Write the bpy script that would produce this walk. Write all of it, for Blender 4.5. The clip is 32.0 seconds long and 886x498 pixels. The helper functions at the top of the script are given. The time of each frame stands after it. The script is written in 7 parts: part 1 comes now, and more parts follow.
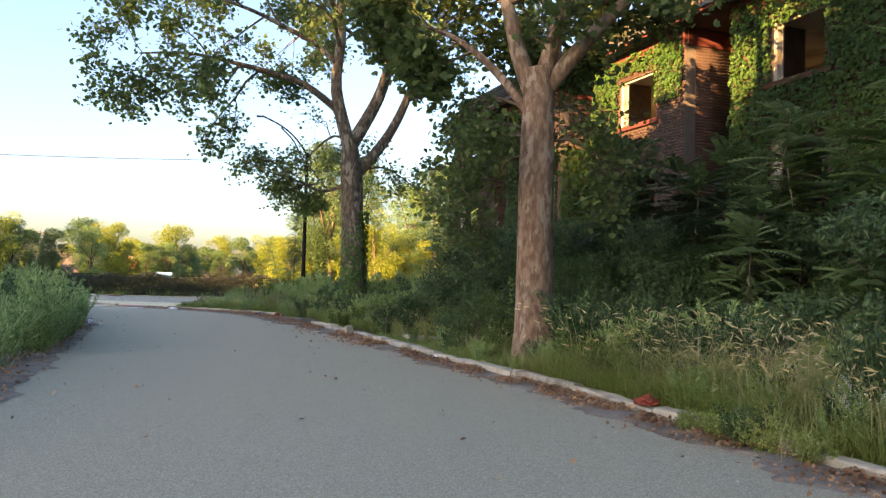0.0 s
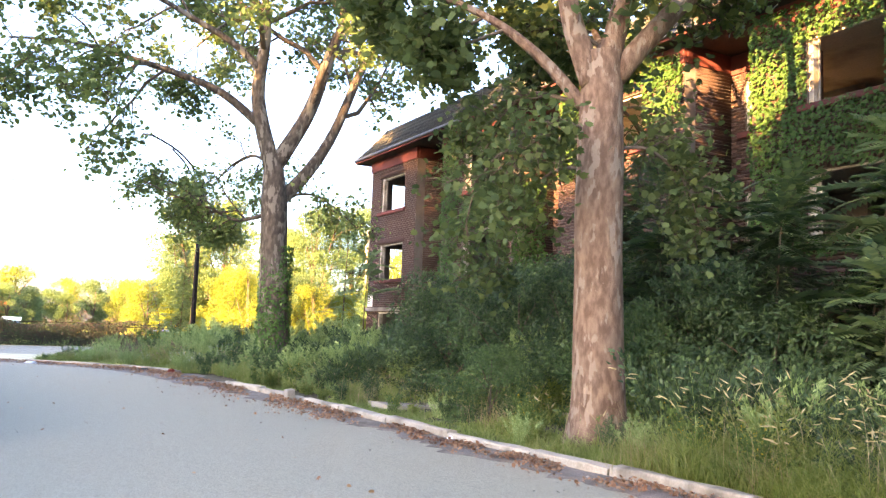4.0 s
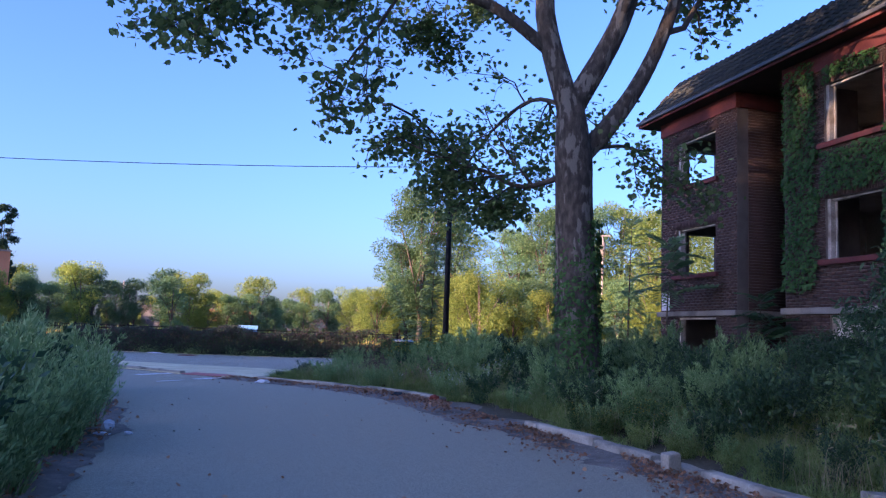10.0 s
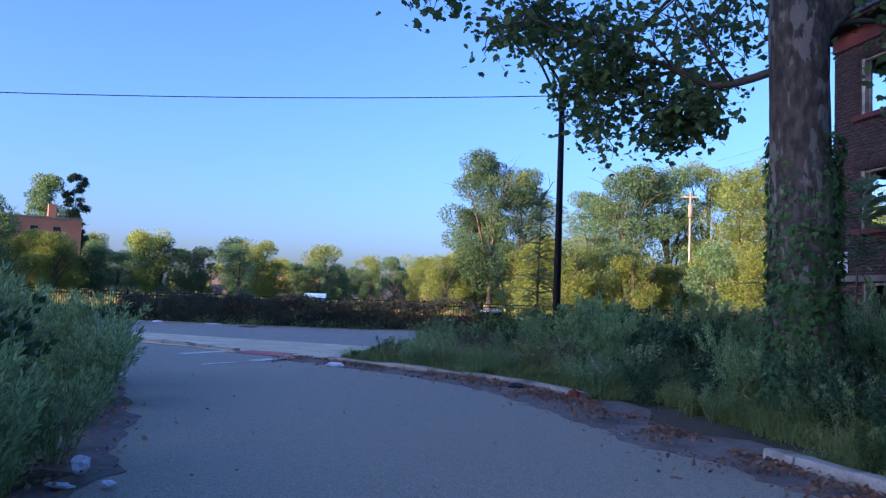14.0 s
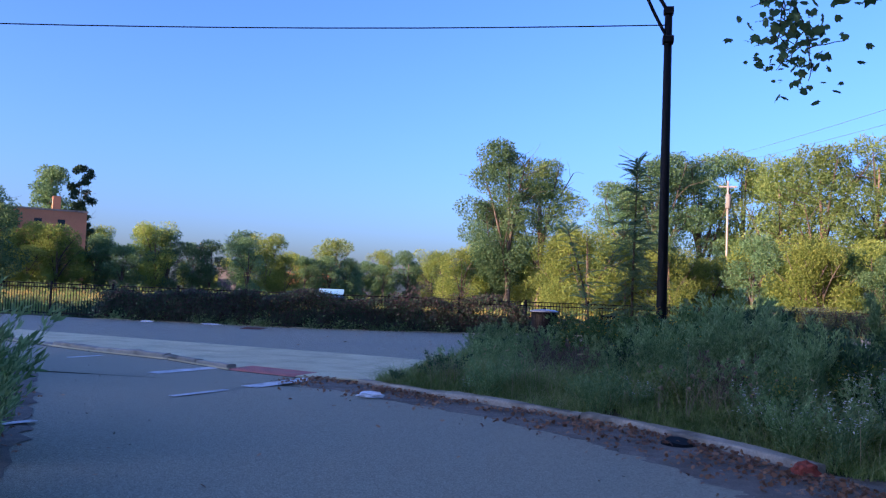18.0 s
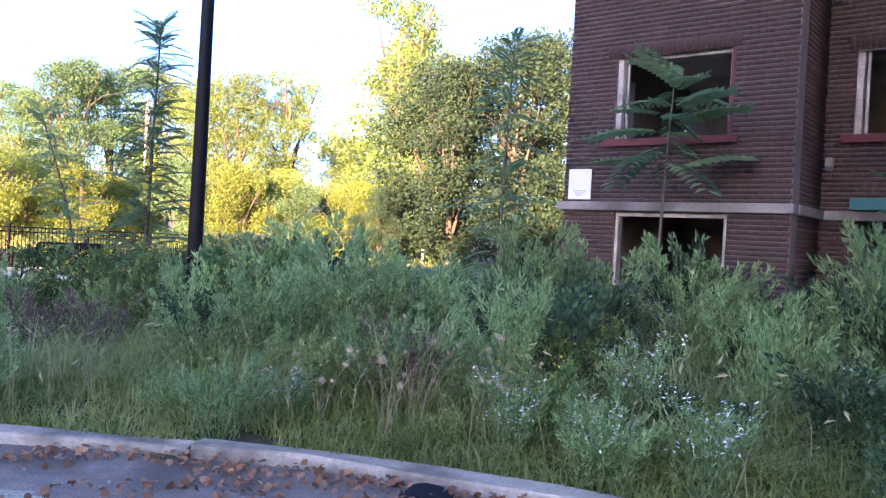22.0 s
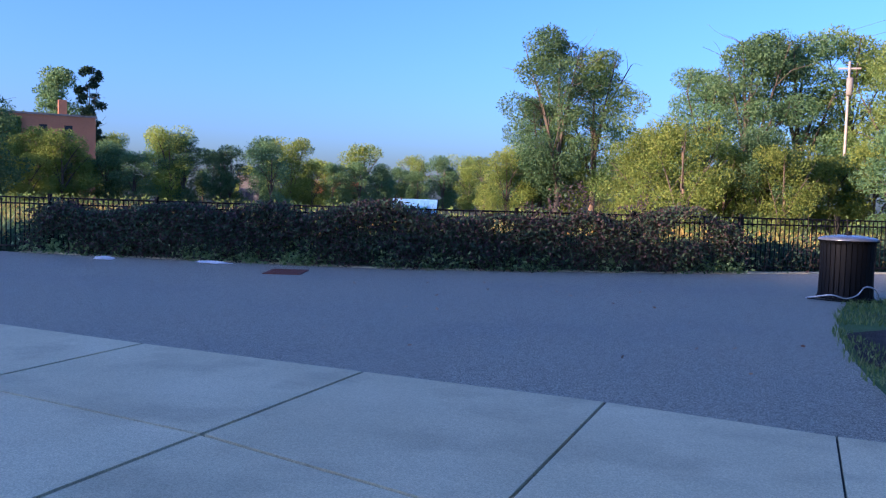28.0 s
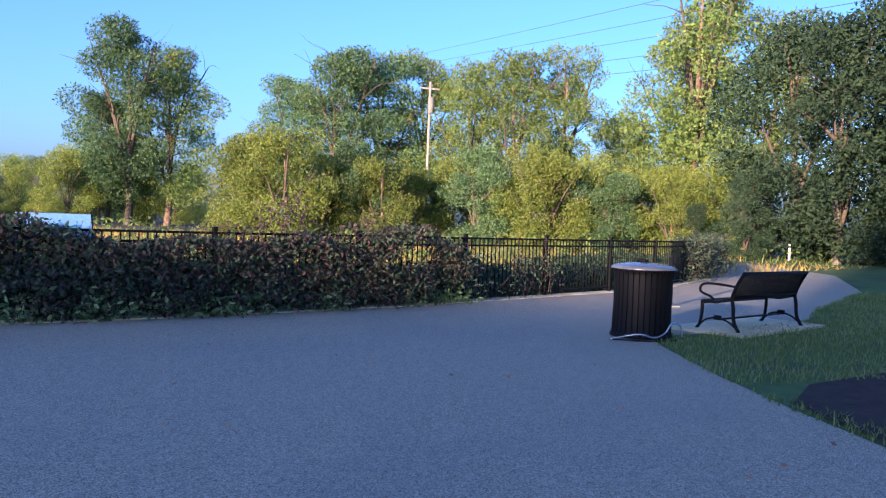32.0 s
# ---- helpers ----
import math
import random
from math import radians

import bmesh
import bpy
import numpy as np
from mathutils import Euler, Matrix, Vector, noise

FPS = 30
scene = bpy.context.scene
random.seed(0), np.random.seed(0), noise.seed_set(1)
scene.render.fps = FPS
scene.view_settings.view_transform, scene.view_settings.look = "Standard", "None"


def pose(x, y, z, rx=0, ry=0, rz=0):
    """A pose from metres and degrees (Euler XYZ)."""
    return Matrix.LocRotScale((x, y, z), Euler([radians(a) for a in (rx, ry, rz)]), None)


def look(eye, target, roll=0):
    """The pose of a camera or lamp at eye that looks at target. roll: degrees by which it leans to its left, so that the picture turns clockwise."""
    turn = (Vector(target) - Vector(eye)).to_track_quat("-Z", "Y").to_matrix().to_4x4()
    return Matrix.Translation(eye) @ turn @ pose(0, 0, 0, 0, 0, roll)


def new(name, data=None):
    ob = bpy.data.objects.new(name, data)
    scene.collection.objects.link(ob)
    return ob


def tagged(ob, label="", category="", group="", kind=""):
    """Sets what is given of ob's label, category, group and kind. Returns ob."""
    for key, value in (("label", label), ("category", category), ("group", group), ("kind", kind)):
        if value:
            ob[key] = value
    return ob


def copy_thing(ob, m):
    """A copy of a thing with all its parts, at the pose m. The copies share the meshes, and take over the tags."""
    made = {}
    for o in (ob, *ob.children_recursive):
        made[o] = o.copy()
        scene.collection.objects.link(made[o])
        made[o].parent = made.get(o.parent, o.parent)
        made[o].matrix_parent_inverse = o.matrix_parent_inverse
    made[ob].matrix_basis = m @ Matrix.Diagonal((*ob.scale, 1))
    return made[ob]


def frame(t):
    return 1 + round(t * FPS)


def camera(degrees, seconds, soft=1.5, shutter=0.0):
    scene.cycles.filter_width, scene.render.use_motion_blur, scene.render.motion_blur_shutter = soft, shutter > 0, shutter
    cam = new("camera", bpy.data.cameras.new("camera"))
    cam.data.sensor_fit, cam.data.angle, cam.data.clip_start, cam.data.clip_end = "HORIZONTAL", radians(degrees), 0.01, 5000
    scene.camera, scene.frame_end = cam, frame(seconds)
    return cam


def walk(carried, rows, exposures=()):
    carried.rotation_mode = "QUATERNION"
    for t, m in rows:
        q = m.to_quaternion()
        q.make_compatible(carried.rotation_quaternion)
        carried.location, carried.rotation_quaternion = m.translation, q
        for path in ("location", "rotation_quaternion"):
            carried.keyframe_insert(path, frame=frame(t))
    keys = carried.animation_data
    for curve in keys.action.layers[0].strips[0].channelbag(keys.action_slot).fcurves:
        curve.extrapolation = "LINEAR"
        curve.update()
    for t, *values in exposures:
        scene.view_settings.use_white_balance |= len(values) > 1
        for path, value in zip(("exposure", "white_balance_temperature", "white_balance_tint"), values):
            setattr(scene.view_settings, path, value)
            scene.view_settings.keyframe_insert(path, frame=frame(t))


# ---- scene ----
cam = camera(57.49, 32.0, soft=1.25)
# seconds, place, then turn: yaw, pitch, roll
ROWS = [
    (0, -0.001, -0.000, 1.380, -0.05, 2.19, -1.61),
    (0.5, -0.174, 0.559, 1.383, -4.24, 2.28, -1.76),
    (1, -0.343, 1.112, 1.385, -8.37, 2.88, -1.87),
    (1.5, -0.523, 1.659, 1.384, -12.21, 4.21, -1.98),
    (2, -0.763, 2.180, 1.375, -13.07, 5.12, -2.00),
    (2.5, -1.019, 2.660, 1.365, -13.17, 5.38, -2.00),
    (3, -1.345, 3.095, 1.361, -12.69, 5.50, -2.00),
    (3.5, -1.685, 3.493, 1.365, -11.83, 5.74, -2.08),
    (4, -2.013, 3.878, 1.375, -9.88, 5.87, -2.04),
    (4.5, -2.214, 4.293, 1.382, -7.51, 5.92, -1.98),
    (6.5, -2.681, 6.472, 1.394, -10.88, 6.07, -2.29),
    (7, -2.779, 7.042, 1.397, -12.52, 5.82, -2.48),
    (7.5, -2.893, 7.614, 1.399, -13.62, 5.77, -2.52),
    (8, -3.056, 8.186, 1.397, -8.39, 5.73, -2.19),
    (8.5, -3.233, 8.765, 1.393, -1.07, 5.72, -2.04),
    (9, -3.426, 9.349, 1.388, 3.22, 5.77, -2.04),
    (9.5, -3.589, 9.921, 1.381, 5.23, 5.86, -1.94),
    (10, -3.757, 10.481, 1.376, 5.28, 5.89, -2.06),
    (10.5, -3.926, 11.026, 1.375, -2.16, 5.97, -2.55),
    (11, -4.090, 11.580, 1.377, -7.38, 5.94, -2.58),
    (11.5, -4.260, 12.153, 1.379, -7.87, 5.79, -2.56),
    (12, -4.415, 12.721, 1.376, -6.35, 5.56, -2.44),
    (12.5, -4.609, 13.281, 1.371, 0.37, 5.34, -2.22),
    (13, -4.805, 13.806, 1.367, 6.59, 4.99, -2.11),
    (13.5, -5.031, 14.326, 1.364, 9.06, 4.21, -2.07),
    (14, -5.257, 14.869, 1.366, 9.80, 3.48, -2.09),
    (14.5, -5.495, 15.426, 1.371, 10.24, 2.87, -2.12),
    (15, -5.739, 15.986, 1.376, 12.49, 2.54, -2.08),
    (15.5, -5.983, 16.553, 1.378, 15.63, 2.45, -2.01),
    (17.5, -6.814, 18.878, 1.371, 14.60, 3.04, -2.15),
    (18, -7.040, 19.467, 1.373, 10.49, 3.13, -2.24),
    (18.5, -7.219, 20.052, 1.381, 0.92, 3.24, -2.52),
    (19, -7.340, 20.627, 1.389, -10.21, 3.32, -2.76),
    (19.5, -7.489, 21.191, 1.391, -19.58, 3.51, -2.96),
    (20, -7.600, 21.742, 1.388, -28.48, 5.42, -3.34),
    (20.5, -7.741, 22.299, 1.374, -33.32, 7.06, -3.40),
    (21, -7.882, 22.837, 1.357, -33.99, 7.10, -3.29),
    (21.5, -8.103, 23.376, 1.343, -33.84, 3.61, -3.27),
    (22, -8.329, 23.908, 1.347, -30.79, -0.31, -3.22),
    (22.5, -8.526, 24.421, 1.363, -24.72, -1.05, -3.03),
    (23, -8.740, 24.917, 1.383, -20.00, -1.13, -2.86),
    (23.5, -8.900, 25.430, 1.392, -18.34, -1.17, -2.72),
    (24, -9.121, 25.968, 1.389, -16.86, -1.22, -2.65),
    (24.5, -9.380, 26.517, 1.382, -11.70, -1.24, -2.49),
    (25, -9.665, 27.065, 1.375, -5.20, -1.20, -2.25),
    (25.5, -10.002, 27.594, 1.369, -0.03, -1.36, -2.19),
    (26, -10.341, 28.115, 1.362, 4.54, -2.35, -2.01),
    (26.5, -10.714, 28.642, 1.362, 5.96, -3.09, -1.95),
    (28.5, -12.270, 30.794, 1.365, 13.02, -3.42, -1.62),
    (29, -12.581, 31.316, 1.345, 11.72, -3.17, -1.60),
    (29.5, -12.826, 31.886, 1.335, 5.33, -2.78, -1.78),
    (30, -13.106, 32.511, 1.356, 0.15, -2.43, -1.77),
    (30.5, -13.424, 33.051, 1.385, -1.44, -2.30, -1.74),
    (31, -13.730, 33.522, 1.402, -3.54, -2.21, -1.79),
    (31.5, -14.035, 33.929, 1.421, -7.58, -2.11, -1.80),
    (32, -14.330, 34.286, 1.449, -18.26, -1.90, -2.20),
]
EXPOSURES = [(0.0, 2.75, 9800, 29), (1.0, 3.3, 10200, 31), (2.0, 4.05, 9800, 33), (4.0, 3.95, 9400, 36), (7.0, 3.15, 8000, 37), (8.0, 3.4, 8200, 40), (8.5, 2.75, 7000, 42), (9.0, 2.1, 5900, 45), (10.0, 1.85, 5500, 47), (11.0, 2.15, 5800, 45), (12.0, 2.4, 5800, 46), (12.7, 1.95, 5500, 45),
             (15.0, 1.65, 5300, 41), (18.6, 1.5, 5300, 42), (19.2, 1.95, 5400, 49), (20.0, 2.4, 5500, 53), (21.0, 2.5, 5500, 53), (21.6, 2.85, 5900, 50), (22.0, 3.2, 6200, 46), (22.3, 3.25, 6300, 43), (23.0, 3.15, 6100, 40), (23.8, 2.95, 5700, 38), (24.6, 2.5, 5400, 38),
             (26.0, 1.85, 5200, 39), (28.5, 1.5, 5100, 38), (32.0, 1.65, 5300, 37)]
walk(cam, [(t, pose(x, y, z, 90 + pitch, roll, yaw)) for t, x, y, z, yaw, pitch, roll in ROWS], EXPOSURES)

# ---- world and sun: a clear evening, the sun low behind the walker ----
SUN_BEARING, SUN_HEIGHT = 229.0, 9.0
world = bpy.data.worlds.new("world")
scene.world = world
world.use_nodes = True
wn = world.node_tree.nodes
sky = wn.new("ShaderNodeTexSky")
sky.sky_type, sky.sun_disc = "NISHITA", False
sky.sun_elevation, sky.sun_rotation = radians(SUN_HEIGHT), radians(SUN_BEARING)
sky.air_density, sky.dust_density, sky.ozone_density = 1.0, 2.2, 4.5
wn["Background"].inputs["Strength"].default_value = 0.14
world.node_tree.links.new(sky.outputs[0], wn["Background"].inputs["Color"])
sun = new("sun", bpy.data.lights.new("sun", "SUN"))
sun.data.energy, sun.data.angle, sun.data.color = 5.0, radians(0.53), (1.0, 0.70, 0.35)
sb, sh = radians(SUN_BEARING), radians(SUN_HEIGHT)
sun.matrix_world = look((math.sin(sb) * math.cos(sh) * 60, math.cos(sb) * math.cos(sh) * 60, math.sin(sh) * 60), (0, 0, 0))

# ---- kit ----
def mesh_of(name, verts, faces, mat=None, smooth=False):
    me = bpy.data.meshes.new(name)
    me.from_pydata([tuple(v) for v in verts], [], faces)
    me.update()
    if mat:
        me.materials.append(mat)
    if smooth:
        me.shade_smooth()
    return me


def fast_mesh(name, V, F, mats, index=None, smooth=False):
    """A mesh from arrays: V (n, 3), F (m, k) with k corners a face."""
    me = bpy.data.meshes.new(name)
    V = np.asarray(V, np.float32)
    F = np.asarray(F, np.int32)
    m, k = F.shape
    me.vertices.add(len(V))
    me.vertices.foreach_set("co", V.ravel())
    me.loops.add(m * k)
    me.loops.foreach_set("vertex_index", F.ravel())
    me.polygons.add(m)
    me.polygons.foreach_set("loop_start", np.arange(0, m * k, k, dtype=np.int32))
    me.polygons.foreach_set("loop_total", np.full(m, k, np.int32))
    for mt in (mats if isinstance(mats, (list, tuple)) else [mats]):
        me.materials.append(mt)
    if index is not None:
        me.polygons.foreach_set("material_index", np.asarray(index, np.int32))
    me.update(calc_edges=True)
    if smooth:
        me.shade_smooth()
    return me


def put(name, me, parent=None, label="", m=None):
    ob = new(name, me)
    if parent:
        ob.parent = parent
    if m is not None:
        ob.matrix_basis = m
    if label:
        tagged(ob, label)
    return ob


def part(name, bm, mat, parent, label="", smooth=False):
    """One mesh object from a bmesh, under a thing or a part."""
    me = bpy.data.meshes.new(name)
    bmesh.ops.recalc_face_normals(bm, faces=bm.faces)
    bm.to_mesh(me)
    bm.free()
    me.materials.append(mat)
    if smooth:
        me.shade_smooth()
    return put(name, me, parent, label)


def thing(name, m, label, category, group="", kind=""):
    ob = new(name)
    ob.matrix_basis = m
    return tagged(ob, label, category, group, kind)


def box(x0, x1, y0, y1, z0, z1, bev=0.0, bm=None):
    bm = bm or bmesh.new()
    r = bmesh.ops.create_cube(bm, size=1.0)
    for v in r["verts"]:
        v.co = Vector((x0 + (v.co.x + .5) * (x1 - x0), y0 + (v.co.y + .5) * (y1 - y0), z0 + (v.co.z + .5) * (z1 - z0)))
    if bev:
        es = list({e for v in r["verts"] for e in v.link_edges})
        bmesh.ops.bevel(bm, geom=es, offset=bev, segments=2, affect="EDGES", profile=.6)
    return bm


def tube_arrays(pts, radii, sides=8, cap=True):
    pts = [Vector(p) for p in pts]
    V, F = [], []
    up = Vector((0.13, 0.21, 0.97)).normalized()
    for i, p in enumerate(pts):
        d = (pts[min(i + 1, len(pts) - 1)] - pts[max(i - 1, 0)]).normalized()
        if abs(d.dot(up)) > 0.93:
            up = Vector((0.97, 0.1, 0.2)).normalized()
        a = d.cross(up).normalized()
        b = a.cross(d)
        up = b if i else up
        for k in range(sides):
            t = 2 * math.pi * k / sides
            V.append(p + (a * math.cos(t) + b * math.sin(t)) * radii[i])
    for i in range(len(pts) - 1):
        for k in range(sides):
            k2 = (k + 1) % sides
            F.append((i * sides + k, i * sides + k2, (i + 1) * sides + k2, (i + 1) * sides + k))
    if cap:
        F.append(tuple(range(sides))[::-1])
        F.append(tuple((len(pts) - 1) * sides + k for k in range(sides)))
    return V, F


def tube(name, pts, radii, mat, parent=None, label="", sides=8, m=None):
    if not isinstance(radii, (list, tuple)):
        radii = [radii] * len(pts)
    V, F = tube_arrays(pts, radii, sides)
    return put(name, mesh_of(name, V, F, mat, True), parent, label, m)


def smooth_path(pts, n=5):
    """More points along a path, by Catmull-Rom."""
    P = [Vector(p) for p in pts]
    out = []
    for i in range(len(P) - 1):
        p0, p1, p2, p3 = P[max(i - 1, 0)], P[i], P[i + 1], P[min(i + 2, len(P) - 1)]
        for k in range(n):
            t = k / n
            out.append(.5 * ((2 * p1) + (p2 - p0) * t + (2 * p0 - 5 * p1 + 4 * p2 - p3) * t * t + (3 * p1 - p0 - 3 * p2 + p3) * t ** 3))
    out.append(P[-1])
    return out


def material(name, colour, rough=0.8, metal=0.0, spec=0.3):
    mt = bpy.data.materials.new(name)
    mt.use_nodes = True
    b = mt.node_tree.nodes["Principled BSDF"]
    b.inputs["Base Color"].default_value = (*colour, 1)
    b.inputs["Roughness"].default_value = rough
    b.inputs["Metallic"].default_value = metal
    b.inputs["Specular IOR Level"].default_value = spec
    return mt


def grained(name, colours, scale=3.0, fine=40.0, rough=0.85, bump=0.25, metal=0.0, stain=None, stain_scale=0.4, spec=0.3, random_tint=0.0, size=0.01, coords="Object", speck=0.0):
    """A mixed ground colour at two scales with fine relief. colours: dark and light."""
    mt = material(name, colours[0], rough, metal, spec)
    nt = mt.node_tree
    n, l = nt.nodes, nt.links
    b = n["Principled BSDF"]
    tc = n.new("ShaderNodeTexCoord")
    n1, n2 = n.new("ShaderNodeTexNoise"), n.new("ShaderNodeTexNoise")
    n1.inputs["Scale"].default_value, n1.inputs["Detail"].default_value = scale, 6
    n2.inputs["Scale"].default_value, n2.inputs["Detail"].default_value = fine, 4
    for q in (n1, n2):
        l.new(tc.outputs[coords], q.inputs["Vector"])
    mx = n.new("ShaderNodeMath")
    mx.operation = "ADD"
    l.new(n1.outputs["Fac"], mx.inputs[0])
    l.new(n2.outputs["Fac"], mx.inputs[1])
    rp = n.new("ShaderNodeMapRange")
    rp.inputs["From Min"].default_value, rp.inputs["From Max"].default_value = 0.7, 1.3
    l.new(mx.outputs[0], rp.inputs["Value"])
    c = n.new("ShaderNodeMix")
    c.data_type = "RGBA"
    c.inputs["A"].default_value, c.inputs["B"].default_value = (*colours[0], 1), (*colours[1], 1)
    l.new(rp.outputs[0], c.inputs["Factor"])
    out = c.outputs["Result"]
    if stain:
        n3 = n.new("ShaderNodeTexNoise")
        n3.inputs["Scale"].default_value, n3.inputs["Detail"].default_value = stain_scale, 5
        l.new(tc.outputs[coords], n3.inputs["Vector"])
        r3 = n.new("ShaderNodeMapRange")
        r3.inputs["From Min"].default_value, r3.inputs["From Max"].default_value = 0.5, 0.68
        l.new(n3.outputs["Fac"], r3.inputs["Value"])
        c2 = n.new("ShaderNodeMix")
        c2.data_type = "RGBA"
        c2.inputs["B"].default_value = (*stain, 1)
        l.new(r3.outputs[0], c2.inputs["Factor"])
        l.new(out, c2.inputs["A"])
        out = c2.outputs["Result"]
    if speck:
        vo = n.new("ShaderNodeTexVoronoi")
        vo.inputs["Scale"].default_value = 150
        l.new(tc.outputs[coords], vo.inputs["Vector"])
        r5 = n.new("ShaderNodeMapRange")
        r5.inputs["To Min"].default_value, r5.inputs["To Max"].default_value = 1 - speck * .55, 1 + speck * .45
        sp = n.new("ShaderNodeSeparateColor")
        l.new(vo.outputs["Color"], sp.inputs[0])
        l.new(sp.outputs[0], r5.inputs["Value"])
        h5 = n.new("ShaderNodeHueSaturation")
        l.new(r5.outputs[0], h5.inputs["Value"])
        l.new(out, h5.inputs["Color"])
        out = h5.outputs["Color"]
    if random_tint:
        oi = n.new("ShaderNodeObjectInfo")
        hs = n.new("ShaderNodeHueSaturation")
        r4 = n.new("ShaderNodeMapRange")
        r4.inputs["To Min"].default_value, r4.inputs["To Max"].default_value = 1 - random_tint, 1 + random_tint
        l.new(oi.outputs["Random"], r4.inputs["Value"])
        l.new(r4.outputs[0], hs.inputs["Value"])
        l.new(out, hs.inputs["Color"])
        out = hs.outputs["Color"]
    l.new(out, b.inputs["Base Color"])
    if bump:
        bp = n.new("ShaderNodeBump")
        bp.inputs["Strength"].default_value, bp.inputs["Distance"].default_value = bump, size
        l.new(n2.outputs["Fac"], bp.inputs["Height"])
        l.new(bp.outputs[0], b.inputs["Normal"])
    return mt


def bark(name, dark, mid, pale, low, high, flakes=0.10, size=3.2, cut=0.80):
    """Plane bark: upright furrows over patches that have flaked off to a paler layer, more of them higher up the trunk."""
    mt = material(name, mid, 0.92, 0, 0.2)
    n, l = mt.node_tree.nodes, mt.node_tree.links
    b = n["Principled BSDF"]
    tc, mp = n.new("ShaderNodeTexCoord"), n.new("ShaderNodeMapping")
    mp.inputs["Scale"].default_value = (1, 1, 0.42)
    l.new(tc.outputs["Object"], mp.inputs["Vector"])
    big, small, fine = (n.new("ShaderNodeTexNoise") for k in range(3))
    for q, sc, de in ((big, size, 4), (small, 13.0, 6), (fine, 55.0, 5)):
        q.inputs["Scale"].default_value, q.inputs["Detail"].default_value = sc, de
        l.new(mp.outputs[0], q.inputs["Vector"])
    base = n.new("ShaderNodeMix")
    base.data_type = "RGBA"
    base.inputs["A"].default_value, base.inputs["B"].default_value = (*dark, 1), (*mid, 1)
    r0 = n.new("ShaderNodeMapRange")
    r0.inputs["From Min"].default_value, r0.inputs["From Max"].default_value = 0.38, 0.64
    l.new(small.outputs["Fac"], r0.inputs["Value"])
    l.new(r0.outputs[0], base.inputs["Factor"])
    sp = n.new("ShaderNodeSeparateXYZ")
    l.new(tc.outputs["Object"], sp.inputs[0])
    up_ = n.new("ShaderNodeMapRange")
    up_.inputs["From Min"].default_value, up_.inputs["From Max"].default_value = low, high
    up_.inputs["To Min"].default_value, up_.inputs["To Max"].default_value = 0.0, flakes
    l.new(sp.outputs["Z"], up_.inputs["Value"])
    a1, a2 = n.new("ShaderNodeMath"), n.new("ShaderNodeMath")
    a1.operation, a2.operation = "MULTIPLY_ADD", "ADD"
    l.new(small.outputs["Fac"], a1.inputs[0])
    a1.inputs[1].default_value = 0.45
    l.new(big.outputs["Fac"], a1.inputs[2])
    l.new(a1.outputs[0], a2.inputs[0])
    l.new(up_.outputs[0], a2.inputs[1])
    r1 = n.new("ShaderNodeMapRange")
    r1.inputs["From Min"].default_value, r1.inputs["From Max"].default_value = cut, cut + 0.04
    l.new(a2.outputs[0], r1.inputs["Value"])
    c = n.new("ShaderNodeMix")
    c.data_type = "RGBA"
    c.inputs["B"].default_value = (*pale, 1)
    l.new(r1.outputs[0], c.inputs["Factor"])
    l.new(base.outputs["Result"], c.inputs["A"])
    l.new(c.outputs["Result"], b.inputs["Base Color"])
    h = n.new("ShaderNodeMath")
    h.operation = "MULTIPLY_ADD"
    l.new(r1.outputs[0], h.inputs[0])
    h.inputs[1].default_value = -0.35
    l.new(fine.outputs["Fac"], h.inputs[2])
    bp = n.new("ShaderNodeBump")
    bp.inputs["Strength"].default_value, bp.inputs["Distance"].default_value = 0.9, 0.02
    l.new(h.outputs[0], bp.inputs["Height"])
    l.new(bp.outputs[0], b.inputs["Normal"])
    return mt


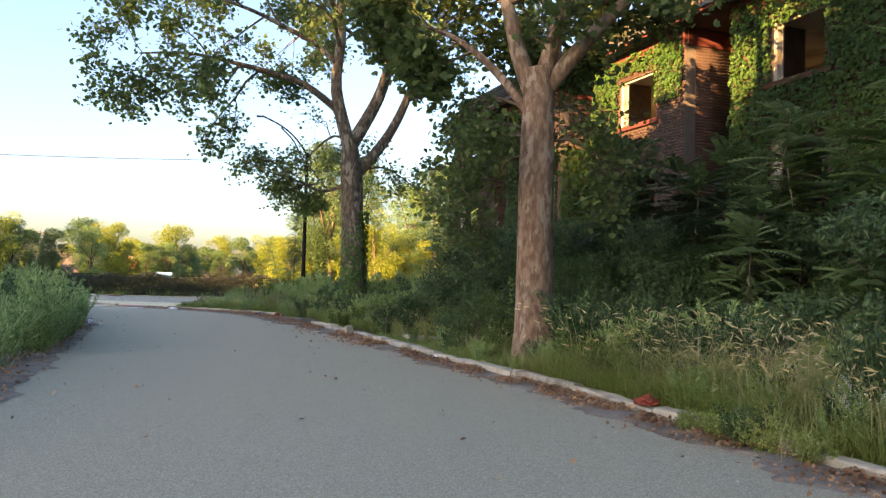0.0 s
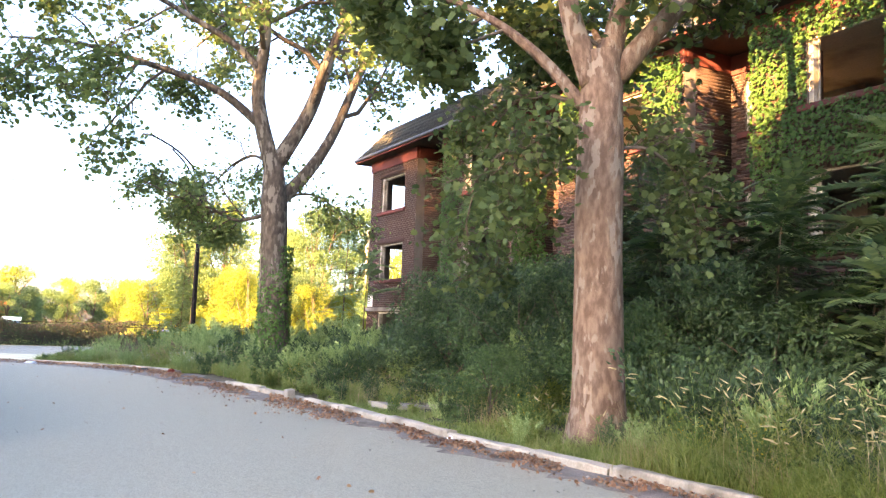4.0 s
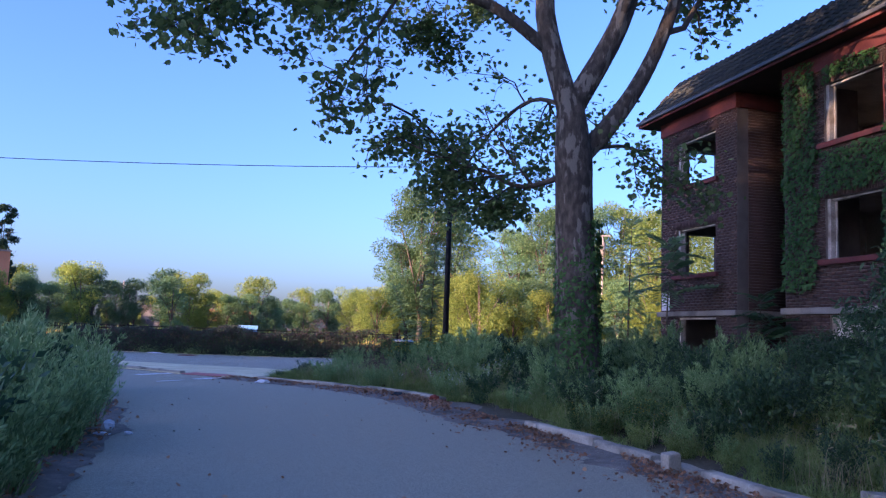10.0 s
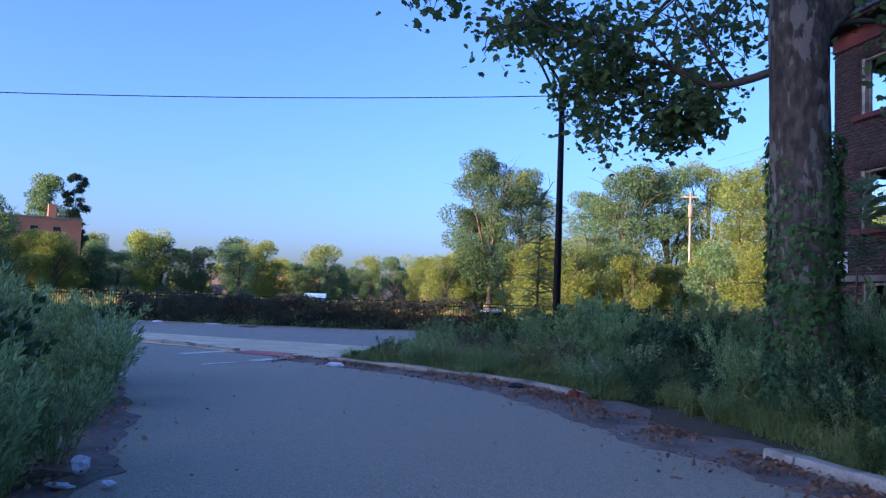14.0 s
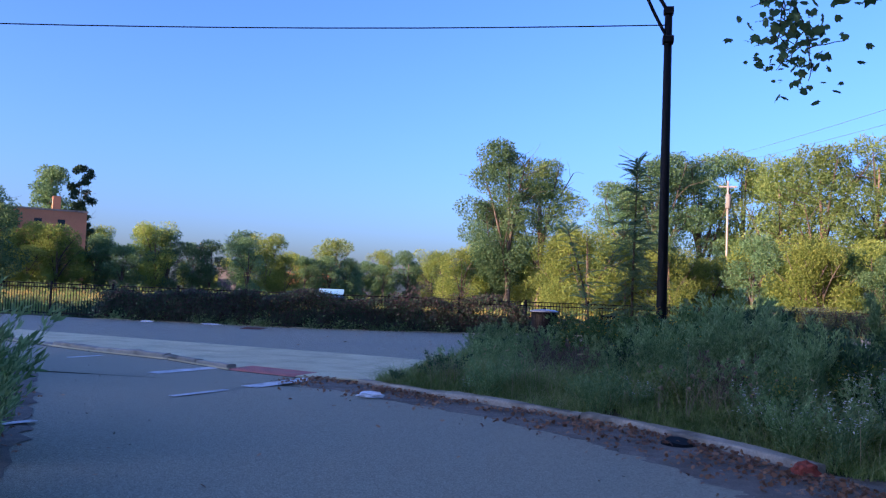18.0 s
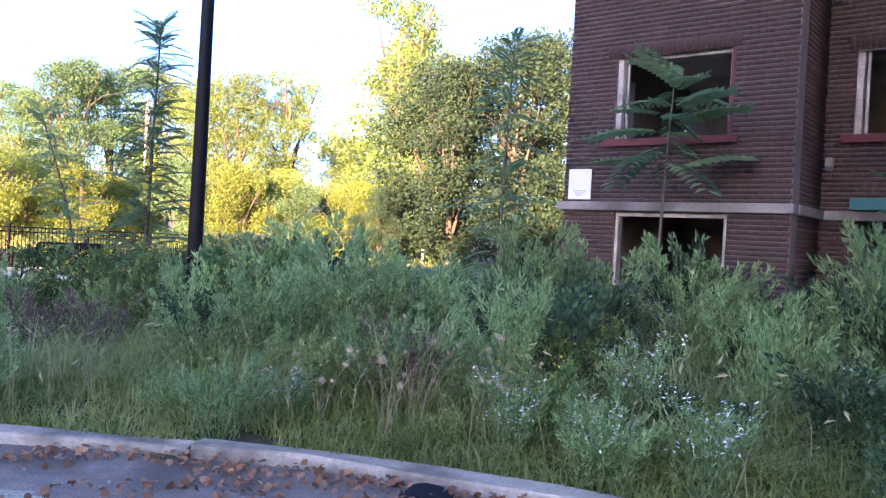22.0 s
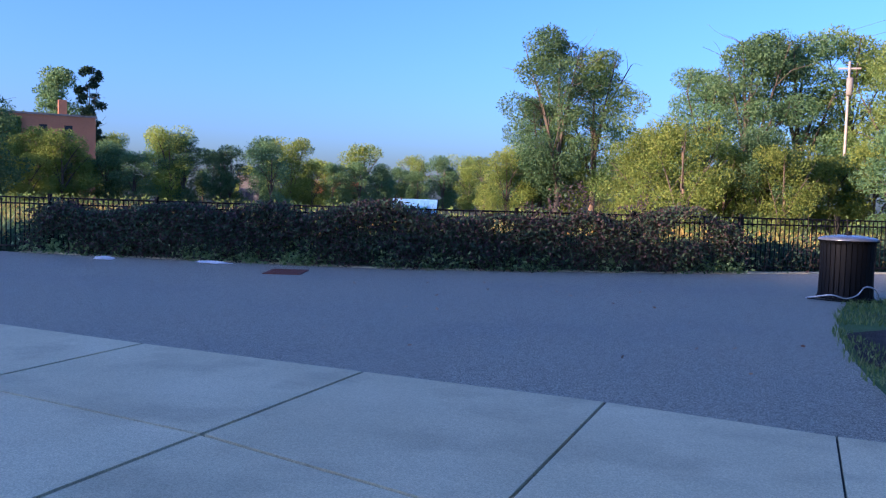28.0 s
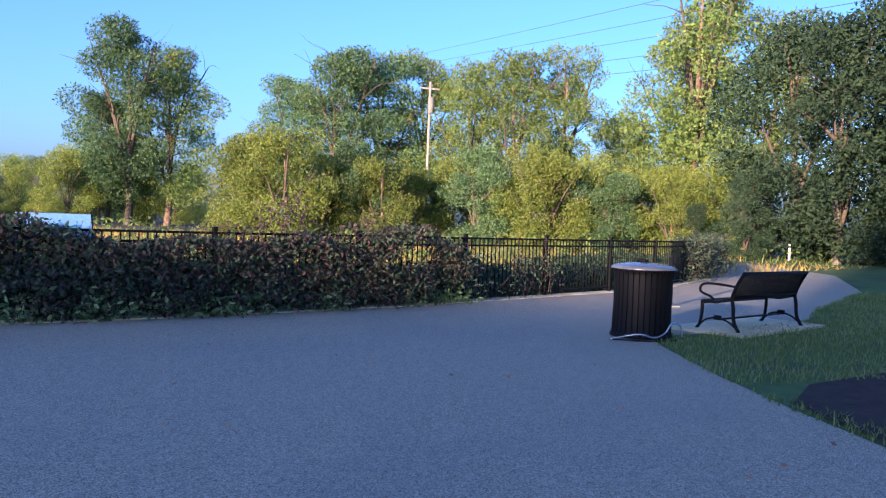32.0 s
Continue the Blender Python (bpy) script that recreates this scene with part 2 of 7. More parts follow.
def leafy(name, colours, glow=0.35, rough=0.55, noise_scale=0.6, gloss=0.2):
    """Leaves: each island has its own tint, light passes through in part."""
    mt = material(name, colours[0], rough, 0, gloss)
    n, l = mt.node_tree.nodes, mt.node_tree.links
    b = n["Principled BSDF"]
    ge = n.new("ShaderNodeNewGeometry")
    rp = n.new("ShaderNodeValToRGB")
    rp.color_ramp.interpolation = "LINEAR"
    el = rp.color_ramp.elements
    el[0].color, el[1].color = (*colours[0], 1), (*colours[-1], 1)
    for i, cc in enumerate(colours[1:-1]):
        e = el.new((i + 1) / (len(colours) - 1))
        e.color = (*cc, 1)
    tc = n.new("ShaderNodeTexCoord")
    nz = n.new("ShaderNodeTexNoise")
    nz.inputs["Scale"].default_value = noise_scale
    l.new(tc.outputs["Object"], nz.inputs["Vector"])
    mx = n.new("ShaderNodeMath")
    mx.operation = "MULTIPLY_ADD"
    l.new(nz.outputs["Fac"], mx.inputs[0])
    mx.inputs[1].default_value = 0.9
    ad = n.new("ShaderNodeMath")
    ad.operation = "MULTIPLY_ADD"
    l.new(ge.outputs["Random Per Island"], ad.inputs[0])
    ad.inputs[1].default_value, ad.inputs[2].default_value = 0.7, -0.3
    l.new(ad.outputs[0], mx.inputs[2])
    l.new(mx.outputs[0], rp.inputs["Fac"])
    oi = n.new("ShaderNodeObjectInfo")
    ov = n.new("ShaderNodeMapRange")
    ov.inputs["To Min"].default_value, ov.inputs["To Max"].default_value = 0.78, 1.25
    l.new(oi.outputs["Random"], ov.inputs["Value"])
    hs = n.new("ShaderNodeHueSaturation")
    l.new(ov.outputs[0], hs.inputs["Value"])
    l.new(rp.outputs[0], hs.inputs["Color"])
    l.new(hs.outputs[0], b.inputs["Base Color"])
    tr = n.new("ShaderNodeBsdfTranslucent")
    l.new(hs.outputs[0], tr.inputs["Color"])
    ms = n.new("ShaderNodeMixShader")
    ms.inputs[0].default_value = glow
    l.new(b.outputs[0], ms.inputs[1])
    l.new(tr.outputs[0], ms.inputs[2])
    l.new(ms.outputs[0], n["Material Output"].inputs["Surface"])
    return mt


# ---- materials ----
ASPHALT = grained("asphalt", ((0.258, 0.240, 0.170), (0.402, 0.375, 0.268)), 40, 260, 0.85, 0.4, stain=(0.325, 0.308, 0.220), stain_scale=0.35, size=0.006, speck=0.8)
PLAZA = grained("plaza_asphalt", ((0.226, 0.215, 0.160), (0.455, 0.432, 0.325)), 60, 150, 0.8, 0.7, stain=(0.31, 0.30, 0.235), stain_scale=0.4, size=0.02, speck=1.15)
EARTH = grained("earth", ((0.05, 0.045, 0.028), (0.10, 0.085, 0.05)), 0.8, 20, 0.95, 0.6, stain=(0.05, 0.07, 0.025), stain_scale=0.3, size=0.04)
DIRT = grained("dirt", ((0.15, 0.130, 0.105), (0.26, 0.225, 0.180)), 9, 120, 0.95, 0.6, stain=(0.12, 0.098, 0.076), stain_scale=1.7, size=0.012, speck=.5)
CONCRETE = grained("concrete", ((0.525, 0.475, 0.290), (0.665, 0.602, 0.375)), 1.2, 140, 0.85, 0.2, stain=(0.475, 0.430, 0.268), stain_scale=1.6, random_tint=0.07, size=0.004, speck=0.35)
KERB = grained("kerb_concrete", ((0.27, 0.245, 0.19), (0.44, 0.40, 0.32)), 2.5, 45, 0.9, 0.5, stain=(0.155, 0.138, 0.105), stain_scale=2.4, random_tint=0.12, size=0.012)
BRICK = grained("brick", ((0.050, 0.030, 0.025), (0.098, 0.053, 0.042)), 1.4, 28, 0.9, 0.5, stain=(0.050, 0.034, 0.029), stain_scale=0.5, size=0.012)
MORTAR = grained("mortar", ((0.130, 0.108, 0.092), (0.205, 0.175, 0.150)), 3, 50, 0.95, 0.3)
RED_PAINT = grained("red_paint", ((0.10, 0.025, 0.023), (0.17, 0.045, 0.038)), 2, 30, 0.75, 0.3, stain=(0.09, 0.03, 0.025), stain_scale=2.0, size=0.006)
STONE = grained("limestone", ((0.19, 0.172, 0.146), (0.31, 0.285, 0.245)), 1.5, 40, 0.9, 0.3, stain=(0.12, 0.105, 0.09), stain_scale=1.2)
PLASTER = grained("plaster", ((0.42, 0.38, 0.31), (0.58, 0.54, 0.46)), 0.9, 20, 0.9, 0.2, stain=(0.22, 0.18, 0.14), stain_scale=0.8)
OLD_WOOD = grained("old_wood", ((0.30, 0.26, 0.21), (0.58, 0.54, 0.47)), 3.0, 30, 0.8, 0.3, stain=(0.2, 0.17, 0.13), stain_scale=2.0)
TILE = grained("roof_tile", ((0.028, 0.032, 0.026), (0.058, 0.061, 0.048)), 1.5, 18, 0.8, 0.4, stain=(0.085, 0.055, 0.038), stain_scale=0.9, random_tint=0.25, size=0.01)
BLACK_METAL = grained("black_metal", ((0.004, 0.0045, 0.005), (0.008, 0.0085, 0.0095)), 6, 120, 0.6, 0.08, spec=0.14)
GREY_METAL = grained("grey_metal", ((0.055, 0.06, 0.065), (0.09, 0.095, 0.10)), 4, 60, 0.55, 0.1, spec=0.5)
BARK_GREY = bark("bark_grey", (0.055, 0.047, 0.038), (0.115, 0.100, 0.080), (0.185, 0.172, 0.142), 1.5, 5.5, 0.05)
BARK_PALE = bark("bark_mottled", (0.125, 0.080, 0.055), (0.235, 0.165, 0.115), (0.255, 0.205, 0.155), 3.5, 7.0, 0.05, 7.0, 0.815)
TWIG = grained("twig", ((0.07, 0.055, 0.04), (0.13, 0.105, 0.075)), 5, 40, 0.9, 0.2)
PLANE_LEAF = leafy("plane_leaf", ((0.056, 0.106, 0.042), (0.104, 0.175, 0.060), (0.185, 0.255, 0.085)), 0.48, 0.5)
YOUNG_LEAF = leafy("young_leaf", ((0.040, 0.092, 0.030), (0.078, 0.150, 0.044), (0.145, 0.225, 0.072)), 0.4)
DARK_LEAF = leafy("dark_leaf", ((0.016, 0.044, 0.024), (0.042, 0.096, 0.042), (0.105, 0.180, 0.068)), 0.3, 0.38)
HEDGE_LEAF = leafy("hedge_leaf", ((0.020, 0.054, 0.024), (0.050, 0.112, 0.041), (0.115, 0.195, 0.068)), 0.32, 0.45)
IVY_LEAF = leafy("ivy_leaf", ((0.028, 0.082, 0.024), (0.050, 0.128, 0.034), (0.085, 0.175, 0.045)), 0.3)
WEED_LEAF = leafy("weed_leaf", ((0.090, 0.165, 0.066), (0.215, 0.345, 0.130), (0.430, 0.545, 0.250)), 0.55)
GRASS_BLADE = leafy("grass_blade", ((0.105, 0.165, 0.045), (0.205, 0.290, 0.078), (0.40, 0.41, 0.18)), 0.5)
STRAW = leafy("straw", ((0.330, 0.270, 0.135), (0.540, 0.465, 0.270)), 0.3)
FAR_LEAF = leafy("far_leaf", ((0.110, 0.186, 0.056), (0.198, 0.288, 0.078), (0.322, 0.386, 0.104)), 0.5, 0.8, 0.25, 0.05)
FAR_DARK = leafy("far_dark_leaf", ((0.068, 0.142, 0.068), (0.130, 0.228, 0.098), (0.225, 0.325, 0.128)), 0.5, 0.8, 0.25, 0.05)
SUN_LEAF = leafy("sunny_leaf", ((0.142, 0.214, 0.048), (0.244, 0.316, 0.064), (0.376, 0.404, 0.088)), 0.5, 0.8, 0.25, 0.05)
DEAD_LEAF = leafy("dead_leaf", ((0.155, 0.070, 0.038), (0.320, 0.155, 0.078), (0.500, 0.300, 0.170)), 0.2)
WITHERED = leafy("withered_leaf", ((0.085, 0.060, 0.050), (0.150, 0.108, 0.085), (0.240, 0.180, 0.135)), 0.3)
GOLD_WEED = leafy("gold_weed", ((0.210, 0.195, 0.053), (0.390, 0.315, 0.075), (0.480, 0.255, 0.068)), 0.3)
VINE_DEAD = leafy("vine_dead_leaf", ((0.032, 0.026, 0.028), (0.062, 0.046, 0.045), (0.120, 0.076, 0.064)), 0.25)
VINE_GREEN = leafy("vine_green_leaf", ((0.034, 0.062, 0.040), (0.066, 0.112, 0.062), (0.130, 0.195, 0.098)), 0.25)
# darker leaf copy: shade put into the colour of trees and scrub
SHADED_LEAF = leafy("shaded_leaf", ((0.030, 0.058, 0.036), (0.050, 0.090, 0.050), (0.085, 0.135, 0.060)), 0.35, 0.85, 0.3, 0.05)
SUMAC_LEAF = leafy("sumac_leaf", ((0.10, 0.185, 0.085), (0.16, 0.265, 0.115), (0.25, 0.355, 0.15)), 0.5)

# ---- ground: one sheet to the horizon, finer near the walk ----
def ground_sheet():
    xs = sorted(set([-3000, -1200, -500, -220, -120, -80, -60] + list(np.arange(-50, 41, 1.0)) + [60, 90, 150, 300, 700, 1500, 3000]))
    ys = sorted(set([-3000, -1000, -300, -100, -50] + list(np.arange(-30, 71, 1.0)) + [80, 95, 115, 140, 180, 260, 400, 800, 1600, 3000]))
    V = [(x, y, ground_z(x, y)) for y in ys for x in xs]
    w = len(xs)
    F = [(j * w + i, j * w + i + 1, (j + 1) * w + i + 1, (j + 1) * w + i) for j in range(len(ys) - 1) for i in range(w - 1)]
    return tagged(put("ground", mesh_of("ground", V, F, EARTH, True)), "bare earth ground under the weeds and trees", "ground", kind="structure")


# right-hand kerb of the lane, from behind the start to the corner of the pavement
KERB_LINE = smooth_path([(5.6, -8, 0), (4.45, 0.5, 0), (3.55, 4.6, 0), (2.4, 7.9, 0), (1.55, 10.3, 0), (0.55, 12.6, 0), (-0.5, 15.1, 0), (-1.5, 17.7, 0), (-2.25, 19.6, 0),
                         (-3.2, 21.7, 0), (-4.3, 24.2, 0), (-5.15, 26.3, 0), (-6.1, 27.6, 0), (-7.0, 28.5, 0), (-8.3, 29.4, 0), (-9.5, 30.1, 0), (-11.0, 31.1, 0)], 8)


def kerb_x(y):
    for a, b in zip(KERB_LINE, KERB_LINE[1:]):
        if a.y <= y <= b.y:
            return a.x + (b.x - a.x) * (y - a.y) / (b.y - a.y + 1e-9)
    return KERB_LINE[0].x if y < KERB_LINE[0].y else KERB_LINE[-1].x


# left-hand edge of the lane, overgrown
LEFT_LINE = [(-2.6, -8, 0), (-3.4, 2, 0), (-4.5, 8.3, 0), (-5.6, 11.5, 0), (-7.2, 16.2, 0), (-8.9, 20.8, 0), (-9.9, 22.8, 0), (-11.8, 25.6, 0), (-14.8, 29.8, 0), (-16.6, 32.4, 0)]


def left_x(y):
    for a, b in zip(LEFT_LINE, LEFT_LINE[1:]):
        if a[1] <= y <= b[1]:
            return a[0] + (b[0] - a[0]) * (y - a[1]) / (b[1] - a[1])
    return LEFT_LINE[0][0] if y < LEFT_LINE[0][1] else LEFT_LINE[-1][0]


def ground_z(x, y):
    if y < 31 and x > kerb_x(y) + 0.2:
        return 0.06 + min(0.12, 0.03 * (x - kerb_x(y))) + 0.05 * noise.noise((x * 0.5, y * 0.5, 0))
    if y < 30 and x < left_x(y) - 0.3:
        return 0.03 + 0.05 * noise.noise((x * 0.5, y * 0.5, 3))
    if y > 49.5 + 0.25 * max(0, x + 8):
        return -0.15 - 0.3 * min(1, max(0, (y - 52) / 20))
    return -0.06


ground_sheet()


def strip(name, left, right, z, mat, label, category):
    V, F = [], []
    for i, (a, b) in enumerate(zip(left, right)):
        for k in range(5):
            t = k / 4
            V.append((a[0] + (b[0] - a[0]) * t, a[1] + (b[1] - a[1]) * t, z + (0.03 * (1 - (2 * t - 1) ** 2) if category == "road" else 0)))
    for i in range(len(left) - 1):
        for k in range(4):
            F.append((i * 5 + k, i * 5 + k + 1, (i + 1) * 5 + k + 1, (i + 1) * 5 + k))
    return tagged(put(name, mesh_of(name, V, F, mat, True)), label, category, kind="structure")


yy = list(np.arange(-9, 30.5, 0.75))
lane_l = [(left_x(y) - 0.5 + 0.25 * noise.noise((0, y * 0.7, 1)), y) for y in yy] + [(-17.2, 33.2), (-24, 37), (-60, 52)]
lane_r = [(kerb_x(y) + 0.02, y) for y in yy] + [(-11.0, 31.15), (-12.2, 31.8), (-60, 31)]
lane_l = lane_l[:-2] + [(-18.5, 34.0)]
lane_r = lane_r[:-1]
strip("road", lane_l[:len(yy)], lane_r[:len(yy)], 0.0, ASPHALT, "worn grey asphalt lane with fine cracks and dusty edges", "road")

# pavement slabs along the far side of the lane
PAVE_NEAR = [(-60.0, 44.4), (-40.0, 40.0), (-26.0, 37.2), (-20.0, 35.1), (-16.4, 33.4), (-14.4, 32.7), (-12.75, 31.66), (-11.45, 31.2), (-10.2, 31.25), (-9.6, 31.6), (-8.6, 32.1)]
PAVE_FAR = [(-60.0, 45.2), (-40.0, 41.6), (-26.0, 38.9), (-20.0, 37.55), (-15.92, 36.6), (-13.75, 36.15), (-11.92, 35.79), (-10.57, 35.39), (-9.6, 35.2), (-8.9, 35.0), (-8.2, 34.7)]
FENCE_LINE = [(-60, 46.5), (-40, 45.6), (-24.0, 45.0), (-19.8, 45.05), (-16.3, 45.2), (-14.5, 45.75), (-10.6, 47.35), (-7.5, 49.0), (-4.9, 50.4), (-2.2, 52.2), (1.0, 55.2), (4.5, 59.5), (7.5, 64.0)]
LAWN_EDGE = [(-9.9, 36.9), (-9.75, 38.2), (-9.5, 39.6), (-9.17, 41.0), (-8.75, 42.4), (-8.45, 43.3), (-7.9, 43.65), (-6.6, 44.0), (-4.4, 45.0), (-2.5, 46.8), (2.8, 50.9), (8.8, 58.0), (11.8, 66.5), (12.6, 74)]


def sheet(name, outline, z, mat, label, category, thick=0.0):
    bm = bmesh.new()
    f = bm.faces.new([bm.verts.new((p[0], p[1], z)) for p in outline])
    if f.normal.z < 0:
        f.normal_flip()
    if thick:
        r = bmesh.ops.extrude_face_region(bm, geom=[f])
        for v in [g for g in r["geom"] if isinstance(g, bmesh.types.BMVert)]:
            v.co.z -= thick
    bmesh.ops.triangulate(bm, faces=[g for g in bm.faces if len(g.verts) > 4])
    ob = part(name, bm, mat, None)
    return tagged(ob, label, category, kind="structure")


sheet("road_corner", [(kerb_x(30.2), 30.2), (-11.0, 31.15)] + [(x, y + 0.02) for x, y in PAVE_NEAR[7::-1]] + [(-60, 40.5), (-40, 36.5), (-28, 33.6), (-20.5, 31.6), (-16.5, 30.6), (left_x(30.2) - 0.5, 30.2)],
      0.004, ASPHALT, "worn asphalt where the lane bends away along the pavement", "road")
sheet("plaza", [(x, y) for x, y in PAVE_FAR[:9]] + [(-9.7, 35.9)] + LAWN_EDGE + [(10.5, 74)] + [(x + 0.1, y - 0.15) for x, y in FENCE_LINE[::-1]],
      0.03, PLAZA, "coarse grey asphalt plaza and path beside the fence", "paving", 0.2)

# ---- brick apartment building, built in its own frame: x along the front, y inwards ----
A_DIR, N_DIR = Vector((math.sin(radians(20)), -math.cos(radians(20)), 0)), Vector((-math.cos(radians(20)), -math.sin(radians(20)), 0))
HOUSE = Matrix((( A_DIR.x, -N_DIR.x, 0, N_DIR.x * -12.2), (A_DIR.y, -N_DIR.y, 0, N_DIR.y * -12.2), (0, 0, 1, 0), (0, 0, 0, 1)))


def panel_arrays(x0, x1, z0, z1, holes, t):
    """A wall along x with its front at y = 0 and back at y = t; holes go through it."""
    xs = sorted({x0, x1, *[v for h in holes for v in h[:2] if x0 < v < x1]})
    zs = sorted({z0, z1, *[v for h in holes for v in h[2:] if z0 < v < z1]})
    solid = [[not any(h[0] <= (xa + xb) / 2 <= h[1] and h[2] <= (za + zb) / 2 <= h[3] for h in holes) for xa, xb in zip(xs, xs[1:])] for za, zb in zip(zs, zs[1:])]
    V, F = [], []

    def quad(*p):
        F.append(tuple(range(len(V), len(V) + 4)))
        V.extend(p)

    for j in range(len(zs) - 1):
        for i in range(len(xs) - 1):
            if not solid[j][i]:
                continue
            a, b, c, d = xs[i], xs[i + 1], zs[j], zs[j + 1]
            quad((a, 0, c), (b, 0, c), (b, 0, d), (a, 0, d))
            quad((a, t, d), (b, t, d), (b, t, c), (a, t, c))
            if i == 0 or not solid[j][i - 1]:
                quad((a, 0, d), (a, t, d), (a, t, c), (a, 0, c))
            if i == len(xs) - 2 or not solid[j][i + 1]:
                quad((b, 0, c), (b, t, c), (b, t, d), (b, 0, d))
            if j == 0 or not solid[j - 1][i]:
                quad((a, 0, c), (a, t, c), (b, t, c), (b, 0, c))
            if j == len(zs) - 2 or not solid[j + 1][i]:
                quad((a, 0, d), (b, 0, d), (b, t, d), (a, t, d))
    return V, F


def brick_boxes(x0, x1, z0, z1, holes, seed, length=0.22):
    """Courses of bricks on the front of a panel; a list of (x, x, z, z)."""
    rng = random.Random(seed)
    out, z, k = [], z0, 0
    while z + 0.06 < z1:
        cut = sorted([(h[0], h[1]) for h in holes if h[2] - 0.02 < z + 0.035 < h[3] + 0.02])
        spans, a = [], x0
        for h in cut:
            if h[0] > a:
                spans.append((a, min(h[0], x1)))
            a = max(a, h[1])
        if a < x1:
            spans.append((a, x1))
        for a, b in spans:
            x = a - (length / 2 if k % 2 and length < 1 else 0)
            while x < b - 0.02:
                l, r = max(x, a) + 0.001, min(x + length, b) - 0.001
                if r - l > 0.03:
                    out.append((l, r, z + 0.005, z + 0.0695))
                x += length + 0.002
        z, k = z + 0.075, k + 1
    return out


def boxes_mesh(name, B, y0, y1, mat, seed=0):
    rng = np.random.RandomState(seed)
    B = np.array(B)
    n = len(B)
    jit = rng.uniform(-0.002, 0.002, n)
    V = np.zeros((n, 8, 3), np.float32)
    for c, (ix, iy, iz) in enumerate([(0, 0, 2), (1, 0, 2), (1, 0, 3), (0, 0, 3), (0, 1, 2), (1, 1, 2), (1, 1, 3), (0, 1, 3)]):
        V[:, c, 0], V[:, c, 2] = B[:, ix], B[:, iz]
        V[:, c, 1] = (y0 + jit) if iy == 0 else y1
    f = np.array([(0, 1, 2, 3), (1, 5, 6, 2), (4, 0, 3, 7), (3, 2, 6, 7), (4, 5, 1, 0)])
    F = (np.arange(n)[:, None, None] * 8 + f[None]).reshape(-1, 4)
    return fast_mesh(name, V.reshape(-1, 3), F, mat)


house = thing("apartment_building", HOUSE, "derelict two-storey dark red brick apartment building with empty windows and ivy", "building")
ROOF_Z, DEEP = 7.75, 9.0
BAYS = [(-32.4, -28.72), (-26.9, -22.9), (-20.8, -16.5), (-14.75, -10.5), (-8.7, -4.6)]
WINS = [(-31.55, -29.62), (-25.6, -23.92), (-19.4, -17.65), (-13.55, -12.0), (-7.4, -5.8)]
RECESS = 1.45
house_holes = []
BRICK_SPOTS = []


def wall(name, x0, x1, z0, z1, holes, place, parent, seed, bricks=True, t=0.32):
    V, F = panel_arrays(x0, x1, z0, z1, holes, t)
    ob = put(name, mesh_of(name, V, F, MORTAR), parent, "", place)
    if bricks:
        B = brick_boxes(x0, x1, z0, z1, holes, seed, 2.0 if name == "cheek_wall" else 0.22)
        BRICK_SPOTS.append((ob, B, seed))
    return ob


ROWS_Z = [(3.2, 4.5), (5.72, 7.0)]
for i, ((a, b), (wa, wb)) in enumerate(zip(BAYS, WINS)):
    holes = [(wa, wb, *z) for z in ROWS_Z] + [(wa + 0.1, wb - 0.0, 0.85, 2.02)]
    house_holes.append(holes)
    wall("front_wall", a, b, -0.3, ROOF_Z, holes, pose(0, 0, 0), house, i)
    if i < len(BAYS) - 1:
        c = BAYS[i + 1][0]
        mid = (b + c) / 2
        rh = [(mid - 0.50, mid + 0.38, 3.35, 4.6), (mid - 0.50, mid + 0.38, 5.95, 7.1), (mid - 0.4, mid + 0.45, 0.1, 2.15)]
        wall("recess_wall", b - 0.3, c + 0.3, -0.3, ROOF_Z, rh, pose(0, RECESS, 0), house, 20 + i)
        # the bay's cheeks, along the depth
        wall("cheek_wall", 0.33, RECESS, -0.3, ROOF_Z, [], pose(b - 0.001, 0, 0, 0, 0, 90), house, 40 + i)
        wall("cheek_wall", -RECESS, -0.33, -0.3, ROOF_Z, [], pose(c + 0.001, 0, 0, 0, 0, -90), house, 60 + i)
# end walls and back
nh = [(-1.75, -0.72, 3.25, 4.5), (-1.75, -0.72, 5.75, 7.0), (-5.2, -3.9, 3.25, 4.5), (-5.2, -3.9, 5.75, 7.0)]
wall("end_wall", -DEEP, -0.33, -0.3, ROOF_Z, nh, pose(-32.4, 0, 0, 0, 0, -90), house, 80)
wall("end_wall", 0.33, DEEP, -0.3, ROOF_Z, [], pose(-4.6, 0, 0, 0, 0, 90), house, 81, False)
wall("rear_wall", -32.4, -4.6, -0.3, ROOF_Z, [], pose(0, DEEP - 0.35, 0), house, 82, False)
for z, nm in ((2.25, "upper_floor"), (4.85, "upper_floor"), (7.35, "top_ceiling")):
    part(nm, box(-32.1, -4.9, RECESS + 0.33, DEEP - 0.4, z, z + 0.22), PLASTER, house)
    for a, b in BAYS:
        part(nm, box(a + 0.33, b - 0.33, 0.33, RECESS + 0.32, z, z + 0.22), PLASTER, house)
for a, b in BAYS:  # cross walls between the rooms
    for z0, z1 in ((-0.2, 2.24), (2.48, 4.84), (5.08, 7.34)):
        if b < -10:
            part("room_wall", box(b - 0.5, b - 0.36, 2.0, DEEP - 0.4, z0, z1), PLASTER, house)
        part("room_wall", box(a + 0.35, min(b + 1.4, -5), 4.2, 4.33, z0, z1), PLASTER, house)

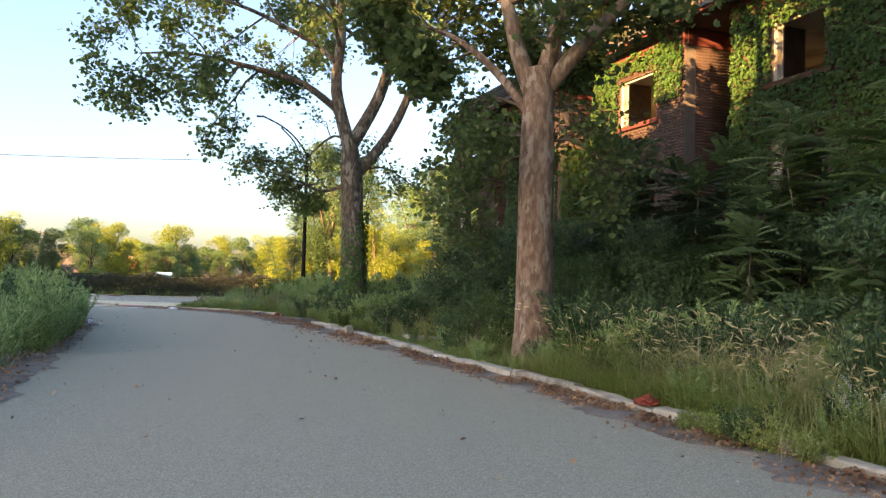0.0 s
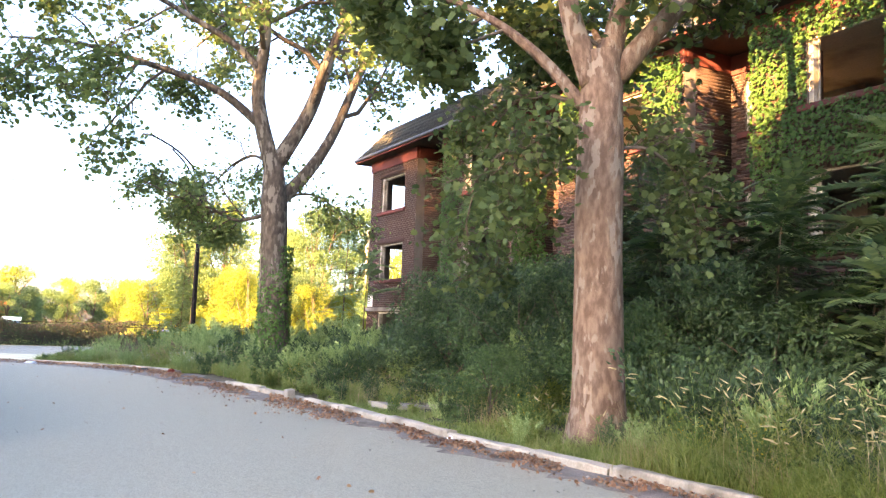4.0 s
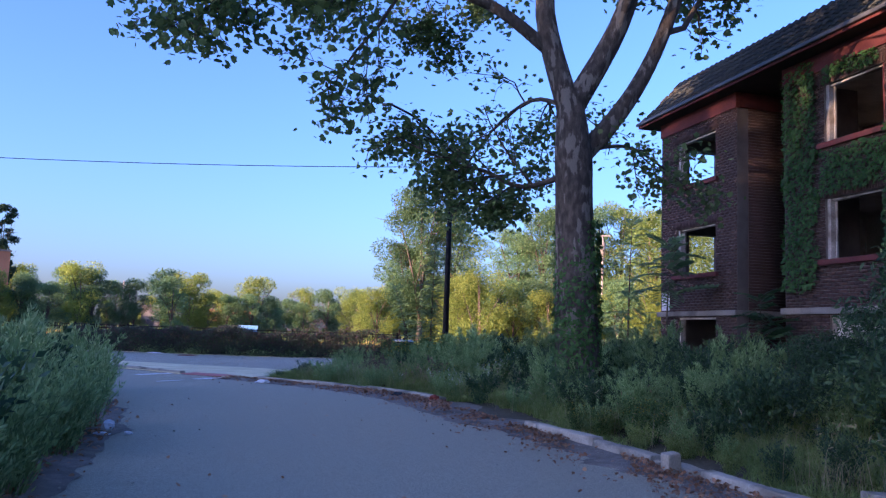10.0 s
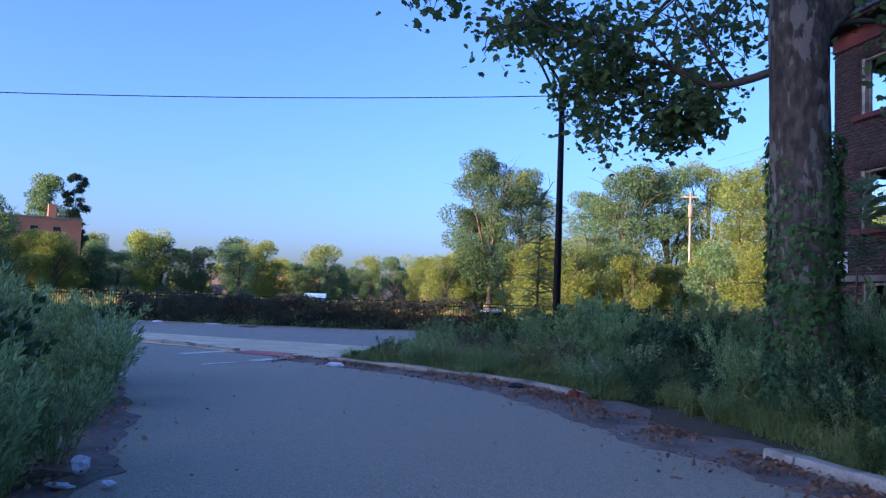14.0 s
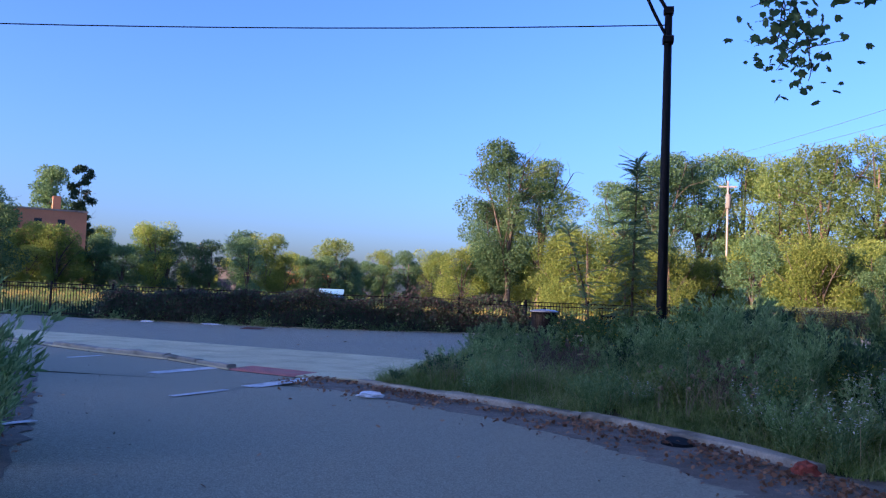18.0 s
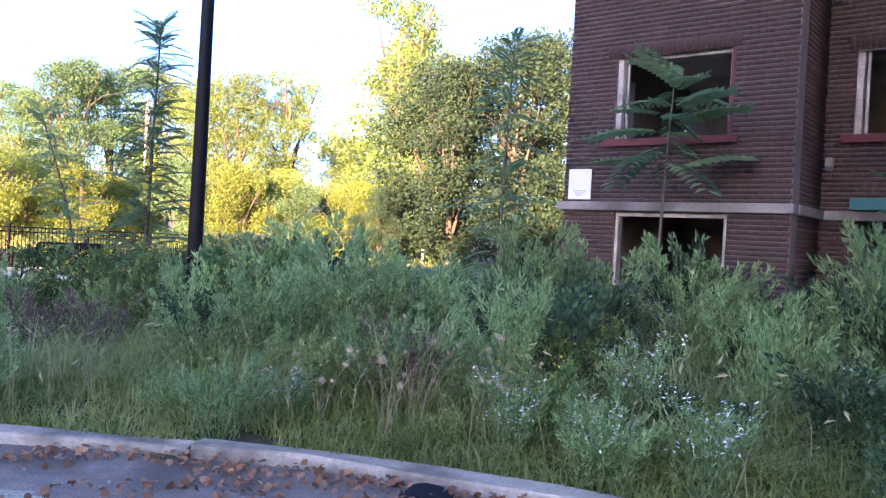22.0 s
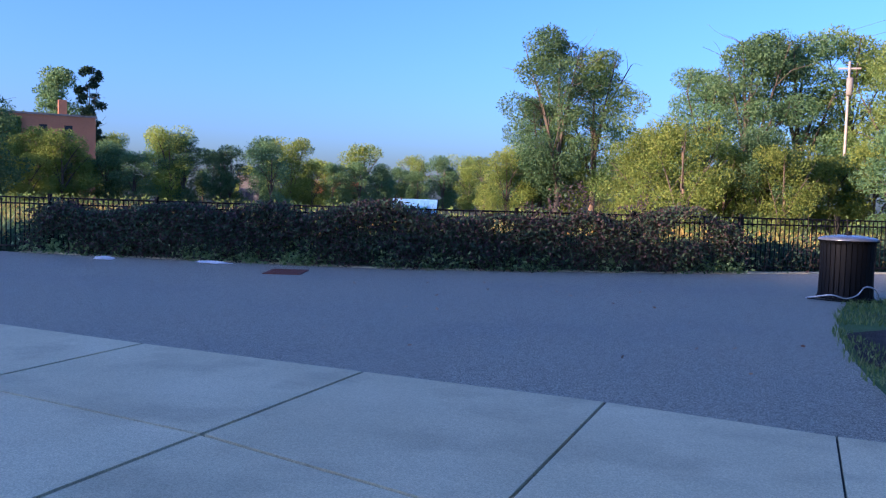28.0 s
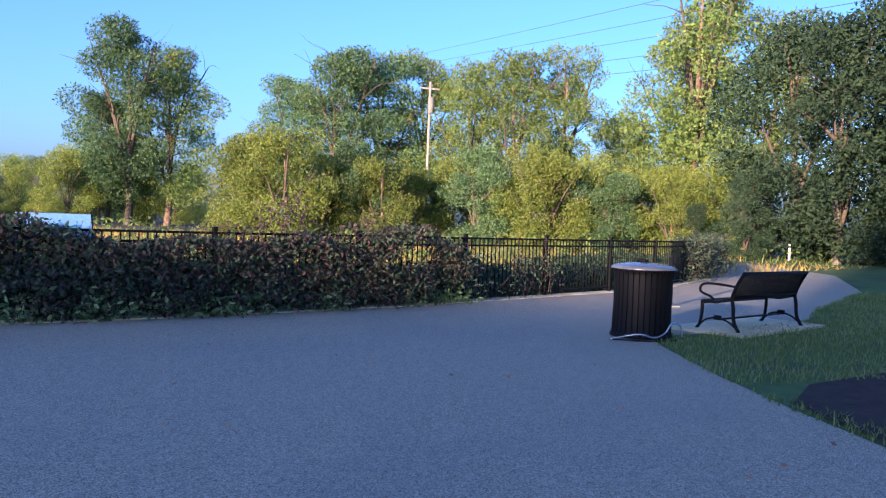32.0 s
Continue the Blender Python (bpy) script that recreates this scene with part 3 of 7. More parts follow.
# ---- plant kit: leaves are real small faces, gathered by the thousand in one mesh a crown ----
OVAL = np.array([(0, 0, 0), (.22, .30, .04), (.17, .68, .03), (0, 1, -.06), (-.17, .68, .03), (-.22, .30, .04)])
DROP = np.array([(0, 0, 0), (.15, .28, .04), (.12, .66, .02), (0, 1, -.10), (-.12, .66, .02), (-.15, .28, .04)])
DIAMOND = np.array([(0, 0, 0), (.24, .45, .05), (0, 1, -.05), (-.24, .45, .05)])
LOBED = np.array([(0, 0, 0), (.28, .04, .05), (.50, .26, -.03), (.38, .42, .04), (.46, .66, -.05), (.22, .68, .03), (0, 1, -.08), (-.22, .68, .03), (-.46, .66, -.05),
                  (-.38, .42, .04), (-.50, .26, -.03), (-.28, .04, .05)])
IVY = np.array([(0, 0, 0), (.28, .0, .05), (.50, .30, -.02), (.22, .42, .06), (0, 1, -.08), (-.22, .42, .06), (-.50, .30, -.02), (-.28, .0, .05)])


def frond(pairs=9, length=1.0, wide=0.36, droop=0.35):
    """A pinnate leaf: leaflets in pairs along a bending stalk, as diamonds."""
    V = []
    for i in range(pairs):
        u = (i + 1.2) / (pairs + 1)
        y, z = u * length, -droop * u * u * length
        s = wide * (0.55 + 0.9 * u * (1.25 - u))
        for side in (-1, 1):
            for a, b, c in DIAMOND:
                V.append((side * (b * s * 0.95 + 0.0), y + a * s * 0.95 * side + b * s * 0.28, z - b * s * 0.25 + c * s))
    for a, b, c in DIAMOND:
        V.append((a * wide * .8, length * .95 + b * wide * .8, -droop * length * (0.9 + b * .2)))
    V += [(-.012, 0, 0), (.012, 0, 0), (.008, length * .6, -droop * .36 * length), (-.008, length * .6, -droop * .36 * length)]
    return np.array(V).reshape(-1, 4, 3)


FROND = frond()
FROND_LONG = frond(13, 1.0, 0.20, 0.35)


def unit(a):
    return a / (np.linalg.norm(a, axis=-1, keepdims=True) + 1e-9)


def frames_for(rng, n, normal, spread):
    """Leaf bases: the leaf lies across its normal, turned at random."""
    N = unit(np.asarray(normal) + rng.normal(0, spread, (n, 3)))
    T = unit(np.cross(N, rng.normal(0, 1, (n, 3))))
    return np.stack([np.cross(T, N), T, N], axis=2)


def leaves(rng, P, size, shape=OVAL, normal=(0, 0, 1), spread=0.6, vary=0.35, R=None):
    n = len(P)
    R = frames_for(rng, n, normal, spread) if R is None else R
    S = size * (1 + rng.uniform(-vary, vary, n))
    flat = shape.reshape(-1, 3)
    V = np.einsum("nij,kj->nki", R, flat) * S[:, None, None] + np.asarray(P)[:, None, :]
    k = shape.shape[-2]
    per = len(flat) // k
    F = np.arange(n * per * k).reshape(-1, k)
    return V.reshape(-1, 3), F


def blend(sets):
    """Join (V, F) sets with equal corners a face."""
    V, F, o = [], [], 0
    for v, f in sets:
        V.append(v)
        F.append(f + o)
        o += len(v)
    return np.concatenate(V), np.concatenate(F)


def grow(rng, limbs, levels=2, kids=5, ratio=0.5, spread=0.9, droop=0.12, start=0.35, wander=0.18):
    """Side branches on given limbs (points, first radius, last radius). Returns all branches and the twig points that bear leaves."""
    branches, tips, todo = [], [], [(smooth_path(p, 4), r0, r1, levels) for p, r0, r1 in limbs]
    while todo:
        pts, r0, r1, lv = todo.pop()
        n = len(pts)
        branches.append((pts, [r0 + (r1 - r0) * i / (n - 1) for i in range(n)], lv))
        length = sum((b - a).length for a, b in zip(pts, pts[1:]))
        if lv == 0:
            tips += [(p, (pts[-1] - pts[0]).normalized()) for p in pts[n // 3:]]
            continue
        if lv < levels:
            tips += [(p, (pts[-1] - pts[0]).normalized()) for p in pts[-2:]]
        for k in range(kids + (2 if lv == levels else 0)):
            u = start + (1 - start) * (k + rng.random()) / (kids + 1)
            u = min(u, 0.98)
            i = min(int(u * (n - 1)), n - 2)
            base = pts[i].lerp(pts[i + 1], u * (n - 1) - i)
            d = (pts[i + 1] - pts[i]).normalized()
            side = Vector(rng.normal(0, 1, 3))
            side = (side - d * side.dot(d)).normalized()
            v = (d * (1 - 0.35 * spread) + side * spread).normalized()
            l = length * ratio * rng.uniform(0.6, 1.15) * (1.15 - 0.5 * u)
            q, out = base.copy(), [base]
            steps = 5 if lv > 1 else 4
            for s in range(steps):
                v = (v + Vector(rng.normal(0, wander, 3)) + Vector((0, 0, -droop))).normalized()
                q = q + v * (l / steps)
                out.append(q.copy())
            rr = (r0 + (r1 - r0) * u) * 0.55
            todo.append((out, max(rr, 0.008), max(rr * 0.3, 0.004), lv - 1))
    return branches, tips


def wood_mesh(name, branches, mat, least=0.0, sides=(9, 6, 4, 3)):
    V, F, o = [], [], 0
    top = max(b[2] for b in branches)
    for pts, rad, lv in branches:
        if rad[0] < least:
            continue
        v, f = tube_arrays(pts, rad, sides[min(top - lv, 3)], False)
        V += v
        F += [tuple(i + o for i in g) for g in f]
        o += len(v)
    return fast_mesh(name, np.array([tuple(v) for v in V]), np.array(F), mat, None, True)


def crown_points(rng, tips, per, spread):
    P = np.array([tuple(t[0]) for t in tips])
    P = np.repeat(P, per, axis=0)
    return P + rng.normal(0, spread, P.shape)


def blob_points(rng, n, blobs):
    """Points in the outer parts of several soft ellipsoids: (centre, radii, weight)."""
    w = np.array([b[2] for b in blobs], float)
    pick = rng.choice(len(blobs), n, p=w / w.sum())
    D = unit(rng.normal(0, 1, (n, 3)))
    r = rng.uniform(0.25, 1.0, n) ** 0.45
    C, A = np.array([b[0] for b in blobs]), np.array([b[1] for b in blobs])
    return C[pick] + D * r[:, None] * A[pick], D

# ---- the two plane trees beside the kerb ----
def big_trunk(name, pts, radii, mat, parent, seed, flare=1.0):
    """A trunk with root flare, furrows and a slight twist."""
    P = smooth_path(pts, 6)
    n = len(P)
    R = np.interp(np.linspace(0, 1, n), np.linspace(0, 1, len(radii)), radii)
    V, F = tube_arrays(P, list(R), 28, False)
    for i, v in enumerate(V):
        c = P[i // 28]
        d = v - c
        ang = 2 * math.pi * (i % 28) / 28
        h = v.z
        k = 1 + 0.07 * noise.noise((math.cos(ang) * 1.4, math.sin(ang) * 1.4, h * 0.5 + seed)) + 0.03 * noise.noise((math.cos(ang) * 5, math.sin(ang) * 5, h * 2 + seed))
        k += flare * 0.30 * math.exp(-max(h, 0) / 0.22) * (0.6 + 0.5 * math.sin(ang * 4 + seed))
        V[i] = c + d * k
    return put(name, mesh_of(name, V, F, mat, True), parent)


def plane_tree(base, trunk, radii, limbs, boughs, label, bark_mat, seed, leaf, per, low_leaf, low_kids, move=(0, 0)):
    """Limbs carry three orders of branches; the low boughs two. Leaves sit singly along the twigs."""
    rng = np.random.RandomState(seed)
    t = thing("plane_tree", pose(base[0] + move[0], base[1] + move[1], base[2]), label, "tree")
    off = Vector(base)
    rel = [([Vector(p) - off for p in pts], a, b) for pts, a, b in limbs]
    low = [([Vector(p) - off for p in pts], a, b) for pts, a, b in boughs]
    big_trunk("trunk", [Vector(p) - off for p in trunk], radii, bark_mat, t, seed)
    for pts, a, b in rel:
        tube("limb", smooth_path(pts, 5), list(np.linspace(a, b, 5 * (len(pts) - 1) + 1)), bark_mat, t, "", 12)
    br, tips = grow(rng, rel, 3, 7, 0.50, 0.85, 0.06, 0.40, 0.22)
    b2, t2 = grow(rng, low, 2, low_kids, 0.44, 0.85, 0.09, 0.12, 0.22)
    wood = [b for b in br if b[2] < 3] + b2
    tagged(put("branchwork", wood_mesh("branchwork", wood, TWIG, 0.0, (6, 5, 4, 3)), t), kind="stuff")
    sets = []
    for tp, per, size, spread in ((tips, per, leaf, 0.17), (t2, 3, low_leaf, 0.15)):
        P = crown_points(rng, tp, per, spread)
        sets.append(leaves(rng, P, size, LOBED, (0, 0, 0.7), 0.6, .45))
    V, F = blend(sets)
    put("crown", fast_mesh("crown", V, F, PLANE_LEAF), t)
    return t


plane_tree((-2.72, 24.2, 0.1), [(-2.72, 24.2, -0.15), (-2.68, 24.2, 0.5), (-2.72, 24.2, 1.7), (-2.8, 24.1, 3.4), (-2.85, 24.0, 4.6), (-2.95, 23.95, 5.7)], [0.50, 0.40, 0.37, 0.34, 0.33, 0.20],
           [([(-2.85, 24.05, 4.4), (-2.03, 24.2, 5.4), (-1.4, 24.3, 6.55), (-0.76, 24.3, 8.3), (-0.1, 24.5, 9.6), (0.6, 24.9, 11.5)], 0.19, 0.05),
            ([(-2.9, 24.0, 5.4), (-2.1, 24.0, 6.9), (-1.62, 23.8, 8.45), (-1.0, 23.5, 10.2), (-0.6, 23.0, 12.4)], 0.22, 0.05),
            ([(-2.95, 23.95, 5.4), (-3.4, 24.0, 7.15), (-3.3, 24.1, 8.9), (-3.4, 24.3, 10.5), (-3.2, 24.8, 12.8)], 0.22, 0.05),
            ([(-3.35, 24.0, 6.5), (-4.25, 23.8, 7.15), (-5.2, 23.55, 7.45), (-6.4, 23.1, 7.65), (-7.6, 22.6, 7.75), (-8.8, 22.2, 7.6)], 0.12, 0.022),
            ([(-3.4, 24.0, 7.9), (-4.0, 23.9, 8.45), (-4.95, 23.6, 8.9), (-6.0, 23.2, 9.3), (-7.5, 22.5, 9.6), (-9.2, 21.8, 9.6)], 0.10, 0.022),
            ([(-3.3, 24.1, 8.6), (-3.6, 25.0, 9.6), (-4.6, 26.6, 10.0), (-5.6, 28.2, 9.8)], 0.09, 0.025),
            ([(-2.2, 24.1, 6.6), (-1.75, 23.3, 7.9), (-1.3, 22.4, 8.9), (-0.9, 21.2, 9.9), (-0.3, 20.2, 10.4)], 0.09, 0.02)],
           [([(-3.0, 24.1, 4.2), (-3.75, 24.1, 4.0), (-4.4, 24.0, 4.25), (-5.0, 24.0, 4.4), (-6.0, 23.8, 4.8)], 0.055, 0.012),
            ([(-4.6, 24.0, 4.3), (-5.2, 24.3, 4.8), (-5.9, 24.5, 5.1)], 0.025, 0.008),
            ([(-3.6, 24.1, 4.05), (-3.9, 24.25, 3.75), (-4.2, 24.35, 3.45)], 0.02, 0.006),
            ([(-4.0, 24.1, 4.2), (-4.7, 24.5, 4.2), (-5.4, 24.8, 4.1)], 0.03, 0.008),
            ([(-2.5, 24.1, 4.7), (-1.9, 24.3, 4.8), (-1.3, 24.4, 4.5), (-0.7, 24.4, 4.0)], 0.04, 0.01),
            ([(-3.0, 24.2, 5.5), (-3.6, 25.2, 5.9), (-4.4, 26.1, 5.5), (-5.3, 27.1, 4.4)], 0.05, 0.01),
            ([(-3.3, 24.8, 5.8), (-3.2, 26.3, 5.9), (-3.4, 27.5, 5.0)], 0.035, 0.008)],
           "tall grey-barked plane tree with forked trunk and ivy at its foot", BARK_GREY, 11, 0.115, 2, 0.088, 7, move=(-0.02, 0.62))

plane_tree((1.52, 13.2, 0.1), [(1.52, 13.2, -0.1), (1.52, 13.2, 0.6), (1.49, 13.2, 2.3), (1.5, 13.2, 3.8), (1.52, 13.2, 4.9)], [0.40, 0.325, 0.285, 0.275, 0.24],
           [([(1.4, 13.2, 4.5), (1.15, 13.25, 5.2), (0.95, 13.3, 6.0), (0.5, 13.8, 7.6), (0.2, 14.4, 9.2)], 0.17, 0.05),
            ([(1.55, 13.2, 4.6), (1.75, 13.2, 5.5), (2.0, 13.1, 6.2), (2.2, 13.3, 8.0), (2.0, 13.8, 10.0)], 0.16, 0.05),
            ([(1.65, 13.15, 4.6), (2.3, 13.0, 5.4), (2.9, 12.75, 6.0), (3.9, 12.5, 6.9), (4.9, 12.4, 7.6)], 0.15, 0.04),
            ([(1.35, 13.3, 4.2), (0.85, 13.6, 4.9), (0.3, 14.0, 5.5), (-0.3, 14.4, 5.9), (-0.9, 14.8, 6.1)], 0.09, 0.02),
            ([(1.6, 13.3, 4.4), (1.9, 14.2, 5.2), (2.1, 15.2, 6.0), (2.2, 16.4, 6.5)], 0.09, 0.02)],
           [([(1.3, 13.3, 3.8), (0.9, 13.8, 3.9), (0.4, 14.1, 3.7), (0.15, 14.3, 3.2), (0.05, 14.4, 2.6)], 0.035, 0.008),
            ([(1.4, 13.4, 3.5), (1.1, 14.1, 3.5), (0.8, 14.7, 3.0), (0.6, 15.1, 2.3)], 0.03, 0.008),
            ([(1.3, 13.4, 4.3), (0.8, 14.1, 4.6), (0.5, 14.7, 4.5), (0.3, 15.1, 4.1)], 0.04, 0.008),
            ([(1.2, 13.1, 3.9), (0.7, 12.8, 3.9), (0.3, 12.6, 3.5), (0.1, 12.5, 3.0)], 0.03, 0.008),
            ([(1.7, 13.2, 3.7), (2.1, 13.1, 3.7), (2.5, 13.0, 3.3), (2.7, 13.0, 2.8)], 0.03, 0.008),
            ([(1.6, 13.4, 4.2), (2.2, 14.2, 4.5), (2.8, 14.8, 4.2), (3.3, 15.2, 3.6)], 0.035, 0.008)],
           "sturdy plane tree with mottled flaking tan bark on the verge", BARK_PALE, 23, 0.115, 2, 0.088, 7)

# ---- generic broadleaf trees, built as a few models and then copied ----
def tree_model(name, seed, height, radius, mat, label, leaf, count, trunk_r, stem=0.18, clumps=26, shape=DIAMOND, taper=0.55):
    rng = np.random.RandomState(seed)
    t = thing(name, pose(0, 0, -500), label, "tree")
    limbs = []
    for k in range(5):
        a = k * 1.26 + rng.uniform(-.4, .4)
        r = radius * rng.uniform(.35, .75)
        z0, z1 = height * rng.uniform(stem, .5), height * rng.uniform(.6, .95)
        limbs.append(([(0, 0, z0), (math.cos(a) * r * .4, math.sin(a) * r * .4, z0 + (z1 - z0) * .5), (math.cos(a) * r, math.sin(a) * r, z1)], trunk_r * .5, trunk_r * .1))
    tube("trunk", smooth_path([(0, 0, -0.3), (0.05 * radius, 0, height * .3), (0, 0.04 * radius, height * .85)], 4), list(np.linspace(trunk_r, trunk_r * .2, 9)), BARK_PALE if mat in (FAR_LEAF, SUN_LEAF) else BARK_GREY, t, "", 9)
    br, tips = grow(rng, limbs, 1, 4, .45, .9, .03)
    tagged(put("branchwork", wood_mesh("branchwork", br, TWIG, 0.02, (5, 4, 3, 3)), t), kind="stuff")
    blobs = []
    for k in range(clumps):
        u = (k + rng.random()) / clumps
        z = height * (stem + (1 - stem) * u)
        env = radius * (1 - taper * max(0, u - .45) / .55) * (0.55 + 0.45 * min(1, u / .3))
        a = rng.uniform(0, 2 * math.pi)
        d = env * rng.uniform(0.25, 0.85)
        s = radius * rng.uniform(.20, .38)
        blobs.append(((math.cos(a) * d, math.sin(a) * d, min(z, height - s * .5)), (s, s, s * .72), s * s))
    P, D = blob_points(rng, count, blobs)
    V, F = leaves(rng, P, leaf, shape, (0, 0, .2), .9)
    put("crown", fast_mesh("crown", V, F, mat), t)
    return t


def plant_out(models, spots, group, seed, labels=None):
    """Copies of models: (model index, x, y, scale, z)."""
    rng = random.Random(seed)
    for i, (k, x, y, s, z) in enumerate(spots):
        o = copy_thing(models[k], pose(x, y, z, 0, 0, rng.uniform(0, 360)) @ Matrix.Diagonal((s, s, s * rng.uniform(.94, 1.06), 1)))
        tagged(o, group=group)


def discard(ob):
    for o in (*ob.children_recursive, ob):
        bpy.data.objects.remove(o)


far_models = [tree_model("broadleaf_tree", 31, 15, 5.4, FAR_LEAF, "sunlit green broadleaf tree beyond the fence", .22, 25000, .35, .16, 44),
              tree_model("broadleaf_tree", 32, 15, 5.0, FAR_DARK, "dense dark green broadleaf tree beyond the fence", .22, 26000, .35, .12, 44),
              tree_model("broadleaf_tree", 33, 15, 4.6, FAR_LEAF, "airy light green tree with a pale trunk", .21, 17500, .3, .3, 34),
              tree_model("broadleaf_tree", 34, 9, 4.6, SUN_LEAF, "low spreading yellow-green tree in evening sun", .23, 13500, .22, .02, 34, taper=.4),
              tree_model("broadleaf_tree", 35, 9, 4.2, FAR_DARK, "low dark green tree on the far edge of the meadow", .23, 12000, .22, .02, 32, taper=.5),
              tree_model("broadleaf_tree", 36, 15, 5.2, SHADED_LEAF, "tree beyond the lawn with shade put into its deep green leaf colour", .28, 19000, .35, .05, 44)]


columnar = tree_model("columnar_tree", 38, 24, 2.5, SHADED_LEAF, "tall dark columnar tree behind the far brick block", .5, 9000, .3, .1, 60, taper=.15)
round_top = tree_model("broadleaf_tree", 39, 23.5, 5.6, FAR_DARK, "tall dark tree rising behind the far brick block", .5, 6500, .3, .55, 26)


def polar(ox, oy, bearing, dist):
    return ox + dist * math.sin(radians(bearing)), oy + dist * math.cos(radians(bearing))


spots = []
EX, EY = -13.1, 32.5
for k, b, d, h in [(1, -3.6, 112, 24), (0, -1.2, 114, 22.5), (1, -4.9, 115, 17),  # the tall tree standing by itself
                   (1, 6.6, 78, 15.2), (1, 9.4, 76, 17.3), (1, 12.6, 80, 17.3), (2, 15.5, 82, 17.6), (0, 18.6, 76, 17), (0, 21.5, 74, 17.5), (2, 25.2, 76, 17), (0, 29.5, 80, 13)]:
    x, y = polar(EX, EY, b, d)
    spots.append((k, x, y, h / 15, -0.4))
# trees of model 5 look unlit through their darkened leaf colour
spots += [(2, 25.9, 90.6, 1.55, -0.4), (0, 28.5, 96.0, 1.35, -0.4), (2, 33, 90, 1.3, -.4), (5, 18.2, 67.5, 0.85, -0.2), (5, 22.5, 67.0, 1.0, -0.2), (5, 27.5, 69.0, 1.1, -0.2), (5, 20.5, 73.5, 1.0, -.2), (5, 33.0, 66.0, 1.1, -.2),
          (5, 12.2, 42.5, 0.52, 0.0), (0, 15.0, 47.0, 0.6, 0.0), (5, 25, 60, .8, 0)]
rng = random.Random(5)
for k in range(26):  # yellow-green thicket below the tall trees
    b = 3.0 + k * 1.32
    d = rng.uniform(56, 66)
    x, y = polar(EX, EY, b, d)
    spots.append((3 if rng.random() < .8 else 4, x, y, rng.uniform(.62, .86), -0.5))
for k in range(58):  # the far tree line, uneven in height
    b = -54 + k * 0.95 + rng.uniform(-.6, .6)
    d = rng.uniform(110, 150) if b > -33 else rng.uniform(100, 125)
    x, y = polar(EX, EY, b, d)
    kind = rng.choice((4, 4, 3, 4, 3, 2))
    s = rng.choice((.55, .75, .85, .95, 1.1)) * rng.uniform(.85, 1.12) * (1.1 if b > -12 else 1) * (1.2 if b < -36 else 1)
    spots.append((kind, x, y, s * (1 if kind > 2 else .58), -0.4))
for k in range(16):
    b = -56 + k * 3.5
    x, y = polar(EX, EY, b, rng.uniform(165, 200))
    spots.append((rng.choice((4, 3)), x, y, rng.uniform(1.1, 1.7), -0.4))

rng = random.Random(15)
for k in range(22):  # understorey beyond the lawn, its shade carried by the dark leaf colour
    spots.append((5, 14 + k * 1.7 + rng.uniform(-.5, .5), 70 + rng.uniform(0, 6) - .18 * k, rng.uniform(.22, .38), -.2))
plant_out(far_models, spots, "trees beyond the fence", 8)

copy_thing(columnar, pose(*polar(-12.2, 31.0, -35.8, 162), -.4))
copy_thing(round_top, pose(*polar(-12.2, 31.0, -37.5, 163), -.4))
# unseen plain brick blocks and tall trees, added to shade the lane and plaza
def shade_row(a, b, height, label, lift=0.0):
    l = math.dist(a, b)
    a, b = (a[0] - 90.6, a[1] - 78.7), (b[0] - 90.6, b[1] - 78.7)
    height += 17.9 + lift
    t = thing("row_house", pose(a[0], a[1], 0, 0, 0, math.degrees(math.atan2(b[1] - a[1], b[0] - a[0]))), label, "building")
    part("wall", box(0, l, 0, 7, -.2, height - .3), BRICK, t)
    part("parapet", box(-.1, l + .1, -.1, 7.1, height - .3, height), STONE, t)


shade_row((-13, -24), (-18, -8), 10.5, "unseen plain brick block added to shade the lane and house", 3.2)
shade_row((-18, -8), (-21.7, 3.1), 10.3, "unseen plain brick block added to shade the lane and house", 1.5)
shade_row((-21.8, 3.4), (-24, 10), 10.3, "unseen plain brick block added to shade the lane and house", 2.0)
shade_row((-24, 10), (-32, 21.5), 10.0, "unseen plain brick block added to shade the lane and house", 4.4)
shade_row((-32.2, 21.8), (-40, 28.5), 7.0, "unseen lower plain brick block added to shade the plaza")
shade_row((-40, 28.5), (-62, 33), 6.8, "unseen lower plain brick block added to shade the plaza")
# copies of the far trees, out of view, added as further sun blockers
spots = [(1, -37.1, -27.7, 1.1, 0), (2, -50.0, -12.2, 1.6, 0), (0, -10, -16, .8, 0), (0, -2, -18, .9, 0), (1, 8, -16, .9, 0), (1, 15, -8, .8, 0)]
plant_out(far_models, spots, "trees beside the lane", 9)
for m_ in (*far_models, columnar, round_top):
    discard(m_)
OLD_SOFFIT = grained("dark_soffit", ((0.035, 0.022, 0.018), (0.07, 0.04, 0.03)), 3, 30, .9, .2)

upright = boxes_mesh("lintel_brick", [(0, 0.062, 0, 0.19)], -0.02, 0.02, BRICK, 1)

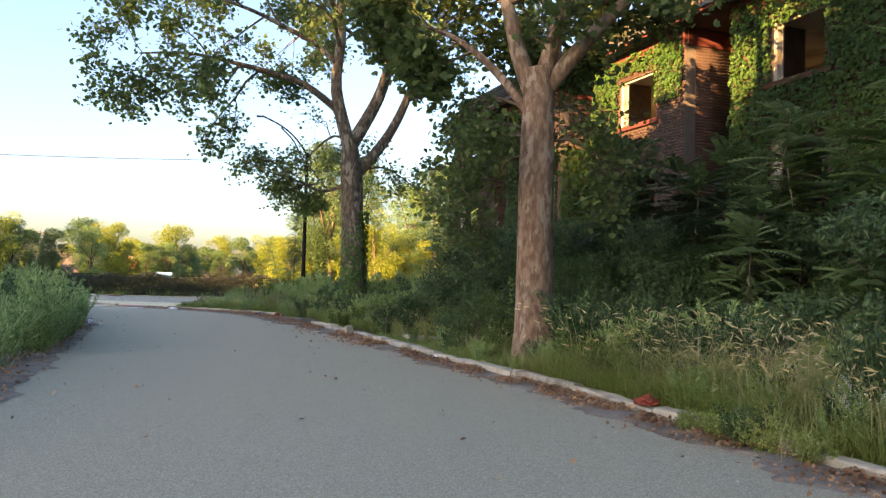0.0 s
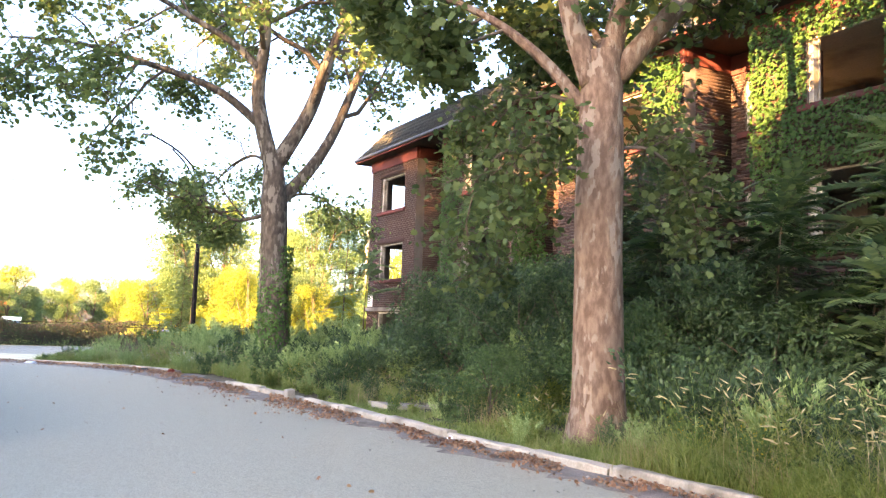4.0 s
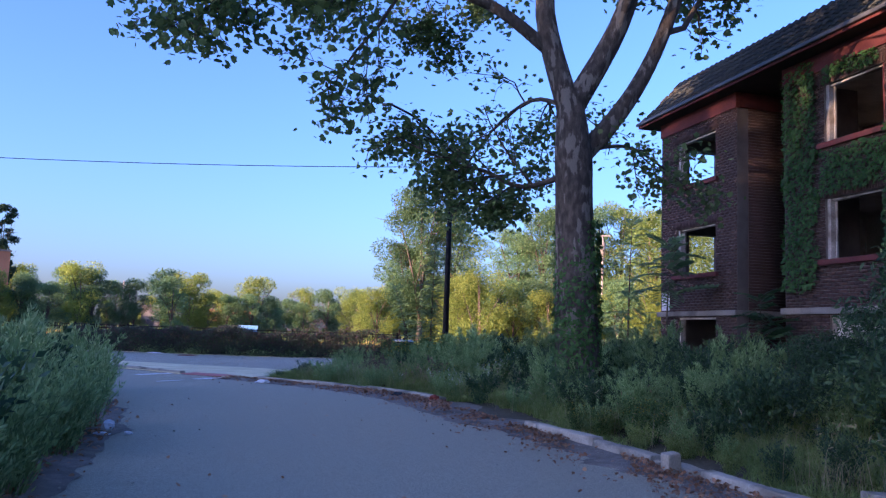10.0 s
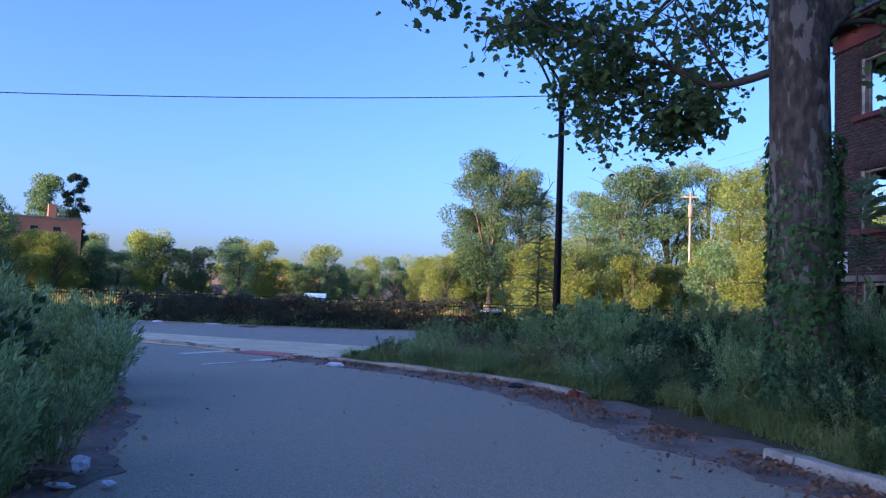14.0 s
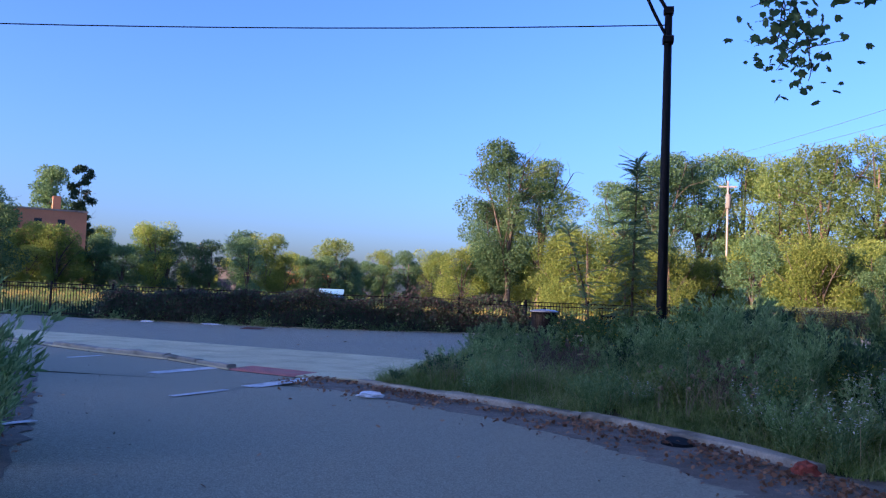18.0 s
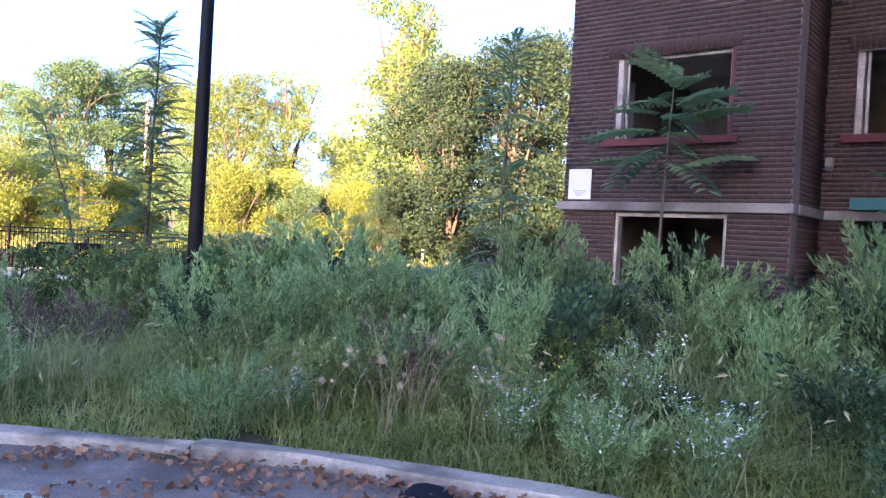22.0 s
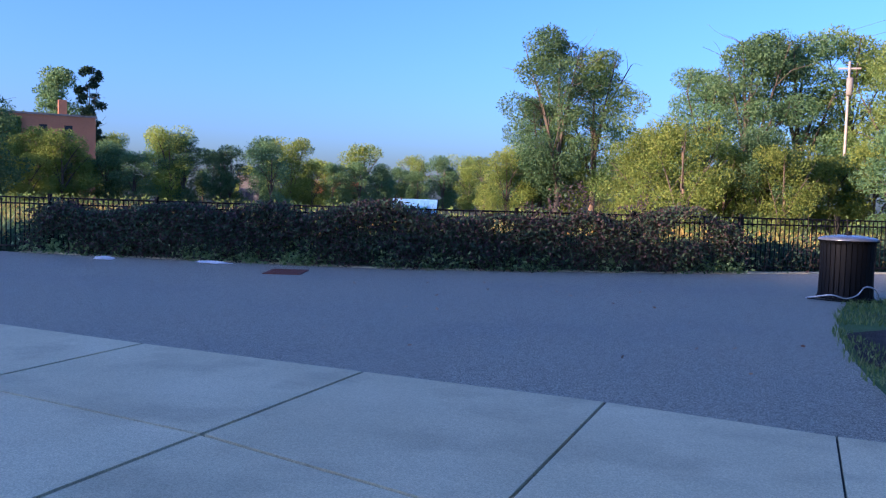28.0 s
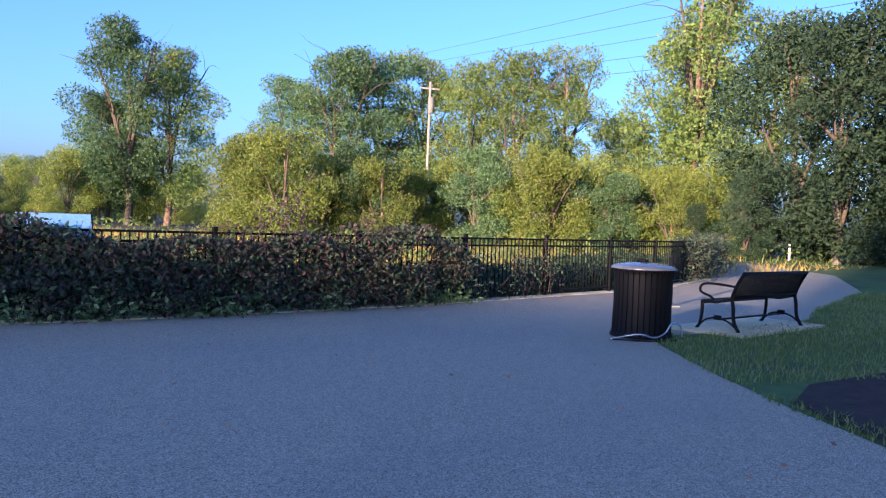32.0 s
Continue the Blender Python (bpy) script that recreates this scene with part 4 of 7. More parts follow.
# ---- the building's trim, roof, ledges, windows ----
part("ledge", box(-32.48, -28.66, -0.10, 0.12, 2.05, 2.19, 0.012), STONE, house, "weathered limestone ledge")
for (a, b), (c, d) in zip(BAYS, BAYS[1:]):
    part("ledge", box(c - 0.06, d + 0.06, -0.10, 0.12, 2.05, 2.19, 0.012), STONE, house)
    part("ledge", box(b, c, RECESS - 0.09, RECESS + 0.1, 2.05, 2.19, 0.012), STONE, house)
    part("ledge", box(b - 0.02, b + 0.09, 0.12, RECESS - 0.09, 2.05, 2.19, 0.012), STONE, house)
for i, ((a, b), (wa, wb)) in enumerate(zip(BAYS, WINS)):
    part("cornice_board", box(a - 0.02, b + 0.02, -0.05, 0.05, 7.34, 7.74, 0.01), RED_PAINT, house, "faded red painted cornice board")
    for k, (z0, z1) in enumerate(ROWS_Z):
        w = put("window", None, house)
        part("window_sill", box(wa - 0.16, wb + 0.10, -0.09, 0.20, z0 - 0.12, z0 - 0.002, 0.012), RED_PAINT, w, "peeling red sill")
        part("jamb", box(wb - 0.075, wb - 0.002, 0.03, 0.22, z0, z1, 0.006), RED_PAINT, w)
        part("jamb", box(wa + 0.002, wa + 0.10, 0.05, 0.24, z0, z1, 0.006), OLD_WOOD, w, "bleached bare wooden frame")
        part("head", box(wa + 0.10, wb - 0.08, 0.08, 0.22, z1 - 0.05, z1 - 0.002, 0.005), OLD_WOOD, w)
        part("frame_strip", box(wa + 0.13, wa + 0.16, 0.14, 0.18, z0, z1 - 0.05), OLD_WOOD, w)
        part("frame_strip", box(wb - 0.105, wb - 0.08, 0.1, 0.13, z0, z1 - 0.05), OLD_WOOD, w)
        # upright bricks above the opening
        B = [(wa - 0.15 + 0.075 * j, wa - 0.15 + 0.075 * j + 0.062, z1 + 0.012, z1 + 0.20) for j in range(int((wb - wa + 0.3) / 0.075))]
        for b_ in B:
            put("lintel_brick", upright, w, "", pose(b_[0], 0, b_[2]))
    wb0 = put("window", None, house)
    part("head", box(wa + 0.1, wb, 0.05, 0.2, 1.97, 2.018), OLD_WOOD, wb0)
    part("jamb", box(wb - 0.06, wb - 0.002, 0.05, 0.2, 0.85, 1.97), OLD_WOOD, wb0)
    part("jamb", box(wa + 0.102, wa + 0.15, 0.05, 0.2, 0.85, 1.97), OLD_WOOD, wb0)
    if i == 1:
        part("board", box(wa + 0.16, wb - 0.07, 0.12, 0.14, 0.86, 1.96), PLASTER, wb0, "stained grey boarding over the basement window")
for i in range(len(BAYS) - 1):
    b, c = BAYS[i][1], BAYS[i + 1][0]
    mid = (b + c) / 2
    part("cornice_board", box(b + 0.02, c - 0.02, RECESS - 0.05, RECESS + 0.05, 7.30, 7.74, 0.01), RED_PAINT, house)
    part("cornice_board", box(b - 0.03, b + 0.04, 0.06, RECESS - 0.06, 7.34, 7.74, 0.01), RED_PAINT, house)
    for k, (z0, z1) in enumerate(((3.35, 4.6), (5.95, 7.1))):
        w = put("window", None, house)
        y = RECESS
        part("window_sill", box(mid - 0.66, mid + 0.62, y - 0.09, y + 0.2, z0 - 0.13, z0 - 0.002, 0.012), RED_PAINT, w)
        part("jamb", box(mid - 0.498, mid - 0.40, y + 0.04, y + 0.22, z0, z1, 0.006), OLD_WOOD, w)
        part("frame_strip", box(mid - 0.37, mid - 0.33, y + 0.1, y + 0.15, z0, z1), OLD_WOOD, w)
        part("jamb", box(mid + 0.35, mid + 0.378, y + 0.06, y + 0.2, z0, z1), OLD_WOOD, w)
        part("trim", box(mid + 0.384, mid + 0.60, y - 0.02, y + 0.06, z0 - 0.002, z1 + 0.02, 0.006), RED_PAINT, w)
        B = [(mid - 0.6 + 0.075 * j, mid - 0.6 + 0.075 * j + 0.062, z1 + 0.03, z1 + 0.22) for j in range(15)]
        for b_ in B:
            put("lintel_brick", upright, w, "", pose(b_[0], y, b_[2]))
    door = put("door_canopy", None, house)
    part("canopy_board", box(mid - 0.45, mid + 0.62, RECESS - 0.22, RECESS - 0.1, 2.20, 2.38, 0.01), material("teal_paint", (0.03, 0.13, 0.12), 0.7), door, "faded teal board over the entrance")
    if i == 0:
        for sx in (-28.6, -27.32):
            for sz in (2.95, 5.53):
                lamp = put("wall_lamp", None, house)
                part("lamp_body", box(sx - 0.055, sx + 0.055, RECESS - 0.13, RECESS - 0.013, sz - 0.09, sz + 0.05, 0.015), STONE, lamp, "small white box lamp")
                part("lamp_glass", box(sx - 0.045, sx + 0.045, RECESS - 0.12, RECESS - 0.02, sz - 0.15, sz - 0.091, 0.01), GREY_METAL, lamp)
# notice on the corner of the wall, its small print unreadable
notice = thing("notice_board", HOUSE @ pose(-32.31, -0.014, 2.23), "white metal notice with faint small print on brick wall", "sign")
part("panel", box(0, 0.42, -0.018, 0.0, 0, 0.50, 0.004), material("white_enamel", (0.72, 0.72, 0.70), 0.5), notice)
ink = material("grey_ink", (0.35, 0.38, 0.42), 0.7)
for j, (u, v) in enumerate(((0.10, 0.34), (0.12, 0.31), (0.15, 0.27))):
    part("print_line", box(u, v, -0.021, -0.0182, 0.13 - j * 0.035, 0.145 - j * 0.035), ink, notice)
# steep tiled skirt of the roof with its soffit and gutter
EAVE_Y, TOP_Y, EAVE_Z, TOP_Z = -0.48, 0.42, 7.82, 8.98
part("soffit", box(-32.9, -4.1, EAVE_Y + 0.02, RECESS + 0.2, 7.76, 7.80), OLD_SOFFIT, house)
part("fascia", box(-32.93, -4.1, EAVE_Y - 0.03, EAVE_Y + 0.02, 7.72, 7.86, 0.01), RED_PAINT, house)
part("fascia", box(-32.95, -32.9, EAVE_Y, DEEP, 7.72, 7.86, 0.01), RED_PAINT, house)
part("gutter", box(-32.95, -4.1, EAVE_Y - 0.11, EAVE_Y - 0.032, 7.78, 7.87, 0.02), GREY_METAL, house)
bm = bmesh.new()
for f in ([(-32.9, EAVE_Y, EAVE_Z), (-4.1, EAVE_Y, EAVE_Z), (-4.1, TOP_Y, TOP_Z), (-32.05, TOP_Y, TOP_Z)], [(-32.9, DEEP, EAVE_Z), (-32.9, EAVE_Y, EAVE_Z), (-32.05, TOP_Y, TOP_Z), (-32.05, DEEP, TOP_Z)],
          [(-32.05, TOP_Y, TOP_Z), (-4.1, TOP_Y, TOP_Z), (-4.1, DEEP, TOP_Z), (-32.05, DEEP, TOP_Z)]):
    bm.faces.new([bm.verts.new(p) for p in f])
roof = part("roof", bm, TILE, house, "dark mossy clay tile roof skirt")


def roof_tile_mesh():
    """A curved pan tile, laid with its length up the slope (y) and its back to +z."""
    V, F, n = [], [], 6
    for j in (0, 1):
        for k in range(n + 1):
            u = k / n
            h = 0.035 * math.sin(u * math.pi * 2) * (1 if u < .5 else .45)
            for zz in (0, 0.014):
                V.append((0.0 + 0.235 * u, -0.02 + 0.31 * j, h + zz + (0.045 if j == 0 else 0.012)))
    w = 2 * (n + 1)
    for k in range(n):
        a = 2 * k
        F += [(a + 1, a + 3, a + 3 + w, a + 1 + w), (a + 2, a, a + w, a + 2 + w), (a, a + 2, a + 3, a + 1)]
    return mesh_of("roof_tile", V, F, TILE, True)


tile_me = roof_tile_mesh()
slope = math.degrees(math.atan2(TOP_Z - EAVE_Z, TOP_Y - EAVE_Y))
slant = math.hypot(TOP_Z - EAVE_Z, TOP_Y - EAVE_Y)
tile_spots = []
for r in range(6):
    for c in range(122):
        x = -32.85 + c * 0.232 + 0.9 * (r * 0.25 / slant) * (1 if c < 4 else 0) * 0
        left = -32.9 + 0.85 * (r * 0.25) / slant
        if x < left:
            continue
        tile_spots.append(pose(x, EAVE_Y, EAVE_Z + 0.01, slope) @ pose(0, r * 0.25 - 0.03, 0))
rest = []
tv = np.array([v.co[:] for v in tile_me.vertices])
tf = np.array([p.vertices[:] for p in tile_me.polygons])
for k, m_ in enumerate(tile_spots):
    if k % 122 < 48 and k // 122 < 6 and len(roof.children) < 290:
        put("roof_tile", tile_me, roof, "", m_)
    else:
        M = np.array(m_)
        rest.append((tv @ M[:3, :3].T + M[:3, 3], tf))
V, F = blend(rest)
tagged(put("tile_field", fast_mesh("tile_field", V, F, TILE, None, True), roof), kind="stuff")

# ---- ivy on the piers and bays ----
def ivy_sheet(rng, x0, x1, z0, z1, y, holes=(), density=620, ragged=0.16, size=0.078):
    n = int((x1 - x0) * (z1 - z0) * density)
    P = np.stack([rng.uniform(x0 - .08, x1 + .08, n), y - rng.uniform(0.02, 0.13, n), rng.uniform(z0, z1, n)], 1)
    keep = np.ones(n, bool)
    for i, (x, yy_, z) in enumerate(P):
        e = min(x - x0, x1 - x, (z - z0), z1 - z)
        if e < ragged * (0.5 + 0.9 * noise.noise((x * 1.7, z * 1.7, y))):
            keep[i] = False
        for h in holes:
            if h[0] + 0.02 < x < h[1] - 0.02 and h[2] - 0.02 < z < h[3] - 0.10 - 0.15 * noise.noise((x * 3, z, 1)):
                keep[i] = False
    P = P[keep]
    N = unit(np.tile(np.array([[0, -1.0, 0.45]]), (len(P), 1)) + rng.normal(0, .35, (len(P), 3)))
    T = unit(np.tile(np.array([[0, -.3, -1.0]]), (len(P), 1)) + rng.normal(0, .5, (len(P), 3)))
    T = unit(T - N * (T * N).sum(1, keepdims=True))
    R = np.stack([np.cross(T, N), T, N], axis=2)
    return leaves(rng, P, size, IVY, R=R)


rng = np.random.RandomState(77)
for nm, args in (("pier", [(-26.92, -25.72, 2.5, 7.7, 0, ())]),
                 ("second_bay", [(-25.7, -22.9, 4.55, 5.65, 0, ()), (-24.0, -22.88, 2.4, 5.9, 0, ()), (-25.6, -23.9, 7.0, 7.5, 0, ())]),
                 ("third_bay", [(-20.85, -19.35, 5.3, 7.7, 0, ()), (-17.75, -16.45, 6.0, 7.7, 0, ()), (-20.8, -16.5, 7.05, 7.7, 0, ())]),
                 ("fourth_bay", [(-14.8, -10.45, 2.9, 7.75, 0, [(-13.55, -12.0, 3.3, 4.6), (-13.55, -12.0, 5.75, 7.05)]), (-14.8, -10.4, 7.6, 8.3, -0.5, ())]),
                 ("fifth_bay", [(-8.75, -4.5, 2.2, 7.75, 0, [(-7.4, -5.8, 3.2, 4.5)]), (-10.5, -4.5, 7.6, 8.4, -0.5, ())])):
    sets = [ivy_sheet(rng, *a) for a in args]
    V, F = blend(sets)
    iv = thing("ivy", HOUSE, "dense green ivy climbing the brick wall", "ivy", kind="stuff")
    tagged(put("ivy_leaves", fast_mesh("ivy_leaves", V, F, IVY_LEAF), iv), kind="stuff")
# ivy wrapped round the cheeks and the forked tree's foot
sets = []
for (cx, turn, x0, x1, z0, z1) in ((-14.75, -90, -1.45, 0.05, 2.6, 7.7), (-10.5, 90, -0.05, 1.45, 2.4, 7.7), (-22.9, 90, -0.05, 1.2, 2.4, 5.8), (-26.9, -90, -0.6, 0.05, 2.6, 7.6)):
    v, f = ivy_sheet(rng, x0, x1, z0, z1, 0)
    M = np.array(pose(cx, 0, 0, 0, 0, turn))
    sets.append((v @ M[:3, :3].T + M[:3, 3], f))
V, F = blend(sets)
iv = thing("ivy", HOUSE, "dense green ivy on the sides of the bays", "ivy", kind="stuff")
tagged(put("ivy_leaves", fast_mesh("ivy_leaves", V, F, IVY_LEAF), iv), kind="stuff")
n = 4200
A = rng.uniform(0, 2 * math.pi, n)
Z = rng.uniform(0, 1, n) ** 1.3 * 3.3
RR = 0.36 + 0.13 * np.exp(-Z / .3) + rng.uniform(0.0, .07, n)
P = np.stack([-2.74 + np.cos(A) * RR, 24.82 + np.sin(A) * RR, 0.1 + Z], 1)
V, F = leaves(rng, P, .075, IVY, np.stack([np.cos(A), np.sin(A), np.full(n, .4)], 1), .4)
iv = thing("ivy", pose(0, 0, 0), "ivy leaves round the foot of the grey plane tree", "ivy", kind="stuff")
tagged(put("ivy_leaves", fast_mesh("ivy_leaves", V, F, IVY_LEAF), iv), kind="stuff")

# ---- kerb stones ----
kerb = tagged(new("kerb"), "row of pale worn concrete kerb stones along the lane", "kerb", kind="structure")


def kerb_run(pts, top, seed, height=0.125, least=0.7, most=1.9):
    rng = random.Random(seed)
    acc, cum = 0.0, [0.0]
    for a, b in zip(pts, pts[1:]):
        acc += (b - a).length
        cum.append(acc)

    def at(s):
        for i in range(len(pts) - 1):
            if cum[i + 1] >= s:
                return pts[i].lerp(pts[i + 1], (s - cum[i]) / (cum[i + 1] - cum[i] + 1e-9))
        return pts[-1]

    s = 0.0
    while s < acc - 0.3:
        l = min(rng.uniform(least, most), acc - s)
        P = [at(s + 0.012 + (l - 0.024) * k / 4) for k in range(5)]
        h = height + rng.choice((rng.uniform(-0.008, 0.012), rng.uniform(-0.008, 0.012), rng.uniform(-0.05, 0.0)))
        tip, slip = rng.uniform(-0.02, 0.02), rng.uniform(-0.025, 0.015)
        V, F = [], []
        prof = [(0.0, -0.15), (0.006, h - 0.022), (0.014, h - 0.006), (0.03, h), (0.16, h), (0.172, h - 0.012), (0.175, -0.15)]
        for i, p in enumerate(P):
            d = (P[min(i + 1, 4)] - P[max(i - 1, 0)]).normalized()
            side = Vector((d.y, -d.x, 0))
            for u, z in prof:
                wear = 0.020 * noise.noise((p.x * 5.1, p.y * 5.1, u * 9)) + tip * (i / 4 - .5)
                V.append(p + side * (u + slip + 0.018 * noise.noise((p.x * 4, p.y * 4, u * 20))) + Vector((0, 0, z + (wear if z > 0 else 0))))
        w = len(prof)
        for i in range(4):
            for k in range(w - 1):
                F.append((i * w + k, (i + 1) * w + k, (i + 1) * w + k + 1, i * w + k + 1))
        F += [tuple(range(w)), tuple(4 * w + k for k in range(w))[::-1]]
        put("kerb_stone", mesh_of("kerb_stone", V, F, KERB, False), kerb)
        s += l


K = KERB_LINE
kerb_run([p for p in K if p.y < 22.95], 0, 1)
kerb_run([p for p in K if 26.4 < p.y < 30.72], 0, 2, 0.10, 1.7, 2.9)
kerb_run([Vector((x, y + 0.02, 0)) for x, y in [(-12.8, 31.7), (-14.4, 32.75), (-16.4, 33.45), (-20, 35.15), (-26, 37.25), (-40, 40.05)]], 0, 4, 0.09)
# lone chunk of broken kerb standing on end
blk = thing("concrete_block", pose(-2.16, 19.12, 0.0, 4, -6, 30), "broken pale concrete chunk standing on the kerb", "rubble")
part("chunk", box(-0.085, 0.085, -0.07, 0.07, 0, 0.24, 0.03), KERB, blk)

# ---- pavement slabs, joints open, with the red tactile ramp ----
pave = tagged(new("pavement"), "pale concrete pavement slabs with open joints", "pavement", kind="structure")
JOINT = grained("joint_dirt", ((0.045, 0.042, 0.036), (0.085, 0.078, 0.066)), 9, 60, 0.95, 0.4)
sheet("pavement_bed", PAVE_NEAR[:] + PAVE_FAR[::-1], 0.012, JOINT, "dark joints between the pavement slabs", "pavement", 0.1)


def slab(quad, z, mat, name="slab", parent=pave):
    bm = bmesh.new()
    c = sum((Vector((*p, 0)) for p in quad), Vector()) / 4
    vs = [bm.verts.new(Vector((*p, z)) + (Vector((c.x, c.y, 0)) - Vector((*p, 0))).normalized() * 0.022) for p in quad]
    f = bm.faces.new(vs)
    r = bmesh.ops.extrude_face_region(bm, geom=[f])
    for v in [g for g in r["geom"] if isinstance(g, bmesh.types.BMVert)]:
        v.co.z -= 0.08
    return part(name, bm, mat, parent)


def pave_point(s, t):
    """s along the slabs (east), t from the kerb side (0) to the plaza (1)."""
    i = min(int(s), len(PAVE_NEAR) - 2)
    f = s - i
    a = Vector(PAVE_NEAR[i]).lerp(Vector(PAVE_NEAR[i + 1]), f)
    b = Vector(PAVE_FAR[i]).lerp(Vector(PAVE_FAR[i + 1]), f)
    return tuple(a.lerp(b, t))


cuts = []
for i in range(len(PAVE_NEAR) - 1):
    l = math.dist(PAVE_FAR[i], PAVE_FAR[i + 1])
    n = max(1, round(l / 1.95))
    cuts += [i + k / n for k in range(n)]
cuts.append(len(PAVE_NEAR) - 1)
RAMP_I = 6
for a, b in zip(cuts, cuts[1:]):
    w = math.dist(pave_point(a, 0), pave_point(a, 1))
    rows = [0, 1] if w < 1.7 else ([0, 0.3, 1] if abs(a - RAMP_I) > .01 else [0, .16, 1])
    if a < 5.9:
        rows = [0, 0.46, 1] if w > 1.2 else [0, 1]
    elif a > 6.9:
        rows = [0, 1]
    for r0, r1 in zip(rows, rows[1:]):
        if abs(a - RAMP_I) < .01 and r0 == 0:
            continue
        slab([pave_point(a, r0), pave_point(b, r0), pave_point(b, r1), pave_point(a, r1)], 0.035, CONCRETE)
RED_TILE = grained("tactile_red", ((0.44, 0.165, 0.15), (0.56, 0.24, 0.21)), 3, 40, 0.85, 0.3, stain=(0.40, 0.22, 0.19), stain_scale=2)
ramp = thing("tactile_ramp", pose(0, 0, 0), "red tactile paving plate with raised domes at the kerb ramp", "paving")
rq = [pave_point(6, 0.0), pave_point(7, 0.0), pave_point(7, 0.16), pave_point(6, 0.16)]
slab(rq, 0.032, RED_TILE, "plate", ramp)
V, F = [], []
for i in range(24):
    for j in range(10):
        u, v = (i + .5) / 24, (j + .5) / 10
        a, b = Vector(rq[0]).lerp(Vector(rq[1]), u), Vector(rq[3]).lerp(Vector(rq[2]), u)
        c = a.lerp(b, v)
        o = len(V)
        for k in range(6):
            V.append((c.x + .021 * math.cos(k * 1.047), c.y + .021 * math.sin(k * 1.047), 0.031))
        for k in range(6):
            V.append((c.x + .013 * math.cos(k * 1.047), c.y + .013 * math.sin(k * 1.047), 0.039))
        F += [(o + k, o + (k + 1) % 6, o + 6 + (k + 1) % 6, o + 6 + k) for k in range(6)] + [(o + 6, o + 7, o + 8, o + 9), (o + 9, o + 10, o + 11, o + 6)]
tagged(put("dome", fast_mesh("dome", np.array(V), np.array(F), RED_TILE), ramp), kind="stuff")

# faint crossing lines and dirt along the gutter
PAINT = grained("worn_paint", ((0.55, 0.55, 0.53), (0.75, 0.75, 0.72)), 9, 60, 0.8, 0.1, stain=(0.36, 0.35, 0.33), stain_scale=5)
for (ax, ay), (bx_, by_), w_ in (((-13.5, 30.66), (-13.1, 31.9), .14), ((-11.48, 29.6), (-11.1, 31.0), .14), ((-11.9, 28.35), (-11.6, 29.2), .06), ((-12.3, 25.9), (-12.15, 26.3), .06), ((-15.93, 32.1), (-15.75, 32.8), .06)):
    d_ = Vector((bx_ - ax, by_ - ay, 0)).normalized()
    n_ = Vector((-d_.y, d_.x, 0)) * w_
    q_ = [(ax - n_.x, ay - n_.y), (bx_ - n_.x, by_ - n_.y), (bx_ + n_.x, by_ + n_.y), (ax + n_.x, ay + n_.y)]
    sheet("crossing_line", q_, 0.037 if ay < 30.2 else 0.012, PAINT, "worn white crossing line on the asphalt", "road marking")
verge = []
for i, p in enumerate(K):
    if p.y > 2:
        verge.append(p)
verge = [p.lerp(q_, k / 4) for p, q_ in zip(verge, verge[1:]) for k in range(4)]
dl = [(p.x - 0.5 - 0.45 * noise.noise((p.y * 1.1, 0, 4)) - 0.25 * noise.noise((p.y * 4.0, 0, 9)) - 0.16 * noise.noise((p.y * 11.0, 0, 2)) - 0.8 * math.exp(-((p.y - 25.5) / 3.2) ** 2), p.y - .5 * max(0, min(1, (p.y - 25) / 3))) for p in verge]
dr = [(p.x + (0.02 if not 22.8 < p.y < 26.5 else 0.5), p.y) for p in verge]
V, F = [], []
for i, (a, b) in enumerate(zip(dl, dr)):
    for k in range(6):
        t = k / 5
        V.append((a[0] + (b[0] - a[0]) * t, a[1] + (b[1] - a[1]) * t, 0.024 * (t > 0.0) + 0.012 * t - 0.01 * (t == 0) + 0.012 * noise.noise((a[0] * 2 + t * 5, a[1] * 2, 0)) * (0 < k < 5) - 0.0))
for i in range(len(dl) - 1):
    F += [(i * 6 + k, i * 6 + k + 1, (i + 1) * 6 + k + 1, (i + 1) * 6 + k) for k in range(5)]
tagged(put("gutter_dirt", mesh_of("gutter_dirt", V, F, DIRT, True)), "strip of grit and dirt along the kerb", "dirt", kind="structure")

V, F = [], []
ys = list(np.arange(-4, 30, .2))
for i, y in enumerate(ys):
    x0, x1 = left_x(y) - 1.3, left_x(y) + .05 + .3 * noise.noise((y * 1.1, 3, 0)) + .2 * noise.noise((y * 3.7, 7, 0)) + .1 * noise.noise((y * 11, 5, 0))
    for k in range(7):
        t = k / 6
        x = x0 + (x1 - x0) * t
        lane = min(1.0, max(0.0, (x - left_x(y) + .5) / 2.2))
        V.append((x, y, .022 + .03 * lane + .02 * noise.noise((x * 2, y * 2, 1)) * (1 - t) - (.016 if k == 6 else 0)))
for i in range(len(ys) - 1):
    F += [(i * 7 + k, i * 7 + k + 1, (i + 1) * 7 + k + 1, (i + 1) * 7 + k) for k in range(6)]
tagged(put("edge_dirt", mesh_of("edge_dirt", V, F, DIRT, True)), "dusty dirt edge on the overgrown side of the lane", "dirt", kind="structure")

